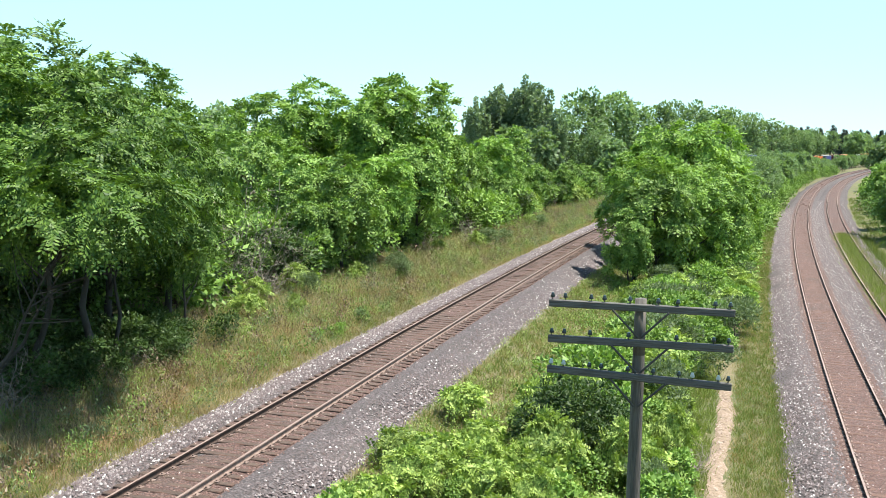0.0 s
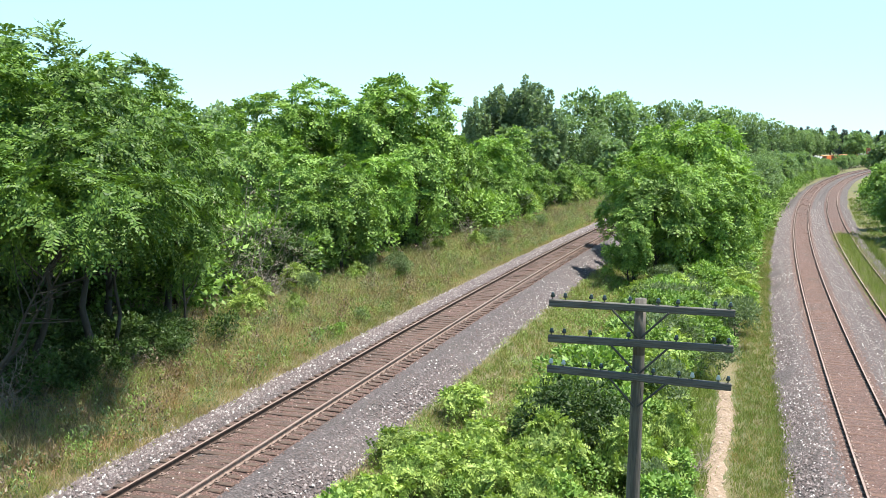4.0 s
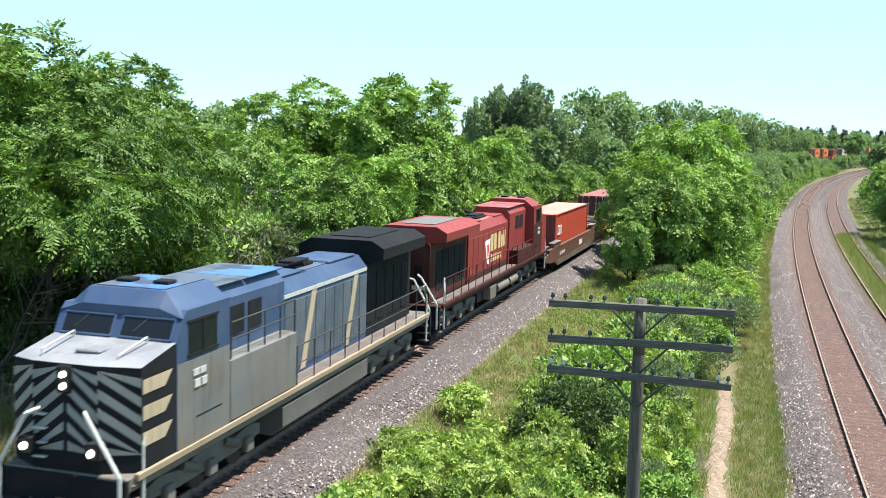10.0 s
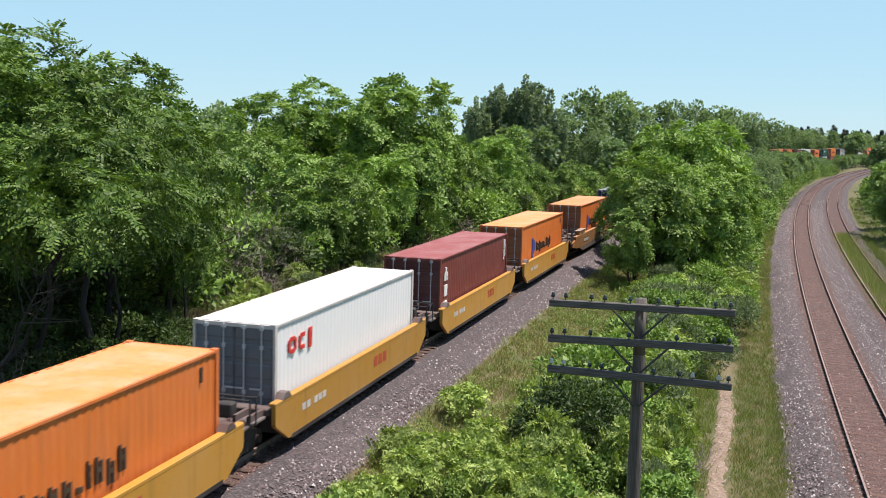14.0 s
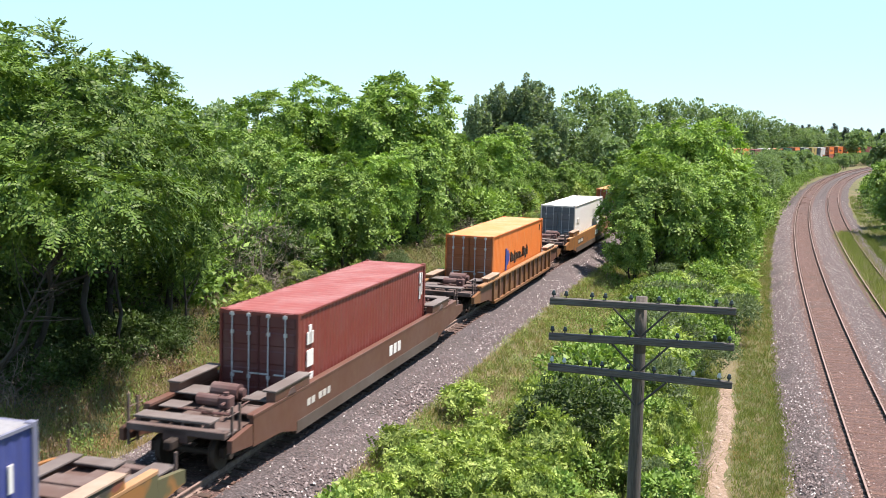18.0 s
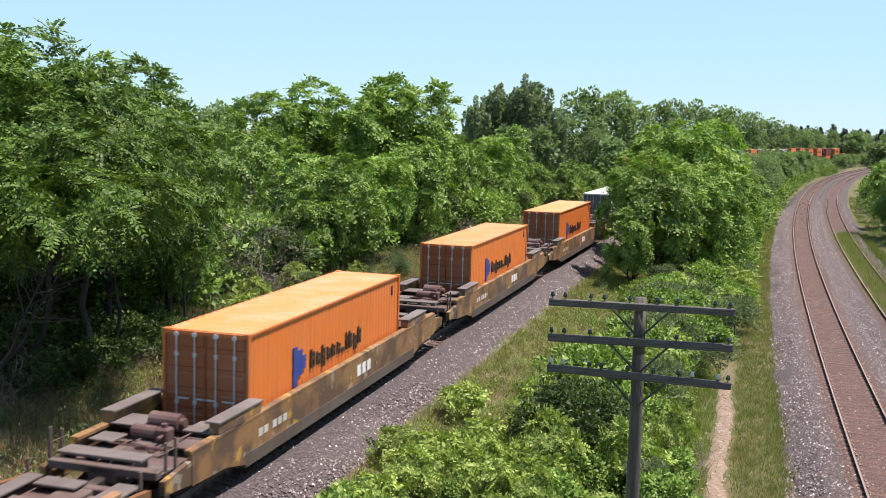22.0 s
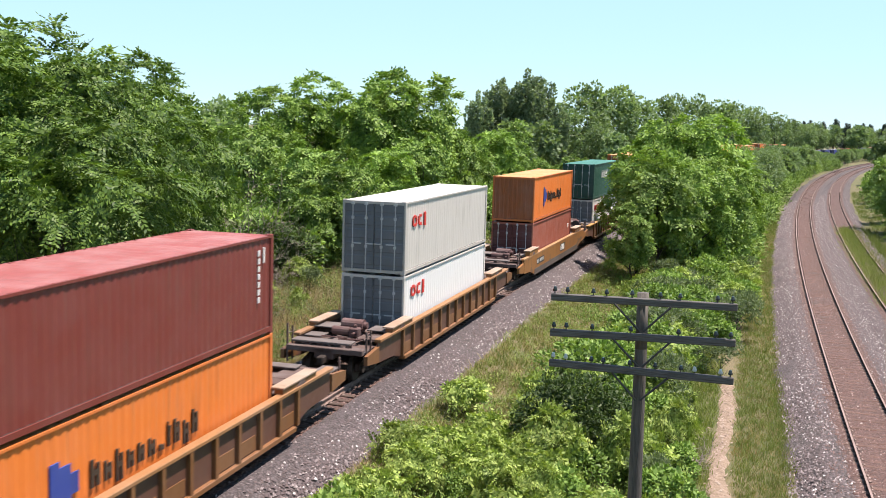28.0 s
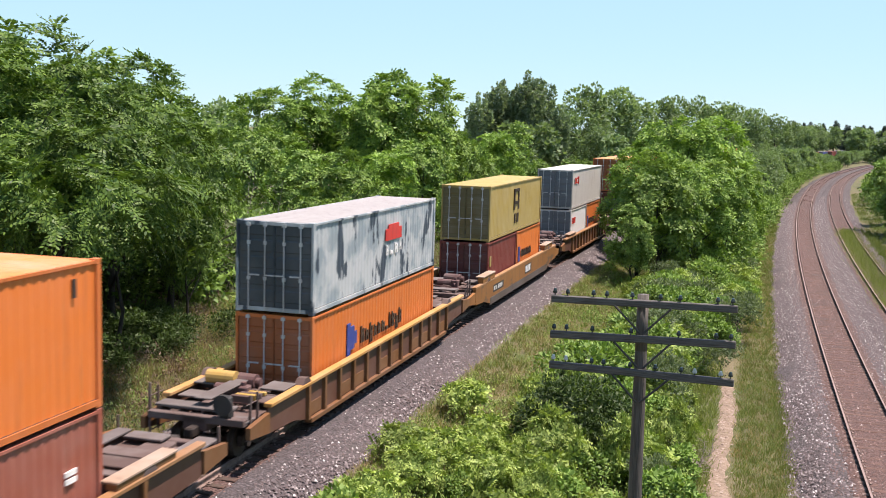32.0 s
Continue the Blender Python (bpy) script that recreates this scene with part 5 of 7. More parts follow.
# ---- telegraph pole ----
def telegraph_pole():
    px, py = 3.32, 17.6
    gz = float(ground_height(px, py))
    pole = thing("telegraph_pole", "old weathered wooden telegraph pole with three crossarms", "utility pole", at=pose(px, py, 0, 0, 0.1, -10))
    top = 5.78
    g = Build()
    zs = [gz - 0.5 + (top - gz + 0.5) * i / 8 for i in range(9)]
    for i in range(8):
        g.tube((0, 0, zs[i]), (0, 0, zs[i + 1]), 0.145 - 0.006 * i, 0.145 - 0.006 * (i + 1), 14, i in (0, 7))
    part("post", g, POLE_WOOD, pole, smooth=True)
    for k, (z, tilt) in enumerate(((5.65, 0.6), (5.05, 0.3), (4.47, 2.5))):
        arm = part("crossarm", Build().cbox(-1.52, 1.52, -0.22, -0.12, -0.06, 0.06, 0.012), ARM_WOOD, pole, "grey split wooden crossarm")
        arm.matrix_basis = pose(0, 0, z, 0, tilt, 0)
        for side in (-1, 1):
            part("brace", Build().tube((side * 0.46, -0.235, -0.05), (side * 0.03, -0.16, -0.50), 0.02, 0.02, 6), DARK_STEEL, arm, "rusty flat iron brace")
        spots = (-1.46, -1.25, -0.82, -0.60, -0.18, 0.28, 0.6, 1.2, 1.44) if k < 2 else (-1.46, -1.25, -0.82, -0.62, -0.18, 0.24, 0.66, 0.88, 1.3, 1.46)
        for j, x in enumerate(spots):
            if k == 1 and j in (3, 5):
                continue
            pin = part("insulator_pin", Build().tube((x, -0.17, 0.05), (x, -0.17, 0.11), 0.011, n=6), DARK_STEEL, arm)
            glass = k == 2 and j in (0, 1, 7, 8)
            part("insulator", Build().tube((x, -0.17, 0.10), (x, -0.17, 0.13), 0.036, 0.040, 10).tube((x, -0.17, 0.13), (x, -0.17, 0.175), 0.034, 0.022, 10), GLASS_PALE if glass else INSULATOR, pin, "pale glass insulator" if glass else "dark glass insulator", smooth=False)
    part("wire_tail", Build().tube((0.06, -0.14, 4.3), (0.03, -0.15, 3.2), 0.006, n=5).tube((0.03, -0.15, 3.2), (-0.04, -0.15, 2.0), 0.006, n=5), DARK_STEEL, pole, "loose hanging wire")
    return pole


telegraph_pole()

# ---- the train ----
def travelled(t):
    """Metres that the train has gone since the start of the clip."""
    return 23.2 * t + 0.016 * t * t


MOVERS = []


def on_train(ob, meets, half, up=0.0):
    """Puts a thing on the train: meets = when its middle passes s = 0; half = metres from its middle to each of its pivots."""
    MOVERS.append((ob, travelled(meets), half, up))
    return ob


def train_pose(u, t, half, up):
    s = u - travelled(t)
    p, q = Vector(LINE_A.at(s - half)), Vector(LINE_A.at(s + half))
    along = (q - p).normalized()
    right = along.cross(Vector((0, 0, 1))).normalized()
    right = (right - Vector((0, 0, 1)) * LINE_A.cant).normalized()
    above = right.cross(along).normalized()
    m = Matrix((right, along, above)).transposed().to_4x4()
    m.translation = (p + q) / 2 + above * up
    return m


# containers: local y runs back along the train, x to its near side, z up from the floor
def corrugated(g, x, y0, y1, z0, z1, side, depth=0.018, pitch=0.28):
    n = max(4, int((y1 - y0) / pitch))
    p = (y1 - y0) / n
    rows = [[], []]
    for i in range(n):
        for u, d in ((0.0, 0), (0.25, 0), (0.5, 1), (0.75, 1)):
            for r, z in zip(rows, (z0, z1)):
                r.append((x - side * depth * d, y0 + (i + u) * p, z))
    for r, z in zip(rows, (z0, z1)):
        r.append((x, y1, z))
    g.sheet(rows)


BOXES = {}


def mark(ob, name, material, rects, x, label):
    single = {"lettering": "letter", "code_marks": "code_mark", "side_letters": "letter"}.get(name, name)
    for y0, y1, z0, z1 in rects:
        g = Build()
        if name == "lettering":      # an upright pair of strokes with a bar between
            w = min(0.11, (y1 - y0) * 0.36)
            g.box(x - 0.03, x + 0.004, y0, y0 + w, z0, z1).box(x - 0.03, x + 0.004, y1 - w, y1, z0, z0 + (z1 - z0) * 0.82).box(x - 0.03, x + 0.004, y0 + w, y1 - w, (z0 + z1) / 2 - 0.05, (z0 + z1) / 2 + 0.05)
        else:
            g.box(x - 0.03, x + 0.004, y0, y1, z0, z1)
        part(single, g, BOX_PAINTS[material], ob, label)


def word(y, z, high, lengths, gap=0.12):
    """Plain bars of letter size in a row from y on."""
    out = []
    for i, w in enumerate(lengths):
        tall = (1.0, 0.72, 0.95, 0.7, 0.74, 0.7, 0.25, 1.0, 0.98, 0.72, 1.0)[i % 11] if len(lengths) > 9 else 1.0
        out.append((y, y + w * 0.5, z - (0.14 if i in (2, 9) and len(lengths) > 9 else 0.0), z + high * tall))
        y += w * 0.5 + gap + 0.05
    return out


def container(key, length, high, side, roof, end, label, marks=(), doors=True, small=False):
    ob = thing("shipping_container", label, "container", "containers on the train")
    L, W, H = length / 2, 1.219, high
    wall = BOX_PAINTS[side]
    for sd in (-1, 1):
        g = Build()
        corrugated(g, sd * (W - 0.035), -L + 0.14, L - 0.14, 0.16, H - 0.07, sd)
        part("side_wall", g, wall, ob)
    g = Build().box(-W + 0.03, W - 0.03, -L + 0.05, L - 0.05, 0.1, 0.18)
    part("floor_pan", g, DARK_STEEL, ob)
    g = Build()
    n = int(length / 0.42)
    rows = [[], []]
    for i in range(n + 1):
        y = -L + 0.12 + (length - 0.24) * i / n
        for r, x in zip(rows, (-W + 0.05, W - 0.05)):
            r += [(x, y, H - 0.022), (x, y + 0.10, H - 0.022), (x, y + 0.13, H - 0.045), (x, y + 0.23, H - 0.045)] if i < n else [(x, y, H - 0.022)]
    g.sheet(rows)
    part("roof", g, BOX_PAINTS[roof], ob, "sun-bleached ribbed roof")
    g = Build()
    for sx in (-1, 1):
        a, b = sorted((sx * W, sx * (W - 0.07)))
        for sy in (-1, 1):
            c, d = sorted((sy * L, sy * (L - 0.15)))
            g.box(a, b, c, d, 0.11, H - 0.11)
        g.box(a, b, -L + 0.15, L - 0.15, 0.05, 0.17)
        g.box(a, b, -L + 0.15, L - 0.15, H - 0.085, H - 0.028)
    for sy in (-1, 1):
        c, d = sorted((sy * L, sy * (L - 0.10)))
        g.box(-W + 0.07, W - 0.07, c, d, H - 0.13, H - 0.03)
        g.box(-W + 0.07, W - 0.07, c, d, 0.05, 0.16)
    for sx in (-1, 1):
        a, b = sorted((sx * (W + 0.003), sx * (W - 0.16)))
        for sy in (-1, 1):
            c, d = sorted((sy * (L + 0.003), sy * (L - 0.18)))
            g.cbox(a, b, c, d, 0.0, 0.115, 0.012)
            g.cbox(a, b, c, d, H - 0.115, H + 0.002, 0.012)
    part("frame", g, BOX_PAINTS.get(side + "_edge", wall), ob)
    for sy in (-1, 1):
        if doors and sy == -1:
            for sx in (-1, 1):
                leaf = Build()
                a, b = sorted((sx * 0.012, sx * (W - 0.075)))
                leaf.box(a, b, -L + 0.05, -L + 0.085, 0.165, H - 0.125)
                rows = [[], []]
                for k in range(5):
                    z = 0.3 + k * (H - 0.55) / 4.4
                    for u, d in ((0.0, 0.0), (0.04, 0.025), ((H - 0.6) / 6.2, 0.025), ((H - 0.6) / 6.2 + 0.04, 0.0)):
                        for r, x in zip(rows, (a + 0.05, b - 0.05)):
                            r.append((x, -L + 0.052 - d, z + u))
                leaf.sheet(rows)
                door = part("door", leaf, BOX_PAINTS[end], ob, "steel door leaf of the end wall")
                for x in (sx * 0.30, sx * 0.82):
                    part("lock_rod", Build().tube((x, -L - 0.005, 0.06), (x, -L - 0.005, H - 0.05), 0.019, n=6).box(x - 0.05, x + 0.05, -L - 0.012, -L + 0.04, 0.95, 1.05).box(x - 0.05, x + 0.05, -L - 0.012, -L + 0.04, H - 0.7, H - 0.6).box(x - 0.06, x + 0.06, -L - 0.03, -L + 0.05, H - 0.17, H - 0.08).box(min(x, x - sx * 0.34), max(x, x - sx * 0.34), -L - 0.02, -L + 0.01, 1.08, 1.12), LOCK_ROD, door, "galvanised locking rod")
        else:
            g = Build()
            rows = [[], []]
            for i in range(9):
                for u, d in ((0.0, 0), (0.25, 0), (0.4, 1), (0.85, 1)):
                    for r, z in zip(rows, (0.16, H - 0.12)):
                        r.append((-W + 0.08 + (2 * W - 0.16) * (i + u) / 9, sy * (L - 0.03 - 0.035 * d), z))
            for r, z in zip(rows, (0.16, H - 0.12)):
                r.append((W - 0.08, sy * (L - 0.03), z))
            g.sheet(rows)
            part("end_wall", g, BOX_PAINTS[end] if sy == -1 else wall, ob, "ribbed steel end wall")
    for m in marks:
        mark(ob, m[0], m[1], m[2], W, m[3])
    ob["high"] = high
    BOXES[key] = [ob, False, high, length]
    return ob


def liner_marks(H, y=-3.3):
    """A blue flag-like mark and a dark row of letters, as plain bars."""
    z = H * 0.40
    return [("line_mark", "mark_blue", [(y, y + 0.28, z - 0.28, z + 0.85), (y + 0.28, y + 0.62, z - 0.02, z + 0.72), (y + 0.62, y + 0.86, z + 0.12, z + 0.52)], "blue flag-shaped mark"),
            ("lettering", "mark_dark", word(y + 1.25, z + 0.02, 0.55, (0.62, 0.5, 0.5, 0.5, 0.5, 0.55, 0.4, 0.24, 0.5, 0.5, 0.5), 0.10), "dark letter bar")]


def place_box(key, meets, base):
    proto = BOXES[key]
    if proto[1]:
        ob = copy_thing(proto[0], Matrix())
    else:
        ob, proto[1] = proto[0], True
    on_train(ob, meets, proto[3] * 0.35, base)
    return ob


HC, ST = 2.896, 2.591
code = [(5.35, 5.47, 2.2, 2.62), (5.35, 5.47, 1.6, 2.1), (5.6, 5.68, 1.75, 2.6)]
container("orange", 12.19, HC, "orange", "orange_roof", "orange_end", "orange forty-foot container with dark lettering and blue mark", liner_marks(HC) + [("code_plate", "mark_dark", [(5.2, 5.3, 2.25, 2.6)], "small dark marking")])
container("orange_low", 12.19, ST, "orange", "orange_roof", "orange_end", "orange forty-foot container under another, with dark lettering", liner_marks(ST))
container("orange_ribbed", 12.19, ST, "orange", "orange_roof", "orange_end", "orange container with ribbed end wall and dark lettering", liner_marks(ST), doors=False)
tall_word = ("side_letters", "mark_white", [(-5.45, -5.0, 1.9, 2.25), (-5.32, -5.14, 1.9, 2.45), (-5.45, -5.0, 1.25, 1.72), (-5.45, -5.0, 0.62, 1.05)], "white letter bar")
container("maroon", 12.19, HC, "maroon", "maroon_roof", "maroon_end", "maroon forty-foot container with white upright letters", [tall_word, ("code_marks", "mark_white", code, "small white markings")])
container("maroon_top", 12.19, ST, "maroon", "maroon_roof", "maroon_end", "plain maroon forty-foot container stacked on top", [("code_marks", "mark_white", [(5.2, 5.3, 0.9 + i * 0.2, 1.04 + i * 0.2) for i in range(7)] + [(5.5, 5.58, 1.9, 2.3)], "column of small white marks")])
container("red", 12.19, HC, "red", "red_roof", "maroon", "faded red forty-foot container with ribbed end and white mark", [("line_mark", "mark_white", [(-5.4, -4.7, 1.5, 1.6), (-5.4, -4.7, 2.0, 2.1), (-5.4, -5.28, 1.6, 2.0), (-4.82, -4.7, 1.6, 2.0), (-4.55, -4.42, 1.5, 2.1), (-4.25, -4.12, 1.5, 2.1)], "white square mark")], doors=False)
container("brown_low", 12.19, ST, "brown", "brown", "maroon_end", "red-brown forty-foot container at the bottom of a stack", [("code_marks", "mark_white", [(4.9, 5.25, 1.4, 1.5), (4.9, 5.25, 1.55, 1.65), (5.0, 5.2, 0.6, 0.75)], "small white marks")])
container("maroon_low", 12.19, ST, "maroon", "maroon_roof", "maroon_end", "maroon forty-foot container at the bottom of a stack")
oo = lambda H: [("line_mark", "mark_red", [(-5.2, -5.08, H * 0.68, H * 0.8), (-5.08, -4.8, H * 0.78, H * 0.82), (-5.08, -4.8, H * 0.66, H * 0.7), (-4.8, -4.68, H * 0.68, H * 0.8), (-4.5, -4.38, H * 0.68, H * 0.8), (-4.38, -4.1, H * 0.78, H * 0.82), (-4.38, -4.1, H * 0.66, H * 0.7), (-3.8, -3.6, H * 0.64, H * 0.84)], "red line of letter-like bars")]
container("white", 12.19, HC, "white", "white", "grey_end", "white forty-foot container with red mark and grey doors", oo(HC))
container("white_plain", 12.19, HC, "white", "white", "grey_end", "white forty-foot container with grey doors and small plate", [("plate", "cream", [(-5.0, -4.2, 1.6, 1.9)], "small grey plate")])
container("white_low", 12.19, ST, "white", "white", "grey_end", "white forty-foot container at the bottom of a stack", oo(ST))
container("cream_top", 12.19, ST + 0.1, "cream", "white", "grey_end", "grey-white forty-foot container stacked on a white one", oo(ST))
container("blue", 12.19, HC, "blue", "blue_roof", "blue_end", "deep blue forty-foot container with grey roof", [("code_marks", "mark_white", [(5.3, 5.4, 1.8, 2.3)], "small white marks")])
container("green_top", 12.19, ST + 0.1, "green", "green_roof", "green_end", "dark green forty-foot container with white letter bars on a stack", [("lettering", "mark_white", word(-2.6, 1.55, 0.55, (0.55, 0.55, 0.5, 0.25, 0.5, 0.55, 0.4), 0.13), "white letter bar"), ("code_marks", "cream", [(4.75 + 0.22 * j, 4.81 + 0.22 * j, 0.8 + i * 0.34, 1.08 + i * 0.34) for i in range(5) for j in range(2)], "small white marks")])
container("peeling_top", 12.19, ST + 0.1, "peeling", "peeling_roof", "slate_end", "pale blue container with peeling paint stacked on an orange one", [("line_mark", "mark_red", [(0.2, 1.9, 1.55, 1.95), (0.5, 1.6, 1.95, 2.1)], "faded red patch"), ("lettering", "mark_white", [(0.3, 0.5, 1.05, 1.4), (0.7, 1.0, 1.05, 1.2), (1.2, 1.5, 1.05, 1.4), (1.7, 1.9, 1.1, 1.45)], "white letter bars")])
container("yellow_top", 12.19, ST + 0.1, "yellow", "yellow", "yellow_end", "mustard yellow container with dark mark on top of a stack", [("line_mark", "mark_dark", [(-0.9, 0.3, 1.5, 1.65), (-0.9, -0.65, 1.2, 2.3), (0.05, 0.3, 1.2, 2.3), (-0.9, 0.3, 2.15, 2.3), (-0.7, -0.45, 0.5, 1.0), (-0.1, 0.2, 0.5, 1.0)], "dark square mark with letter bars")])
container("white_short", 6.058, ST, "white", "white", "grey_end", "rust-streaked white twenty-foot container", [("line_mark", "mark_red", [(-2.5, -2.4, 1.6, 2.0), (-2.2, -2.1, 1.6, 2.0), (-2.4, -2.2, 1.9, 2.0), (-2.4, -2.2, 1.6, 1.7), (-1.9, -1.6, 1.6, 2.0), (-1.4, -1.3, 1.6, 2.0)], "red letter-like bars")])
container("maroon_short", 6.058, ST, "maroon", "maroon_roof", "maroon_end", "maroon twenty-foot container with yellow stripe", [("stripe", "yellow", [(-2.7, -2.4, 0.3, 0.5), (-2.7, -2.4, 0.7, 1.2), (-2.7, -2.4, 1.4, 1.9)], "yellow upright letter bars")])
container("orange_short", 6.058, ST, "orange", "orange_roof", "orange_end", "orange twenty-foot container with dark lettering", [("line_mark", "mark_blue", [(-2.6, -2.2, 0.9, 1.7)], "blue flag-shaped mark"), ("lettering", "mark_dark", word(-1.9, 1.1, 0.4, (0.5, 0.4, 0.4, 0.4, 0.4, 0.4, 0.3, 0.4), 0.08), "dark letter bar")])

# ---- well cars ----
def wheelset(bogie, y):
    g = Build()
    for sx in (-1, 1):
        g.tube((sx * 0.69, y, 0.42), (sx * 0.82, y, 0.42), 0.42, n=18)
        g.tube((sx * 0.66, y, 0.42), (sx * 0.69, y, 0.42), 0.455, n=18)
        g.tube((sx * 0.82, y, 0.42), (sx * 0.84, y, 0.42), 0.16, n=10)
    g.tube((-0.69, y, 0.42), (0.69, y, 0.42), 0.09, n=8)
    part("wheelset", g, WHEEL_STEEL, bogie)


def bogie(car, y, wheelbase=1.78):
    g = Build().cbox(-0.9, 0.9, y - 0.2, y + 0.2, 0.46, 0.74, 0.03)
    b = part("bogie", g, RUNNING_GEAR, car, "grimy two-axle bogie")
    for sx in (-1, 1):
        h = wheelbase / 2
        f = Build().prism([(y - h - 0.25, 0.36), (y - h - 0.25, 0.62), (y - 0.45, 0.78), (y + 0.45, 0.78), (y + h + 0.25, 0.62), (y + h + 0.25, 0.36), (y + h - 0.2, 0.36), (y + 0.35, 0.22), (y - 0.35, 0.22), (y - h + 0.2, 0.36)], "x", sx * 0.95 - 0.07, sx * 0.95 + 0.07)
        for dy in (-0.16, 0, 0.16):
            f.tube((sx * 1.03, y + dy, 0.28), (sx * 1.03, y + dy, 0.56), 0.06, n=8)
        for dy in (-h, h):
            f.tube((sx * 1.0, y + dy, 0.42), (sx * 1.09, y + dy, 0.42), 0.13, n=10)
        part("side_frame", f, RUNNING_GEAR, b)
    for dy in (-wheelbase / 2, wheelbase / 2):
        wheelset(b, y + dy)
    return b


CARS = {}


def brake_end(car, sy, h, e, W, wheel):
    """The cluttered end: tread plates round a brake cylinder, pipes and posts."""
    deck = part("end_platform", Build().cbox(-0.34, 0.34, *sorted((sy * (h - 0.35), sy * e)), 0.66, 1.02, 0.03).cbox(-1.28, 1.28, *sorted((sy * (h - 0.3), sy * (e - 0.3))), 0.84, 0.90, 0.015).cbox(-W + 0.2, W - 0.2, *sorted((sy * (h - 0.4), sy * (h + 0.1))), 0.98, 1.10, 0.02).cbox(-W + 0.2, W - 0.2, *sorted((sy * (e - 0.25), sy * e)), 0.86, 1.05, 0.02), DECK_RUST, car, "worn steel end platform")
    deck.location = (0, 0, 0.17)

    def plate(x0, x1, u0, u1, z, mat=DECK_GREY, t=0.05):
        part("tread_plate", Build().cbox(x0, x1, *sorted((sy * u0, sy * u1)), z - t, z, 0.012), mat, deck)

    plate(-1.34, -0.5, h - 0.35, h + 0.55, 1.26)
    plate(0.62, 1.34, h - 0.35, h + 0.5, 1.26)
    plate(-1.34, -0.7, h + 0.75, h + 1.4, 1.10)
    plate(0.55, 1.30, h + 0.65, h + 1.35, 1.12, DECK_RUST)
    plate(-1.25, 0.85, e - 0.72, e - 0.2, 1.20, DECK_GREY, 0.07)
    plate(-1.2, -0.4, e - 1.15, e - 0.8, 1.02, DECK_RUST)
    plate(0.85, 1.36, e - 0.62, e - 0.1, 0.98)
    for x in (-1.1, -0.55, 0.1, 0.7):
        part("bracket", Build().box(x - 0.03, x + 0.03, *sorted((sy * (e - 0.68), sy * (e - 0.22))), 0.92, 1.13), DECK_RUST, deck)
    part("brake_cylinder", Build().tube((-0.38, sy * (h + 0.2), 1.34), (0.42, sy * (h + 0.25), 1.34), 0.21, n=14).tube((0.42, sy * (h + 0.25), 1.34), (0.55, sy * (h + 0.25), 1.34), 0.12, n=10), PIPE_RUST, deck, "purple-brown brake cylinder")
    part("air_reservoir", Build().tube((-0.55, sy * (h + 0.72), 1.2), (0.1, sy * (h + 0.75), 1.2), 0.16, n=12), PIPE_RUST, deck)
    part("control_valve", Build().cbox(0.12, 0.46, *sorted((sy * (h + 0.62), sy * (h + 0.95))), 1.02, 1.36, 0.04).tube((0.29, sy * (h + 0.78), 1.3), (0.29, sy * (h + 0.78), 1.45), 0.08, n=8), PIPE_RUST, deck, "rusty control valve")
    rnd = random.Random(int(h * 10) + sy)
    for k in range(7):
        x, u, z = rnd.uniform(-0.9, 1.1), rnd.uniform(h - 0.1, e - 0.7), rnd.uniform(1.05, 1.34)
        dx, du = ((rnd.uniform(0.3, 0.9), 0.0), (0.0, rnd.uniform(0.4, 1.0)))[k % 2]
        part("pipe", Build().tube((x, sy * u, z), (min(x + dx, 1.3), sy * min(u + du, e - 0.1), z + rnd.uniform(-0.05, 0.05)), rnd.uniform(0.02, 0.045), n=6), PIPE_RUST if k % 3 else DECK_RUST, deck)
    for x, u, tall in ((-1.33, e - 0.1, 1.75), (1.36, e - 0.35, 1.62), (1.36, e - 0.75, 1.62), (-1.33, e - 0.5, 1.6)):
        part("post", Build().cbox(x - 0.03, x + 0.03, sy * u - 0.03, sy * u + 0.03, 0.45, tall, 0.008), DECK_RUST, deck)
    for x in (-1.33, 1.36):
        for z in (0.5, 0.82, 1.4):
            part("rung", Build().tube((x, sy * (e - 0.1), z), (x, sy * (e - 0.75), z), 0.016, n=5), DECK_RUST, deck)
    if wheel:
        part("hand_brake", Build().cbox(0.62, 0.98, *sorted((sy * (e - 0.02), sy * (e - 0.2))), 1.05, 1.62, 0.05).tube((0.8, sy * (e + 0.02), 1.4), (0.8, sy * (e + 0.07), 1.4), 0.26, n=18), DARK_STEEL, deck, "dark hand brake wheel and housing")
        part("air_tank", Build().tube((-0.95, sy * (h + 0.45), 1.44), (-0.1, sy * (h + 0.45), 1.44), 0.19, n=14), VALVE_YELLOW, deck, "yellow air tank")
        part("running_board", Build().cbox(-0.2, 0.25, *sorted((sy * (h + 0.15), sy * (e - 0.35))), 1.38, 1.42, 0.01), DECK_GREY, deck, "grey running board")
        for k in range(5):
            part("brake_lever", Build().cbox(0.35, 0.95, sy * (h + 0.5 + 0.28 * k) - 0.06, sy * (h + 0.5 + 0.28 * k) + 0.06, 1.14, 1.2 + 0.03 * k, 0.01), VALVE_YELLOW if k % 2 else DECK_RUST, deck)
    return deck


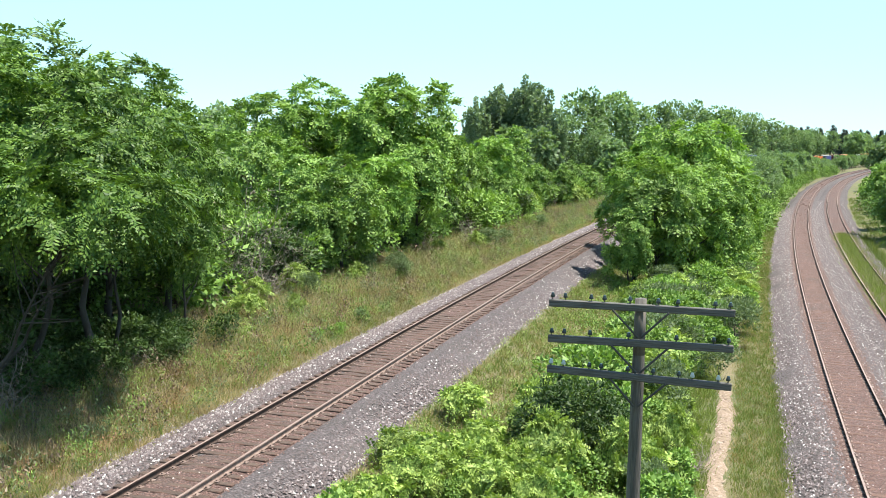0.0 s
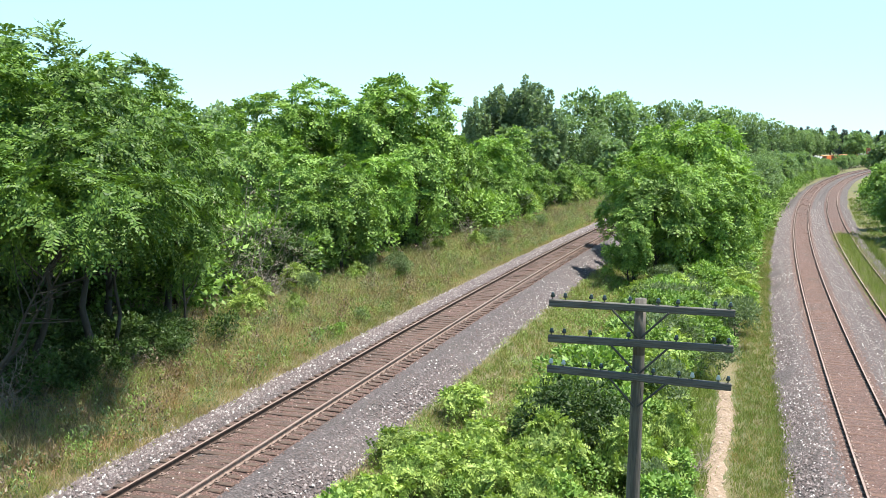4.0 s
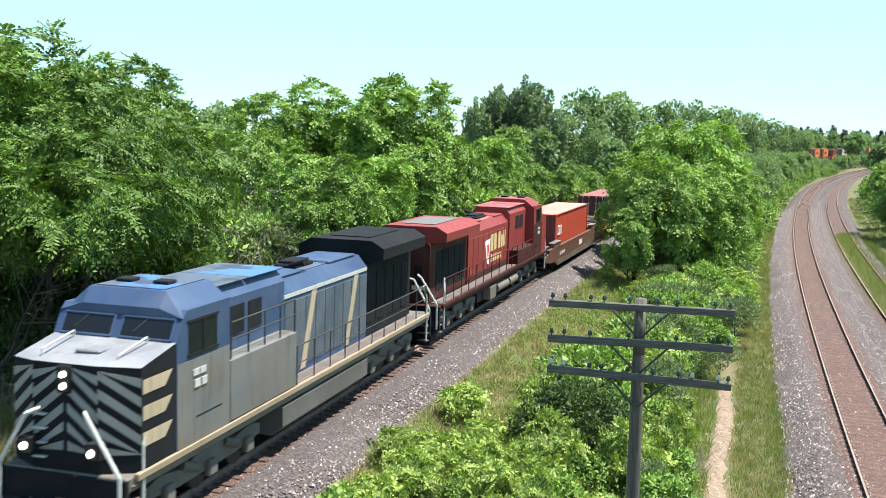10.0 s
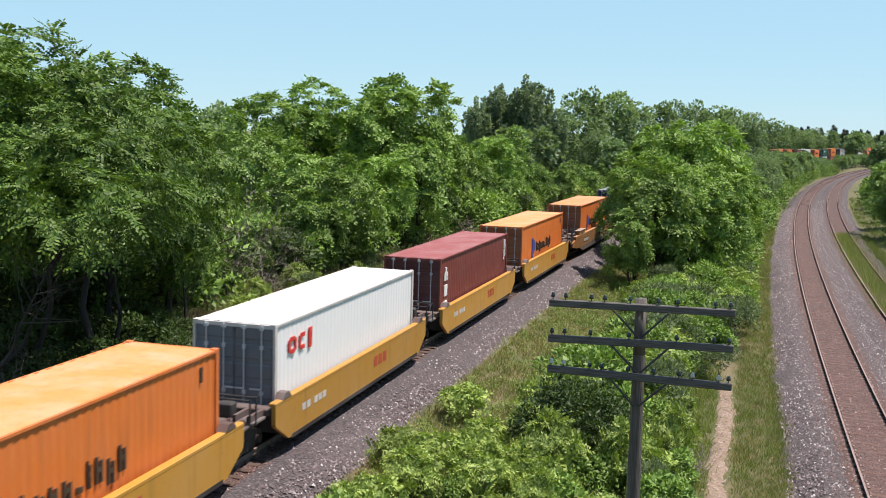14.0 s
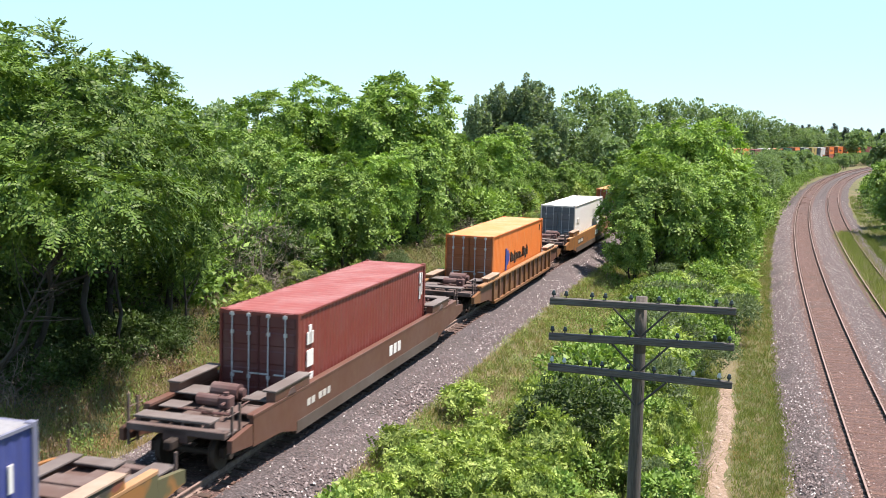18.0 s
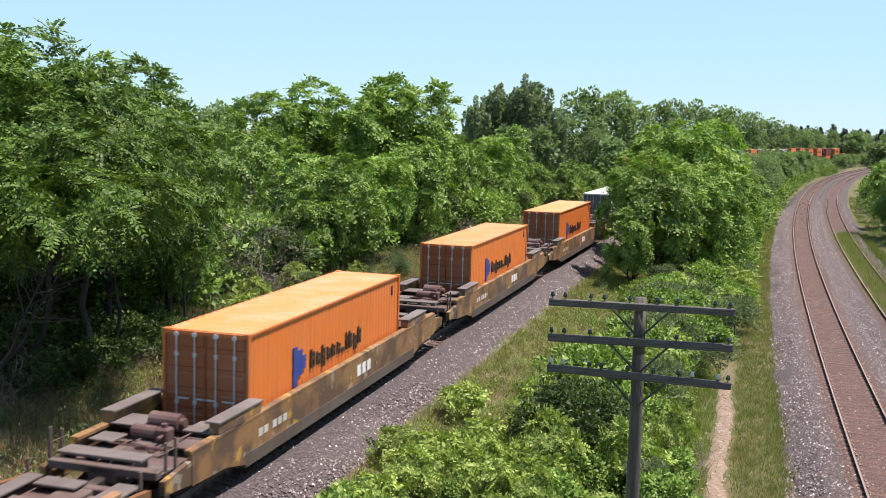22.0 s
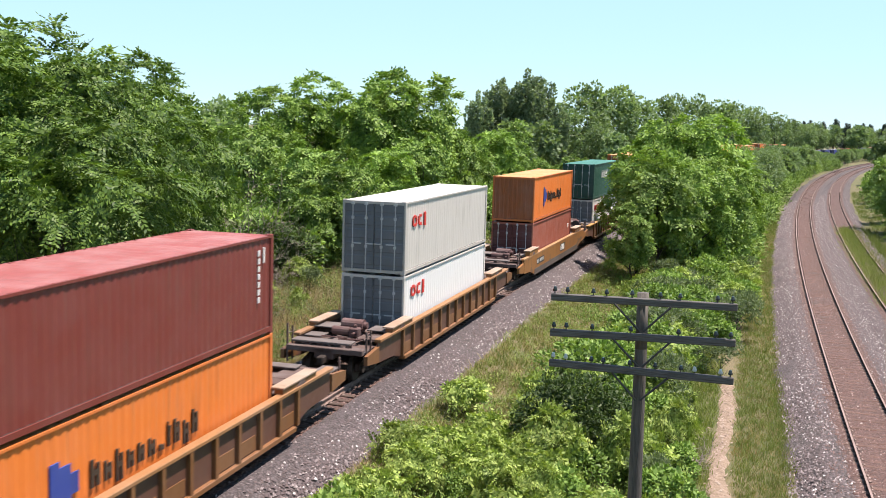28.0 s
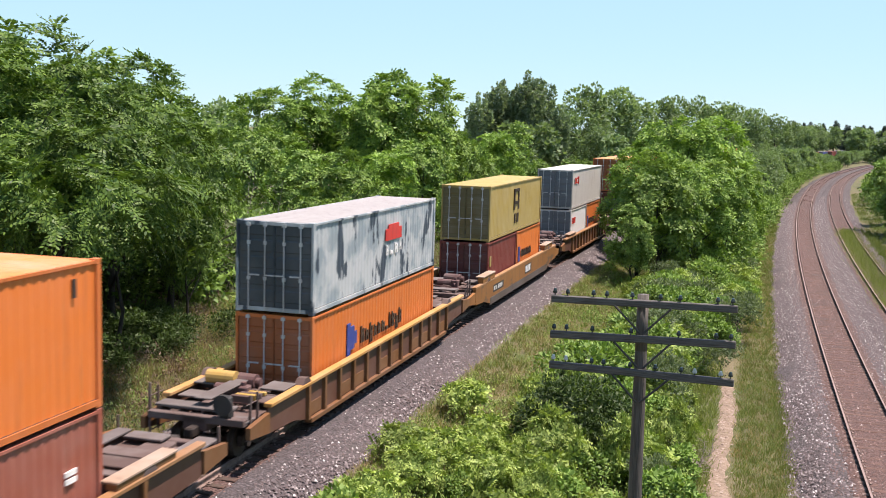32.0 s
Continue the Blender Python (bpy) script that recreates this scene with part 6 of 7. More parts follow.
def plain_end(car, sy, h, e, W):
    """The flat end: two levels of deck plates with slots between them."""
    deck = part("end_platform", Build().cbox(-0.34, 0.34, *sorted((sy * (h - 0.35), sy * e)), 0.66, 1.0, 0.03).cbox(-1.28, 1.28, *sorted((sy * (h - 0.3), sy * (e - 0.3))), 0.84, 0.90, 0.015).cbox(-W + 0.2, W - 0.2, *sorted((sy * (e - 0.25), sy * e)), 0.84, 1.02, 0.02), DECK_RUST, car, "flat worn steel end platform")
    for x0, x1, u0, u1, z, mat in ((-1.34, 1.34, h - 0.35, h - 0.05, 1.16, DECK_RUST), (-1.34, -0.95, h + 0.1, e - 0.1, 1.14, DECK_GREY), (0.80, 1.34, h + 0.1, e - 0.05, 1.14, DECK_GREY), (-0.9, 0.75, h + 0.35, h + 1.0, 1.09, DECK_RUST), (-0.9, 0.75, h + 1.2, h + 1.75, 1.05, DECK_RUST), (-0.9, 0.1, e - 0.55, e - 0.05, 1.1, DECK_GREY)):
        part("tread_plate", Build().cbox(x0, x1, *sorted((sy * u0, sy * u1)), z - 0.06, z, 0.012), mat, deck)
    for x in (-1.33, 1.36):
        part("post", Build().cbox(x - 0.03, x + 0.03, sy * (e - 0.1) - 0.03, sy * (e - 0.1) + 0.03, 0.45, 1.45, 0.008), DECK_RUST, deck)
        for z in (0.5, 0.8):
            part("rung", Build().tube((x, sy * (e - 0.1), z), (x, sy * (e - 0.6), z), 0.016, n=5), DECK_RUST, deck)
    part("cut_lever", Build().tube((-0.2, sy * (e + 0.05), 0.95), (1.35, sy * (e + 0.05), 0.9), 0.02, n=6), DECK_RUST, deck)
    return deck


def well_car(key, paint_mat, pitch, well, ribbed, joined, label, plates=True, far=False, lead=False, winged=True, tank=False):
    """A low car with a well for containers. pitch: its share of the train's length; well: length of its side girders."""
    car = thing("well_car", label, "railway wagon", "well cars of the train")
    h, P = well / 2, pitch / 2
    W = 1.55
    top, low = 1.40, 0.24
    e = P - (0.05 if joined else 0.3)
    g_end = h + (0.15 if joined else 1.75)
    rise = 0.13 if ribbed else 0.25
    chord_mat = paint_mat if joined or key in ("rusty", "brown") else CHORD_YELLOW if tank else CHORD_TAN if ribbed else CHORD_PALE
    for sx in (-1, 1):
        x0, x1 = sorted((sx * (W - 0.12), sx * (W - (0.075 if ribbed else 0.0))))
        g = Build()
        arch = 0.9 if not joined else 0.62
        dip = 0.74 if joined or far else 0.50
        g.prism([(-g_end, dip + 0.08), (-g_end, top - 0.1), (g_end, top - 0.1), (g_end, dip + 0.08), (h + 0.1, dip), (h - 0.1 - arch, low), (-h + 0.1 + arch, low), (-h - 0.1, dip)], "x", x0, x1)
        s = part("side_girder", g, paint_mat if not ribbed else WELL_BROWN, car)
        a, b = sorted((sx * (W - 0.20), sx * (W + (0.035 if ribbed else 0.006))))
        part("top_chord", Build().cbox(a, b, -g_end - 0.02, g_end + 0.02, top - 0.11, top, 0.02), chord_mat, s)
        part("bottom_chord", Build().cbox(a, b, -h + 0.9, h - 0.9, low - 0.07, low + (0.08 if ribbed or joined else 0.30), 0.02), paint_mat if ribbed else RUNNING_GEAR if joined else GIRDER_FOOT, s)
        if ribbed:
            n = 13
            for i in range(n):
                y = -h + 0.75 + (well - 1.5) * i / (n - 1)
                c, d = sorted((sx * (W - 0.08), sx * (W + 0.03)))
                part("rib", Build().box(c, d, y - 0.07, y + 0.07, low + 0.07, top - 0.10), paint_mat, s)
                if i < n - 1 and i % 3 != 1:
                    c, d = sorted((sx * (W - 0.08), sx * (W - 0.055)))
                    y1 = y + (well - 1.5) / (n - 1)
                    part("web_patch", Build().box(c, d, y + 0.16, y1 - 0.16, low + 0.12, 0.74), paint_mat, s)
        elif plates and sx == 1:
            c, d = W - 0.01, W + 0.006
            if key in ("tan", "camo"):
                for u0, u1, z0, z1 in ((-h + 1.5, -h + 3.6, 0.7, 1.05), (0.75, 2.3, 0.68, 1.16)):
                    part("dark_panel", Build().box(c, W + 0.003, u0, u1, z0, z1), DARK_STEEL, s, "dark panel behind the markings")
            for k in range(5):
                part("stencil", Build().box(c, d, -h + 1.6 + 0.32 * k + (0.2 if k > 1 else 0), -h + 1.84 + 0.32 * k + (0.2 if k > 1 else 0), 0.78, 0.98), BOX_PAINTS["cream"], s, "pale stencil bar")
            for k in range(3):
                part("letter", Build().box(c, d, 0.9 + 0.45 * k, 1.22 + 0.45 * k, 0.75, 1.1), BOX_PAINTS["red"] if joined else BOX_PAINTS["mark_white"], s, "letter bar")
        for sy in (-1, 1):
            if far:
                continue
            y = sy * (h - 0.55)
            c, d = sorted((sx * (W - 0.24), sx * (W + 0.02)))
            part("guide_lug", Build().prism([(y - 0.28, top), (y - 0.12, top + 0.16), (y + 0.12, top + 0.16), (y + 0.28, top)], "x", c, d), DECK_RUST, s)
            if winged and not joined:
                c, d = sorted((sx * (W - 0.26), sx * (W + 0.002)))
                y0, y1 = sorted((sy * (h - 1.75), sy * (h + 0.5)))
                wing = part("end_wing", Build().cbox(c, d, y0, y1, top - 0.004, top + rise, 0.01), paint_mat, s, "raised box end of the side girder")
                c, d = sorted((sx * (W - 0.36), sx * (W + 0.03)))
                part("wing_cap", Build().cbox(c, d, y0 - 0.03, y1 + 0.03, top + rise, top + rise + 0.06, 0.012), DECK_GREY if key in ("rusty", "brown") else WING_CAP, wing, "bleached top plate")
            if not joined:
                c, d = sorted((sx * (W - 0.14), sx * (W - 0.01)))
                part("end_sill", Build().prism([(sy * (g_end + 0.02), 0.62), (sy * (g_end + 0.02), 1.16), (sy * e, 1.04), (sy * e, 0.74)], "x", c, d), paint_mat, s)
    part("well_floor", Build().box(-W + 0.1, W - 0.1, -h + 0.8, h - 0.8, 0.30, 0.43), RUNNING_GEAR, car)
    for sy in (-1, 1):
        if not far:
            part("bulkhead", Build().box(-W + 0.14, W - 0.14, sy * (h - 0.5) - 0.05, sy * (h - 0.5) + 0.05, 0.42, 1.05), RUNNING_GEAR, car)
        if far:
            part("end_platform", Build().cbox(-1.3, 1.3, *sorted((sy * (h - 0.35), sy * e)), 0.8, 1.08, 0.03), DECK_RUST, car)
            bogie(car, sy * (P - 2.05))
        elif not joined:
            if sy == -1 or key == "brown":
                brake_end(car, sy, h, e, W, tank)
            else:
                plain_end(car, sy, h, e, W)
            part("coupler", Build().cbox(-0.12, 0.12, sy * (P - 0.4) - 0.45, sy * (P - 0.4) + 0.45, 0.72, 0.98, 0.04), RUNNING_GEAR, car)
            bogie(car, sy * (P - 2.05))
        else:
            if lead and sy == -1:
                brake_end(car, sy, h, 10.1, W, False)
                for sx in (-1, 1):
                    part("end_sill", Build().box(*sorted((sx * (W - 0.14), sx * (W - 0.01))), -9.9, -h - 0.17, 0.86, 1.14), paint_mat, car)
                part("coupler", Build().cbox(-0.12, 0.12, -10.8, -10.0, 0.72, 0.98, 0.04), RUNNING_GEAR, car)
                bogie(car, -8.7)
                continue
            y0, y1 = sorted((sy * (h - 0.35), sy * e))
            deck = part("end_platform", Build().cbox(-0.6, 0.6, y0, y1, 0.62, 1.02, 0.03), DECK_RUST, car, "worn steel end platform")
            part("cross_beam", Build().cbox(-W + 0.2, W - 0.2, sy * (h - 0.1) - 0.2, sy * (h - 0.1) + 0.2, 1.02, 1.2, 0.03), DECK_RUST, deck)
            for x0, x1 in ((-1.3, -0.66), (0.66, 1.3)):
                part("tread_plate", Build().cbox(x0, x1, *sorted((sy * (h + 0.2), sy * (e - 0.12))), 0.98, 1.05, 0.012), DECK_GREY, deck)
            part("hand_rail", Build().tube((-W + 0.2, sy * (e - 0.2), 1.0), (-W + 0.2, sy * (e - 0.2), 1.75), 0.025, n=6).tube((W - 0.2, sy * (e - 0.2), 1.0), (W - 0.2, sy * (e - 0.2), 1.75), 0.025, n=6).tube((-W + 0.2, sy * (e - 0.2), 1.72), (W - 0.2, sy * (e - 0.2), 1.72), 0.025, n=6), DARK_STEEL, deck)
            part("brake_valve", Build().cbox(0.1, 0.5, *sorted((sy * (h + 0.25), sy * (h + 0.6))), 1.02, 1.4, 0.04), DARK_STEEL, deck)
            part("brake_cylinder", Build().tube((-0.9, sy * (h + 0.45), 1.24), (-0.25, sy * (h + 0.45), 1.24), 0.17, n=12), PIPE_RUST, deck)
            for x in (-1.1, 0.75, 1.15):
                part("bracket", Build().cbox(x - 0.05, x + 0.05, *sorted((sy * (h + 0.15), sy * (e - 0.15))), 1.05, 1.22, 0.01), DECK_RUST, deck)
            part("hose", Build().tube((-0.3, sy * (h + 0.2), 1.15), (-0.35, sy * (e + 0.05), 1.25), 0.035, n=6), DARK_STEEL, deck)
            if sy == 1:
                bogie(car, P)
    CARS[key] = [car, False, pitch]
    return car


well_car("yellow", WELL_YELLOW, 15.5, 13.2, False, True, "yellow articulated well car unit with smooth sides")
well_car("yellow_lead", WELL_YELLOW, 15.5, 13.2, False, True, "yellow leading well car unit with smooth sides", lead=True)
well_car("far_tan", WELL_TAN, 22.0, 15.6, False, False, "yellow-tan well car far back in the train", False, True, winged=False)
well_car("tan", WELL_TAN, 22.0, 15.6, False, False, "yellow-tan single well car with smooth sides")
well_car("camo", WELL_CAMO, 22.0, 15.6, False, False, "single well car with worn multicoloured patches of paint")
well_car("ochre", WELL_OCHRE, 22.0, 15.6, True, False, "dirty ochre well car with ribbed sides")
well_car("ochre_tank", WELL_OCHRE, 22.0, 15.6, True, False, "dirty ochre well car with ribbed sides and yellow air tank", winged=False, tank=True)
well_car("rusty", WELL_RUSTY, 22.0, 15.6, False, False, "rust-eaten dark well car with patches of yellow paint")
well_car("brown", WELL_BROWN, 22.0, 15.6, False, False, "dark brown well car with smooth sides")


def place_car(key, meets):
    proto = CARS[key]
    if proto[1]:
        car = copy_thing(proto[0], Matrix())
    else:
        car, proto[1] = proto[0], True
    on_train(car, meets, proto[2] * 0.36, 0.0)
    return car


FLOOR = 0.445
# when the front of each load passes y = 45 m; car; bottom load; top load
CONSIST = [
    (11.03, "brown", "red", None), (11.945, "yellow_lead", "maroon", None), (12.61, "yellow", "orange", None), (13.26, "yellow", "white", None),
    (13.93, "yellow", "maroon", None), (14.60, "yellow", "orange", None), (15.41, "tan", "orange", None), (16.33, "camo", "blue", None),
    (17.325, "brown", "maroon", None), (18.31, "ochre", "orange", None), (19.29, "tan", "white_plain", None), (20.28, "ochre", "orange", None),
    (21.20, "rusty", "orange", None), (22.14, "rusty", "orange", None), (23.06, "rusty", "orange", None), (24.00, "rusty", "white_plain", None),
    (24.87, "tan", ("white_short", "maroon_short"), "orange"), (25.78, "ochre", ("orange_short", "maroon_short"), "orange"), (26.75, "ochre", "orange_low", "maroon_top"),
    (27.72, "ochre", "white_low", "cream_top"), (28.68, "tan", "brown_low", "orange_ribbed"), (29.56, "ochre_tank", "white_low", "green_top"),
    (30.435, "ochre", "brown_low", "orange"), (31.37, "ochre_tank", "orange_low", "peeling_top"), (32.25, "tan", ("maroon_short", "orange_short"), "yellow_top"),
    (33.18, "ochre", ("white_short", "orange_short"), "cream_top"), (34.10, "far_tan", "brown_low", "orange"), (35.02, "far_tan", "maroon_low", "orange"),
    (35.94, "far_tan", "orange_low", "orange_ribbed"), (36.86, "far_tan", "brown_low", "orange"), (37.78, "far_tan", "orange_low", "maroon_top"), (38.70, "far_tan", "maroon_low", "orange_ribbed"),
    (39.62, "far_tan", "orange", None), (40.54, "far_tan", "maroon", None), (41.46, "far_tan", "maroon", None), (42.38, "far_tan", "blue", None), (43.30, "far_tan", "blue", None),
    (44.22, "far_tan", "blue", None), (45.14, "far_tan", "maroon", None), (46.06, "far_tan", "orange", None), (46.98, "far_tan", "blue", None), (47.90, "far_tan", "maroon", None), (48.82, "far_tan", "blue", None),
]
for meets, car, low, high in CONSIST:
    mid = meets + 6.095 / 23.7
    place_car(car, mid)
    if isinstance(low, tuple):
        place_box(low[0], mid - 3.066 / 23.7, FLOOR)
        place_box(low[1], mid + 3.066 / 23.7, FLOOR)
        deep = ST
    else:
        place_box(low, mid, FLOOR)
        deep = BOXES[low][2]
    if high:
        place_box(high, mid, FLOOR + deep + 0.022)

# ---- locomotives ----
LOCO_BLUE = paint("locomotive_blue", (0.030, 0.063, 0.145), 0.12, 0.3, 0.5, (0.07, 0.075, 0.08))
w = Mat("worn_blue_roof", (0.075, 0.10, 0.145), 0.6)
w.mix((0.06, 0.17, 0.42), w.ramp(w.noise(0.7, 5, w.stretched(1.2, 0.5, 1)), 0.5, 0.58), 0.9)
w.mix((0.03, 0.035, 0.045), w.ramp(w.noise(0.9, 6), 0.55, 0.62), 0.8)
w.mix((0.16, 0.15, 0.14), w.ramp(w.noise(4.0, 5), 0.6, 0.7), 0.5)
ROOF_BLUE = w.done()
w = Mat("bleached_red_roof", (0.30, 0.055, 0.055), 0.6)
w.mix((0.42, 0.16, 0.15), w.ramp(w.noise(0.8, 5), 0.45, 0.6), 0.8)
w.mix((0.06, 0.025, 0.025), w.ramp(w.noise(0.9, 6), 0.55, 0.64), 0.8)
ROOF_RED = w.done()
w = Mat("grimy_locomotive_grey", (0.17, 0.165, 0.16), 0.55)
w.mix((0.15, 0.105, 0.07), w.ramp(w.noise(0.8, 5, w.stretched(1, 0.6, 1.4)), 0.45, 0.65), 0.5)
w.mix((0.10, 0.12, 0.15), w.ramp(w.noise(0.5, 4), 0.5, 0.62), 0.5)
w.mix((0.05, 0.045, 0.04), w.ramp(w.noise(1.2, 5, w.stretched(4, 4, 0.4)), 0.55, 0.72), 0.6)
up = w.n.new("ShaderNodeSeparateXYZ")      # brown track dust thrown up from below
w.l.new(w.coords, up.inputs[0])
spray = w.n.new("ShaderNodeMath")
spray.operation = 'MULTIPLY_ADD'
spray.inputs[1].default_value = 1.6
w.l.new(w.noise(1.5, 4), spray.inputs[0])
w.l.new(up.outputs["Z"], spray.inputs[2])
w.mix((0.20, 0.135, 0.085), w.ramp(spray.outputs[0], 3.2, 1.9), 0.45)
LOCO_GREY = w.done()
HOOD_GREY = paint("faded_grey_blue_hood", (0.068, 0.088, 0.118), 0.25, 0.3, 0.5, (0.08, 0.07, 0.06))
NOSE_PALE = paint("pale_worn_nose_paint", (0.19, 0.195, 0.225), 0.5, 0.4, 0.5)
LOCO_BLACK = paint("locomotive_black", (0.012, 0.013, 0.016), 0.03, 0.2, 0.8, (0.015, 0.015, 0.015))
TANK_GREY = paint("sooty_tank_grey", (0.10, 0.092, 0.084), 0.2, 0.4, 0.7)
LOCO_PALE = paint("locomotive_pale_stripe", (0.46, 0.36, 0.25), 0.2, 0.3, 0.5)
SILL_CREAM = paint("grimy_cream_sill", (0.30, 0.225, 0.15), 0.15, 0.5, 0.6)
LOCO_SILVER = paint("locomotive_silver_stripe", (0.25, 0.255, 0.26), 0.2, 0.2, 0.45)
BOGIE_DUST = paint("dusty_bogie_steel", (0.125, 0.108, 0.092), 0.3, 0.3, 0.85)
LOCO_RED = paint("locomotive_red", (0.25, 0.020, 0.016), 0.06, 0.35, 0.5, (0.09, 0.03, 0.025))
LOCO_DARK_RED = paint("grimy_locomotive_red", (0.06, 0.013, 0.012), 0.08, 0.4, 0.6)
LETTER_CREAM = paint("cream_yellow_lettering", (0.66, 0.50, 0.22), 0.2, 0.1, 0.5)
LOCO_RAIL = paint("white_hand_rail", (0.55, 0.55, 0.53), 0.1, 0.2, 0.5)
g = Mat("cab_glass", (0.012, 0.015, 0.02), 0.08)
g.p.inputs["Specular IOR Level"].default_value = 0.25
CAB_GLASS = g.done()
for m in (LOCO_BLACK, LOCO_DARK_RED, RUNNING_GEAR, WHEEL_STEEL):
    m.node_tree.nodes["Principled BSDF"].inputs["Specular IOR Level"].default_value = 0.15
g = Mat("lit_lamp", (0.9, 0.9, 0.9), 0.3)
g.p.inputs["Emission Color"].default_value = (1.0, 0.78, 0.64, 1)
g.p.inputs["Emission Strength"].default_value = 7.0
LAMP_LIT = g.done()
g = Mat("roof_grille", (0.16, 0.155, 0.15), 0.8)
g.vary(g.noise(3.0, 3, g.stretched(0.3, 14, 1)), 0.4, 1.3)
ROOF_GRILLE = g.done()


def loft(sections, caps=True):
    """Closed rings of (x, z) at growing y."""
    b = Build()
    rows = [[(x, y, z) for x, z in ring] + [(ring[0][0], y, ring[0][1])] for y, ring in sections]
    b.sheet(rows)
    n = len(sections[0][1])
    if caps:
        for y, ring in (sections[0], sections[-1]):
            b.add([(x, y, z) for x, z in ring], [tuple(range(n))])
    return b


def hood_ring(w, z0, z1, cham=0.3):
    return [(-w, z0), (w, z0), (w, z1 - cham), (w - cham * 0.9, z1), (-w + cham * 0.9, z1), (-w, z1 - cham)]


def locomotive(label, flip, upper, lower, sill, tank, striped, rails, taller):
    """A six-axle diesel with its cab towards -y; flip turns it round."""
    lo = thing("locomotive", label, "locomotive", "locomotives of the train")
    k = -1 if flip else 1

    def reach(y):
        if striped or y < 0:
            return y
        return y + 1.25 * min(1.0, y / 4.4)

    def lp(name, b, mat, parent=None, lab="", smooth=False):
        b.v = [(k * x, k * reach(y), z if z < 1.6 else 1.6 + (z - 1.6) * taller) for x, y, z in b.v]
        return part(name, b, mat, parent or lo, lab, smooth)

    # frame, walkway, tank, pilots
    frame_ = lp("underframe", Build().cbox(-1.45, 1.45, -10.6, 10.6, 1.18, 1.52, 0.04), sill, lab="long steel underframe with walkway edge")
    for sx in (-1, 1):
        a, b = sorted((sx * 1.44, sx * 1.56))
        lp("walkway_edge", Build().cbox(a, b, -10.3, 10.3, 1.40, 1.56, 0.02), SILL_CREAM if striped else sill, frame_, "pale edge of the walkway" if striped else "")
        lp("walkway", Build().box(min(sx * 0.98, sx * 1.44), max(sx * 0.98, sx * 1.44), -6.4, 10.2, 1.52, 1.57), DECK_GREY, frame_)
    if striped:
        lp("fuel_tank", Build().prism([(-1.5, 1.15), (1.5, 1.15), (1.5, 0.62), (1.2, 0.36), (-1.2, 0.36), (-1.5, 0.62)], "y", -3.2, 3.4), tank, lab="long grey fuel tank")
    else:
        lp("fuel_tank", Build().prism([(-1.1, 1.15), (1.1, 1.15), (1.1, 0.5), (0.9, 0.36), (-0.9, 0.36), (-1.1, 0.5)], "y", -3.2, 3.4), RUNNING_GEAR, lab="grimy fuel tank")
        for sx in (-1, 1):
            for y0, y1 in ((-2.6, -0.8), (-0.5, 1.4)):
                lp("air_reservoir", Build().tube((sx * 1.32, y0, 0.86), (sx * 1.32, y1, 0.86), 0.23, n=14), tank, lab="grey air reservoir", smooth=False)
            lp("equipment_box", Build().cbox(sx * 1.3 - 0.2, sx * 1.3 + 0.2, 1.7, 2.6, 0.5, 1.15, 0.03), tank)
    for sy in (-1, 1):
        pilot = lp("pilot_plate", Build().box(-1.5, 1.5, sy * 10.62 - 0.06, sy * 10.62 + 0.06, 0.55, 1.5), LOCO_BLACK)
        lp("snow_plow", Build().add([(-1.5, sy * 10.68, 0.95), (1.5, sy * 10.68, 0.95), (1.42, sy * 10.85, 0.14), (-1.42, sy * 10.85, 0.14), (0, sy * 10.95, 0.95), (0, sy * 11.12, 0.14)], [(0, 4, 5, 3), (4, 1, 2, 5)]).box(-1.3, 1.3, sy * 10.75 - 0.05, sy * 10.75 + 0.05, 0.15, 0.6), LOCO_BLACK, pilot, "dark steel plow plate")
        lp("coupler", Build().cbox(-0.13, 0.13, min(sy * 10.6, sy * 11.15), max(sy * 10.6, sy * 11.15), 0.74, 1.02, 0.04).cbox(-0.24, 0.2, min(sy * 10.95, sy * 11.22), max(sy * 10.95, sy * 11.22), 0.70, 1.06, 0.05), RUNNING_GEAR, pilot)
        for x in (-0.7, -0.45, 0.5, 0.72):
            lp("air_hose", Build().tube((x, sy * 10.68, 0.95), (x, sy * 10.9, 0.75), 0.03, n=6).tube((x, sy * 10.9, 0.75), (x * 0.8, sy * 10.95, 0.45), 0.03, n=6), DARK_STEEL, pilot)
        for sx in (-1, 1):
            for i in range(4):
                lp("step", Build().cbox(sx * 1.28 - 0.22, sx * 1.28 + 0.22, sy * (10.35 - 0.02 * i) - 0.13, sy * (10.35 - 0.02 * i) + 0.13, 0.4 + 0.3 * i, 0.44 + 0.3 * i, 0.01), DECK_RUST, pilot)
            lp("grab_rail", Build().tube((sx * 1.4, sy * 10.75, 0.6), (sx * 1.4, sy * 10.75, 1.6), 0.042, n=6).tube((sx * 1.4, sy * 10.75, 1.6), (sx * 0.72, sy * 10.78, 2.62), 0.042, n=6).tube((sx * 0.72, sy * 10.78, 2.62), (sx * 0.52, sy * 10.6, 2.7), 0.042, n=6), LOCO_RAIL, pilot, "white bent hand rail")
            lp("grab_rail", Build().tube((sx * 1.5, sy * 10.05, 0.5), (sx * 1.5, sy * 10.05, 2.05), 0.04, n=6).tube((sx * 1.5, sy * 10.05, 2.05), (sx * 1.42, sy * 9.85, 2.55), 0.04, n=6), LOCO_RAIL, pilot, "white bent hand rail")
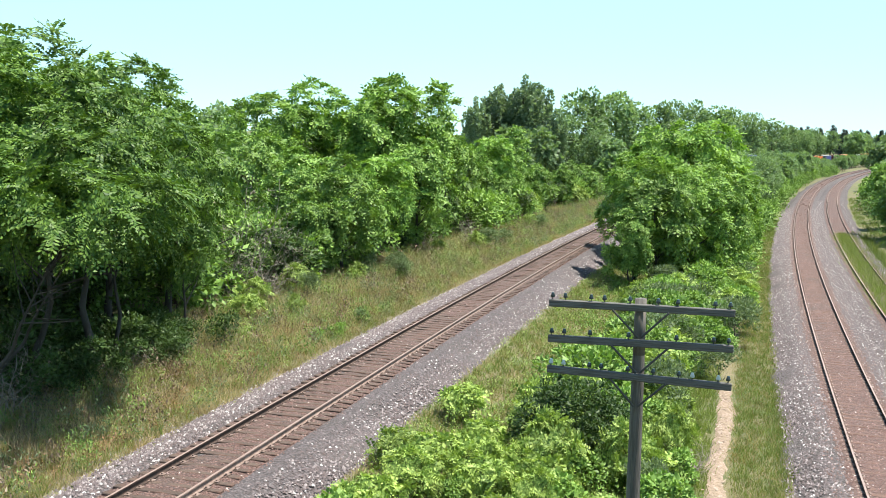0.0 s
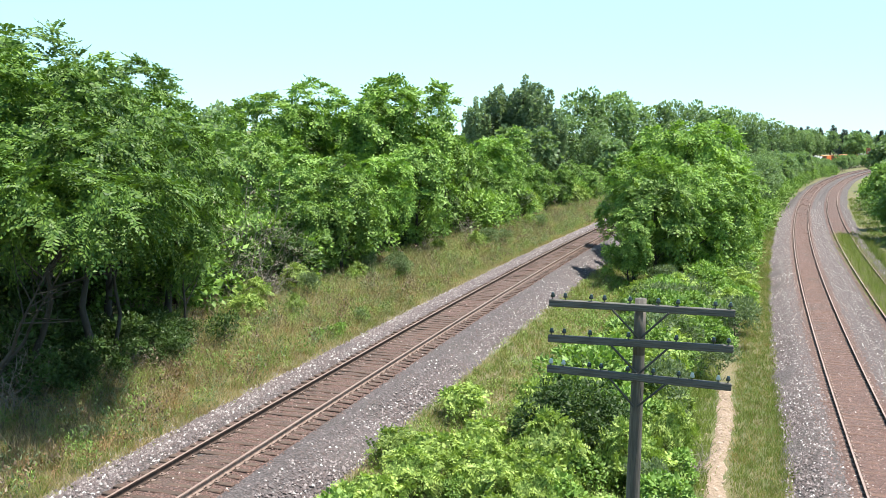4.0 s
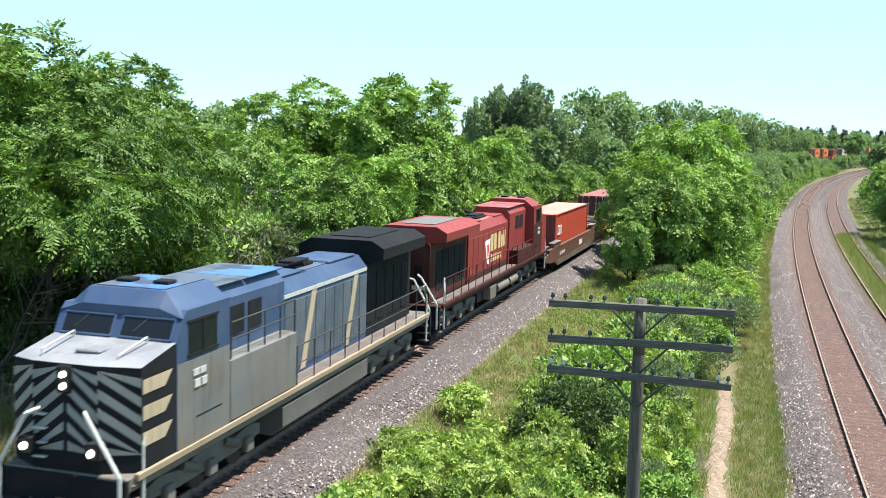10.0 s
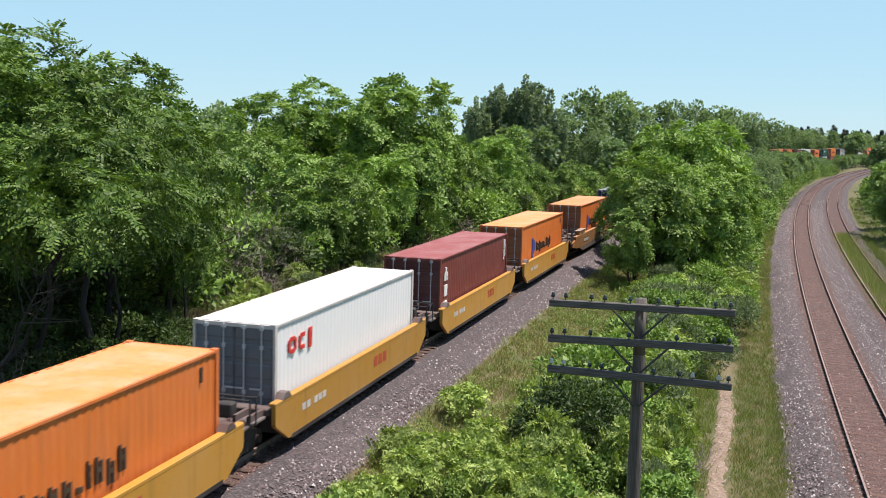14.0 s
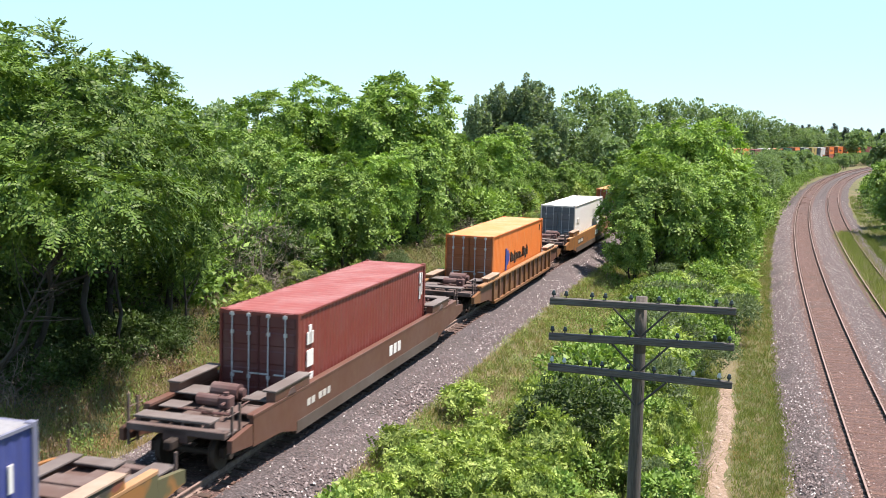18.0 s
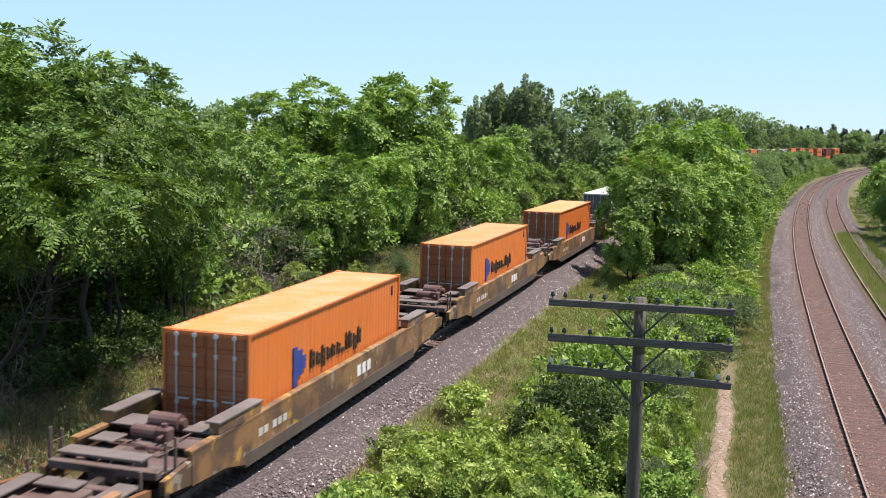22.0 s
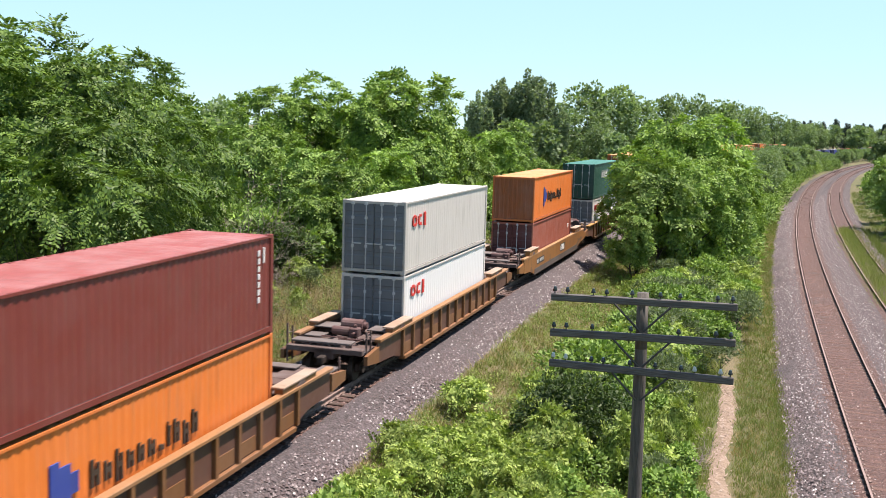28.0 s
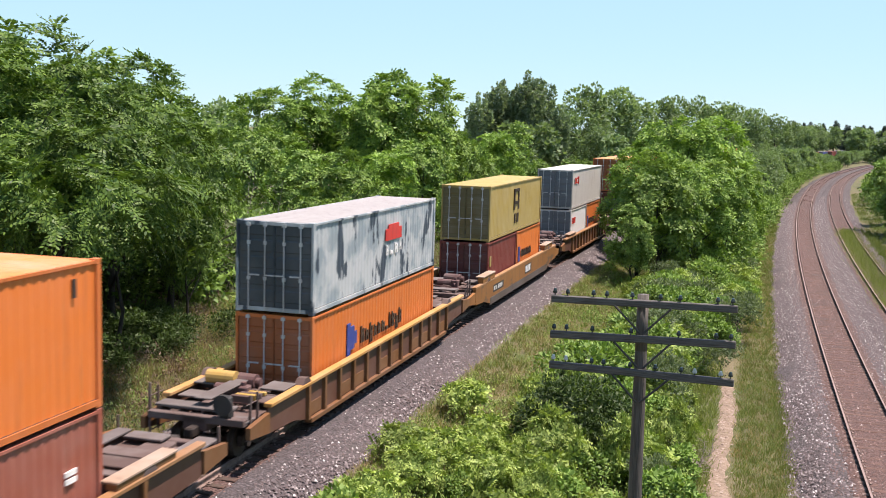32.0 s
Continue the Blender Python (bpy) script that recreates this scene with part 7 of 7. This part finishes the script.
    # bogies
    for yc in (-6.6, 6.6):
        b = lp("bogie", Build().cbox(-1.0, 1.0, yc - 1.9, yc + 1.9, 0.7, 0.98, 0.05), RUNNING_GEAR, lab="grimy three-axle bogie")
        for dy in (-1.95, 0.0, 1.95):
            w = Build()
            for sx in (-1, 1):
                w.tube((sx * 0.68, yc + dy, 0.53), (sx * 0.83, yc + dy, 0.53), 0.53, n=24).tube((sx * 0.83, yc + dy, 0.53), (sx * 1.16, yc + dy, 0.53), 0.19, n=12)
            lp("wheelset", w, WHEEL_STEEL, b)
        for sx in (-1, 1):
            x0, x1 = sorted((sx * 0.98, sx * 1.14))
            lp("side_frame", Build().prism([(yc - 2.75, 0.62), (yc - 2.75, 0.88), (yc - 2.2, 1.0), (yc - 1.2, 0.86), (yc - 0.6, 1.0), (yc + 0.6, 1.0), (yc + 1.2, 0.86), (yc + 2.2, 1.0), (yc + 2.75, 0.88), (yc + 2.75, 0.62), (yc + 1.4, 0.5), (yc - 1.4, 0.5)], "x", x0, x1), BOGIE_DUST, b)
            for dy in (-1.95, 0.0, 1.95):
                lp("axle_box", Build().cbox(sx * 1.2 - 0.09, sx * 1.2 + 0.09, yc + dy - 0.2, yc + dy + 0.2, 0.36, 0.74, 0.04), BOGIE_DUST, b)
            for dy in (-1.0, 1.0):
                lp("brake_cylinder", Build().tube((sx * 1.12, yc + dy - 0.25, 0.95), (sx * 1.24, yc + dy + 0.25, 0.78), 0.12, n=10), BOGIE_DUST, b)
    # nose and cab
    nose = Build()
    ring = [(-0.75, -10.5), (0.75, -10.5), (1.5, -10.1), (1.5, -8.7), (-1.5, -8.7), (-1.5, -10.1)]
    tops = [3.55, 3.55, 3.50, 3.74, 3.74, 3.50]
    n = len(ring)
    nose.add([(x, y, 1.5) for x, y in ring] + [(x, y, z) for (x, y), z in zip(ring, tops)], [(i, (i + 1) % n, n + (i + 1) % n, n + i) for i in range(n)] + [tuple(range(n, 2 * n)), tuple(range(n))])
    nose_ob = lp("nose", nose, LOCO_BLACK if striped else upper, lab="short blunt nose" + (" with pale chevrons" if striped else ""))
    lp("nose_top", Build().add([(x * 1.0, y, z + 0.006) for (x, y), z in zip(ring, tops)], [tuple(range(n))]), NOSE_PALE if striped else upper, nose_ob)
    for x in (-0.9, 0.9):
        lp("nose_grab_rail", Build().tube((x, -10.0, 3.67), (x, -8.9, 3.84), 0.022, n=6).tube((x, -10.0, 3.67), (x, -10.0, 3.5), 0.022, n=6).tube((x, -8.9, 3.84), (x, -8.9, 3.68), 0.022, n=6), LOCO_RAIL, nose_ob)
    lp("nose_hatch", Build().cbox(-0.3, 0.3, -9.75, -9.2, 3.60, 3.68, 0.03, Matrix.Translation((0, 0, 0.0))), NOSE_PALE if striped else upper, nose_ob)
    cab = Build()
    cw = 1.52
    prof = [(-8.75, 1.5), (-8.75, 3.72), (-8.45, 4.2), (-8.3, 4.32), (-6.3, 4.32), (-6.3, 1.5)]
    cab.prism(prof, "x", -cw, cw)
    cab_ob = lp("cab", cab, upper, lab="wide driver's cab")
    lp("cab_lower", Build().box(-cw - 0.006, cw + 0.006, -8.72, -6.32, 1.52, 3.3), lower, cab_ob)
    roof = loft([(-8.5, [(-cw, 4.18), (cw, 4.18), (0.95, 4.35), (-0.95, 4.35)]), (-8.2, [(-cw, 4.22), (cw, 4.22), (0.95, 4.66), (-0.95, 4.66)]), (-6.25, [(-cw, 4.22), (cw, 4.22), (0.95, 4.66), (-0.95, 4.66)])])
    lp("cab_roof", roof, upper, cab_ob, "sloping cab roof")
    for sx in (-1, 1):
        a, b = sorted((sx * 0.1, sx * 1.36))
        def on_shield(x, u):
            return (x, -8.755 + 0.3 * u - 0.02, 3.72 + 0.48 * u)
        f = [on_shield(a, 0.10), on_shield(b, 0.10), on_shield(b, 0.90), on_shield(a, 0.90)]
        lp("windscreen", Build().add(f, [(0, 1, 2, 3)]), CAB_GLASS, cab_ob, "dark windscreen pane")
        fr = Build()
        for i in range(4):
            fr.tube(f[i], f[(i + 1) % 4], 0.028, n=6)
        lp("windscreen_frame", fr, upper, cab_ob)
        lp("wiper", Build().tube(on_shield((a + b) / 2, 0.9), on_shield((a + b) / 2 - 0.3, 0.35), 0.014, n=4), DARK_STEEL, cab_ob)
        x0, x1 = sorted((sx * cw, sx * (cw + 0.012)))
        for y0, y1 in ((-8.25, -7.62), (-7.54, -6.95)):
            lp("side_window", Build().box(x0, x1, y0, y1, 3.42, 4.06), CAB_GLASS, cab_ob, "dark sliding side window")
        x2, x3 = sorted((sx * cw, sx * (cw + 0.03)))
        lp("window_frame", Build().box(x2, x3, -8.31, -6.89, 4.06, 4.11).box(x2, x3, -8.31, -6.89, 3.37, 3.42).box(x2, x3, -7.62, -7.54, 3.42, 4.06), LOCO_BLACK, cab_ob)
        lp("number_board", Build().box(x2, x3, -8.0, -7.75, 2.70, 2.86).box(x2, x3, -7.68, -7.45, 2.70, 2.86).box(x2, x3, -8.05, -7.8, 2.95, 3.08).box(x2, x3, -7.74, -7.5, 2.95, 3.08), LOCO_RAIL, cab_ob, "white number bars")
        lp("cab_door_seam", Build().box(x2, x3 - 0.015 * sx, -7.9, -6.7, 2.08, 2.10), LOCO_BLACK, cab_ob)
        if striped:
            for i in range(3):
                z = 2.0 + i * 0.50
                y0 = -10.05
                x4, x5 = sorted((sx * 1.5, sx * 1.51))
                lp("side_stripe", Build().prism([(y0, z), (y0 + 0.85, z), (y0 + 1.15, z + 0.27), (y0, z + 0.27)], "x", x4, x5), LOCO_PALE, nose_ob, "cream slanting stripe")
    if striped:
        for sx in (-1, 1):
            for i in range(7):
                z = 1.4 + i * 0.36
                pts = [(sx * 0.05, z + 0.52), (sx * 0.05, z + 0.70), (sx * 0.75, z + 0.18), (sx * 0.75, z)]
                pts = [(x, min(max(q, 1.88), 3.51)) for x, q in pts]
                if max(q for _, q in pts) - min(q for _, q in pts) > 0.05:
                    lp("chevron", Build().prism(pts, "y", -10.512, -10.49), LOCO_SILVER, nose_ob, "silver slanting chevron stripe")
                pts = [(0.0, z + 0.12), (0.0, z + 0.30), (0.85, z - 0.25), (0.85, z - 0.43)]
                pts = [(u, min(max(q, 1.88), 3.47)) for u, q in pts]
                if max(q for _, q in pts) - min(q for _, q in pts) > 0.05:
                    def corner(u, q, out):
                        d = u / 0.85
                        return (sx * (0.75 + 0.75 * d + 0.5 * out), -10.5 + 0.4 * d - 0.88 * out, q)
                    vs = [corner(u, q, 0.012) for u, q in pts] + [corner(u, q, -0.01) for u, q in pts]
                    lp("chevron", Build().add(vs, [(0, 1, 2, 3), (7, 6, 5, 4), (0, 4, 5, 1), (1, 5, 6, 2), (2, 6, 7, 3), (3, 7, 4, 0)]), LOCO_SILVER, nose_ob)
    lp("headlight_housing", Build().cbox(-0.17, 0.17, -10.56, -10.4, 3.0, 3.53, 0.03), LOCO_BLACK, nose_ob)
    for z in (3.14, 3.36):
        lp("headlight", Build().tube((0, -10.6, z), (0, -10.55, z), 0.06, n=14), LAMP_LIT if striped else CAB_GLASS, nose_ob, "lit round headlight" if striped else "unlit headlight")
    for sx in (-1, 1):
        lp("ditch_light_housing", Build().cbox(sx * 0.78 - 0.16, sx * 0.78 + 0.16, -10.78, -10.45, 1.84, 2.17, 0.03), LOCO_BLACK, nose_ob)
        lp("ditch_light", Build().tube((sx * 0.78, -10.82, 2.0), (sx * 0.78, -10.77, 2.0), 0.07, n=14), LAMP_LIT if striped else CAB_GLASS, nose_ob, "lit ditch light" if striped else "unlit ditch light")
    for i in range(4):
        lp("nose_step", Build().box(-0.72, -0.42, -10.6, -10.5, 1.75 + 0.27 * i, 1.78 + 0.27 * i), LOCO_RAIL, nose_ob)
    # hoods
    lp("auxiliary_hood", loft([(-6.3, hood_ring(1.05, 1.57, 4.45)), (-2.2, hood_ring(1.05, 1.57, 4.45))]), upper, lab="tall hood section behind the cab")
    worn = ROOF_BLUE if striped else ROOF_RED
    lp("roof_panel", Build().cbox(-0.98, 0.98, -6.2, -4.3, 4.45, 4.49, 0.015), worn, lab="worn roof panel")
    lp("roof_panel", Build().cbox(-0.98, 0.98, -4.25, -2.15, 4.45, 4.49, 0.015), worn, lab="worn roof panel")
    lp("roof_panel", Build().cbox(-0.85, 0.85, -8.1, -6.3, 4.66, 4.685, 0.01), worn, cab_ob)
    for x in (-0.5, 0.45):
        lp("roof_fitting", Build().cbox(x - 0.2, x + 0.2, -7.6, -7.2, 4.68, 4.76, 0.02), LOCO_BLACK, cab_ob)
    lp("roof_panel", Build().cbox(-0.6, 0.6, -2.1, 4.5, 4.12, 4.15, 0.015), worn, lab="worn hood roof")
    engine = lp("engine_hood", loft([(-2.2, hood_ring(0.98, 1.57, 4.12, 0.35)), (4.6, hood_ring(0.98, 1.57, 4.12, 0.35))]), upper, lab="long engine hood with doors")
    for sx in (-1, 1):
        x0, x1 = sorted((sx * 0.98, sx * 0.992))
        for i in range(9):
            y = -2.0 + 0.74 * i
            lp("hood_door", Build().cbox(sx * 0.985 - 0.012, sx * 0.985 + 0.012, y, y + 0.68, 1.75, 3.55, 0.008), HOOD_GREY if striped else upper, engine)
        x2, x3 = sorted((sx * 0.985, sx * 1.003))
        if striped:
            lp("hood_line", Build().box(x2, x3, -2.15, 4.55, 3.66, 3.76), LOCO_RAIL, engine, "white line along the hood")
            for y in (-0.9, 2.6):
                lp("slant_stripe", Build().prism([(y, 1.65), (y + 0.35, 1.65), (y + 1.15, 3.64), (y + 0.8, 3.64)], "x", x2, x3), LOCO_PALE, engine, "cream slanting stripe")
            if sx == 1:
                lp("cabinet", Build().cbox(1.0, 1.53, -6.28, -2.4, 1.57, 2.95, 0.03), lower, lab="grey equipment cabinet beside the hood")
                rail = Build().tube((1.5, -6.2, 3.75), (1.5, -2.5, 3.75), 0.022, n=6).tube((1.5, -6.2, 3.38), (1.5, -2.5, 3.38), 0.018, n=6)
                for i in range(5):
                    rail.tube((1.5, -6.2 + 0.925 * i, 2.95), (1.5, -6.2 + 0.925 * i, 3.75), 0.022, n=6)
                lp("cabinet_rail", rail, DARK_STEEL)
        else:
            if sx == -1:
                lp("cabinet", Build().cbox(-1.53, -1.0, -6.28, -2.4, 1.57, 2.3, 0.03), lower, lab="grimy equipment cabinet beside the hood")
            lp("lower_panel", Build().box(x2, x3, -2.1, 4.5, 1.6, 1.9), lower, engine)
            w = []
            for j, (u, q, s1, s2) in enumerate(((0.85, 2.62, 0.42, 0.80), (0.30, 2.62, 0.42, 0.80), (-0.45, 2.62, 0.46, 0.80), (-0.95, 2.62, 0.38, 0.60), (-1.25, 2.62, 0.18, 0.80), (-1.55, 2.62, 0.18, 0.80), (0.95, 2.1, 0.24, 0.36), (0.62, 2.1, 0.24, 0.30), (0.29, 2.1, 0.24, 0.34), (-0.04, 2.1, 0.24, 0.30), (-0.37, 2.1, 0.24, 0.30), (-0.72, 2.1, 0.26, 0.30))):
                w.append((u, q, s1, s2))
            for u, q, s1, s2 in w:
                lp("letter", Build().box(x2, x3 + 0.004 * sx, u, u + s1, q, q + s2), LETTER_CREAM, engine, "cream letter bar")
            lp("emblem", Build().prism([(1.5, 2.05), (1.75, 2.1), (2.15, 3.2), (1.35, 3.25)], "x", x2, x3), BOX_PAINTS["mark_white"], engine, "pale emblem shape")
            lp("emblem", Build().prism([(1.58, 2.3), (1.7, 2.3), (1.85, 3.0), (1.5, 3.0)], "x", x2 - 0.002, x3 + 0.004 * sx), BOX_PAINTS["mark_red"], engine, "red emblem shape")
        for y0 in (-5.4, -4.4):
            a, b = sorted((sx * 1.05, sx * 1.075))
            lp("louvre", Build().box(a, b, y0, y0 + 0.75, 3.3, 3.95), LOCO_BLACK, lab="dark louvre")
    lp("exhaust_outlet", Build().cbox(-0.35, 0.35, 0.1, 1.5, 4.1, 4.26, 0.04).cbox(-0.28, 0.28, 0.25, 1.35, 4.25, 4.34, 0.03), LOCO_BLACK)
    lp("roof_hatch", Build().cbox(-0.7, 0.7, -1.9, -0.2, 4.12, 4.2, 0.03), upper, engine)
    lp("roof_hatch", Build().cbox(-0.7, 0.7, 1.9, 4.2, 4.12, 4.2, 0.03), upper, engine)
    lp("horn", Build().tube((0.2, 0.0, 4.25), (0.75, -0.1, 4.38), 0.04, 0.09, 8).tube((0.2, 0.1, 4.25), (0.75, 0.12, 4.38), 0.04, 0.09, 8), LOCO_BLACK)
    back = 9.7 if striped else 10.25
    rad = lp("radiator_section", loft([(4.6, hood_ring(0.9, 1.57, 3.92, 0.1)), (back, hood_ring(0.9, 1.57, 3.92, 0.1))]), LOCO_BLACK if striped else LOCO_DARK_RED, lab="radiator compartment at the rear")
    wing = [(-1.0, 3.9), (1.0, 3.9), (1.52, 3.98), (1.54, 4.32), (1.1, 4.55), (-1.1, 4.55), (-1.54, 4.32), (-1.52, 3.98)]
    lp("radiator_wing", loft([(4.7, wing), (back - 0.2, wing)]), LOCO_BLACK if striped else upper, rad, "overhanging radiator roof")
    lp("radiator_grille", Build().cbox(-0.74, 0.74, 5.6, back - 1.1, 4.555, 4.585, 0.01), LOCO_BLACK if striped else ROOF_GRILLE, rad, "roof grille")
    for sx in (-1, 1):
        a, b = sorted((sx * 0.90, sx * 0.92))
        for i in range(5):
            lp("screen", Build().box(a, b, 4.9 + 0.92 * i, 5.72 + 0.92 * i, 1.95, 3.5), LOCO_BLACK, rad, "black louvred screen")
    lp("end_window", Build().box(-0.6, -0.25, back, back + 0.015, 2.3, 3.0).box(0.25, 0.6, back, back + 0.015, 2.3, 3.0), LOCO_BLACK, rad)
    lp("end_number", Build().box(-0.75, -0.5, back, back + 0.012, 2.05, 2.22).box(-0.4, -0.15, back, back + 0.012, 2.05, 2.22).box(0.15, 0.4, back, back + 0.012, 2.05, 2.22), LOCO_RAIL, rad, "white number bars")
    # walkway rails
    for sx in (-1, 1):
        y0 = -2.3 if (striped and sx == 1) else -6.0
        r = Build().tube((sx * 1.5, y0, 2.55), (sx * 1.5, 9.9, 2.55), 0.02, n=6).tube((sx * 1.5, y0, 2.1), (sx * 1.5, 9.9, 2.1), 0.014, n=5)
        rail_ob = lp("hand_rail", r, rails)
        n = int((9.9 - y0) / 1.15)
        for i in range(n + 1):
            y = y0 + (9.9 - y0) * i / n
            lp("rail_post", Build().tube((sx * 1.5, y, 1.5), (sx * 1.5, y, 2.56), 0.02, n=6), rails, rail_ob)
    return lo


loco_1 = locomotive("blue and grey diesel locomotive with chevron nose and lit lamps", False, LOCO_BLUE, LOCO_GREY, LOCO_GREY, TANK_GREY, True, DARK_STEEL, 1.10)
on_train(loco_1, 8.915 + 11.15 / 23.6, 7.0)
loco_2 = locomotive("red diesel locomotive running long hood first", True, LOCO_RED, LOCO_DARK_RED, LOCO_DARK_RED, LOCO_GREY, False, LOCO_DARK_RED, 1.035)
on_train(loco_2, 9.93 + 11.15 / 23.6, 7.0)


# ---- movement ----
def motions():
    for ob, u, half, up in MOVERS:
        walk(ob, [(t, train_pose(u, t, half, up)) for t in range(0, 33)])


motions()
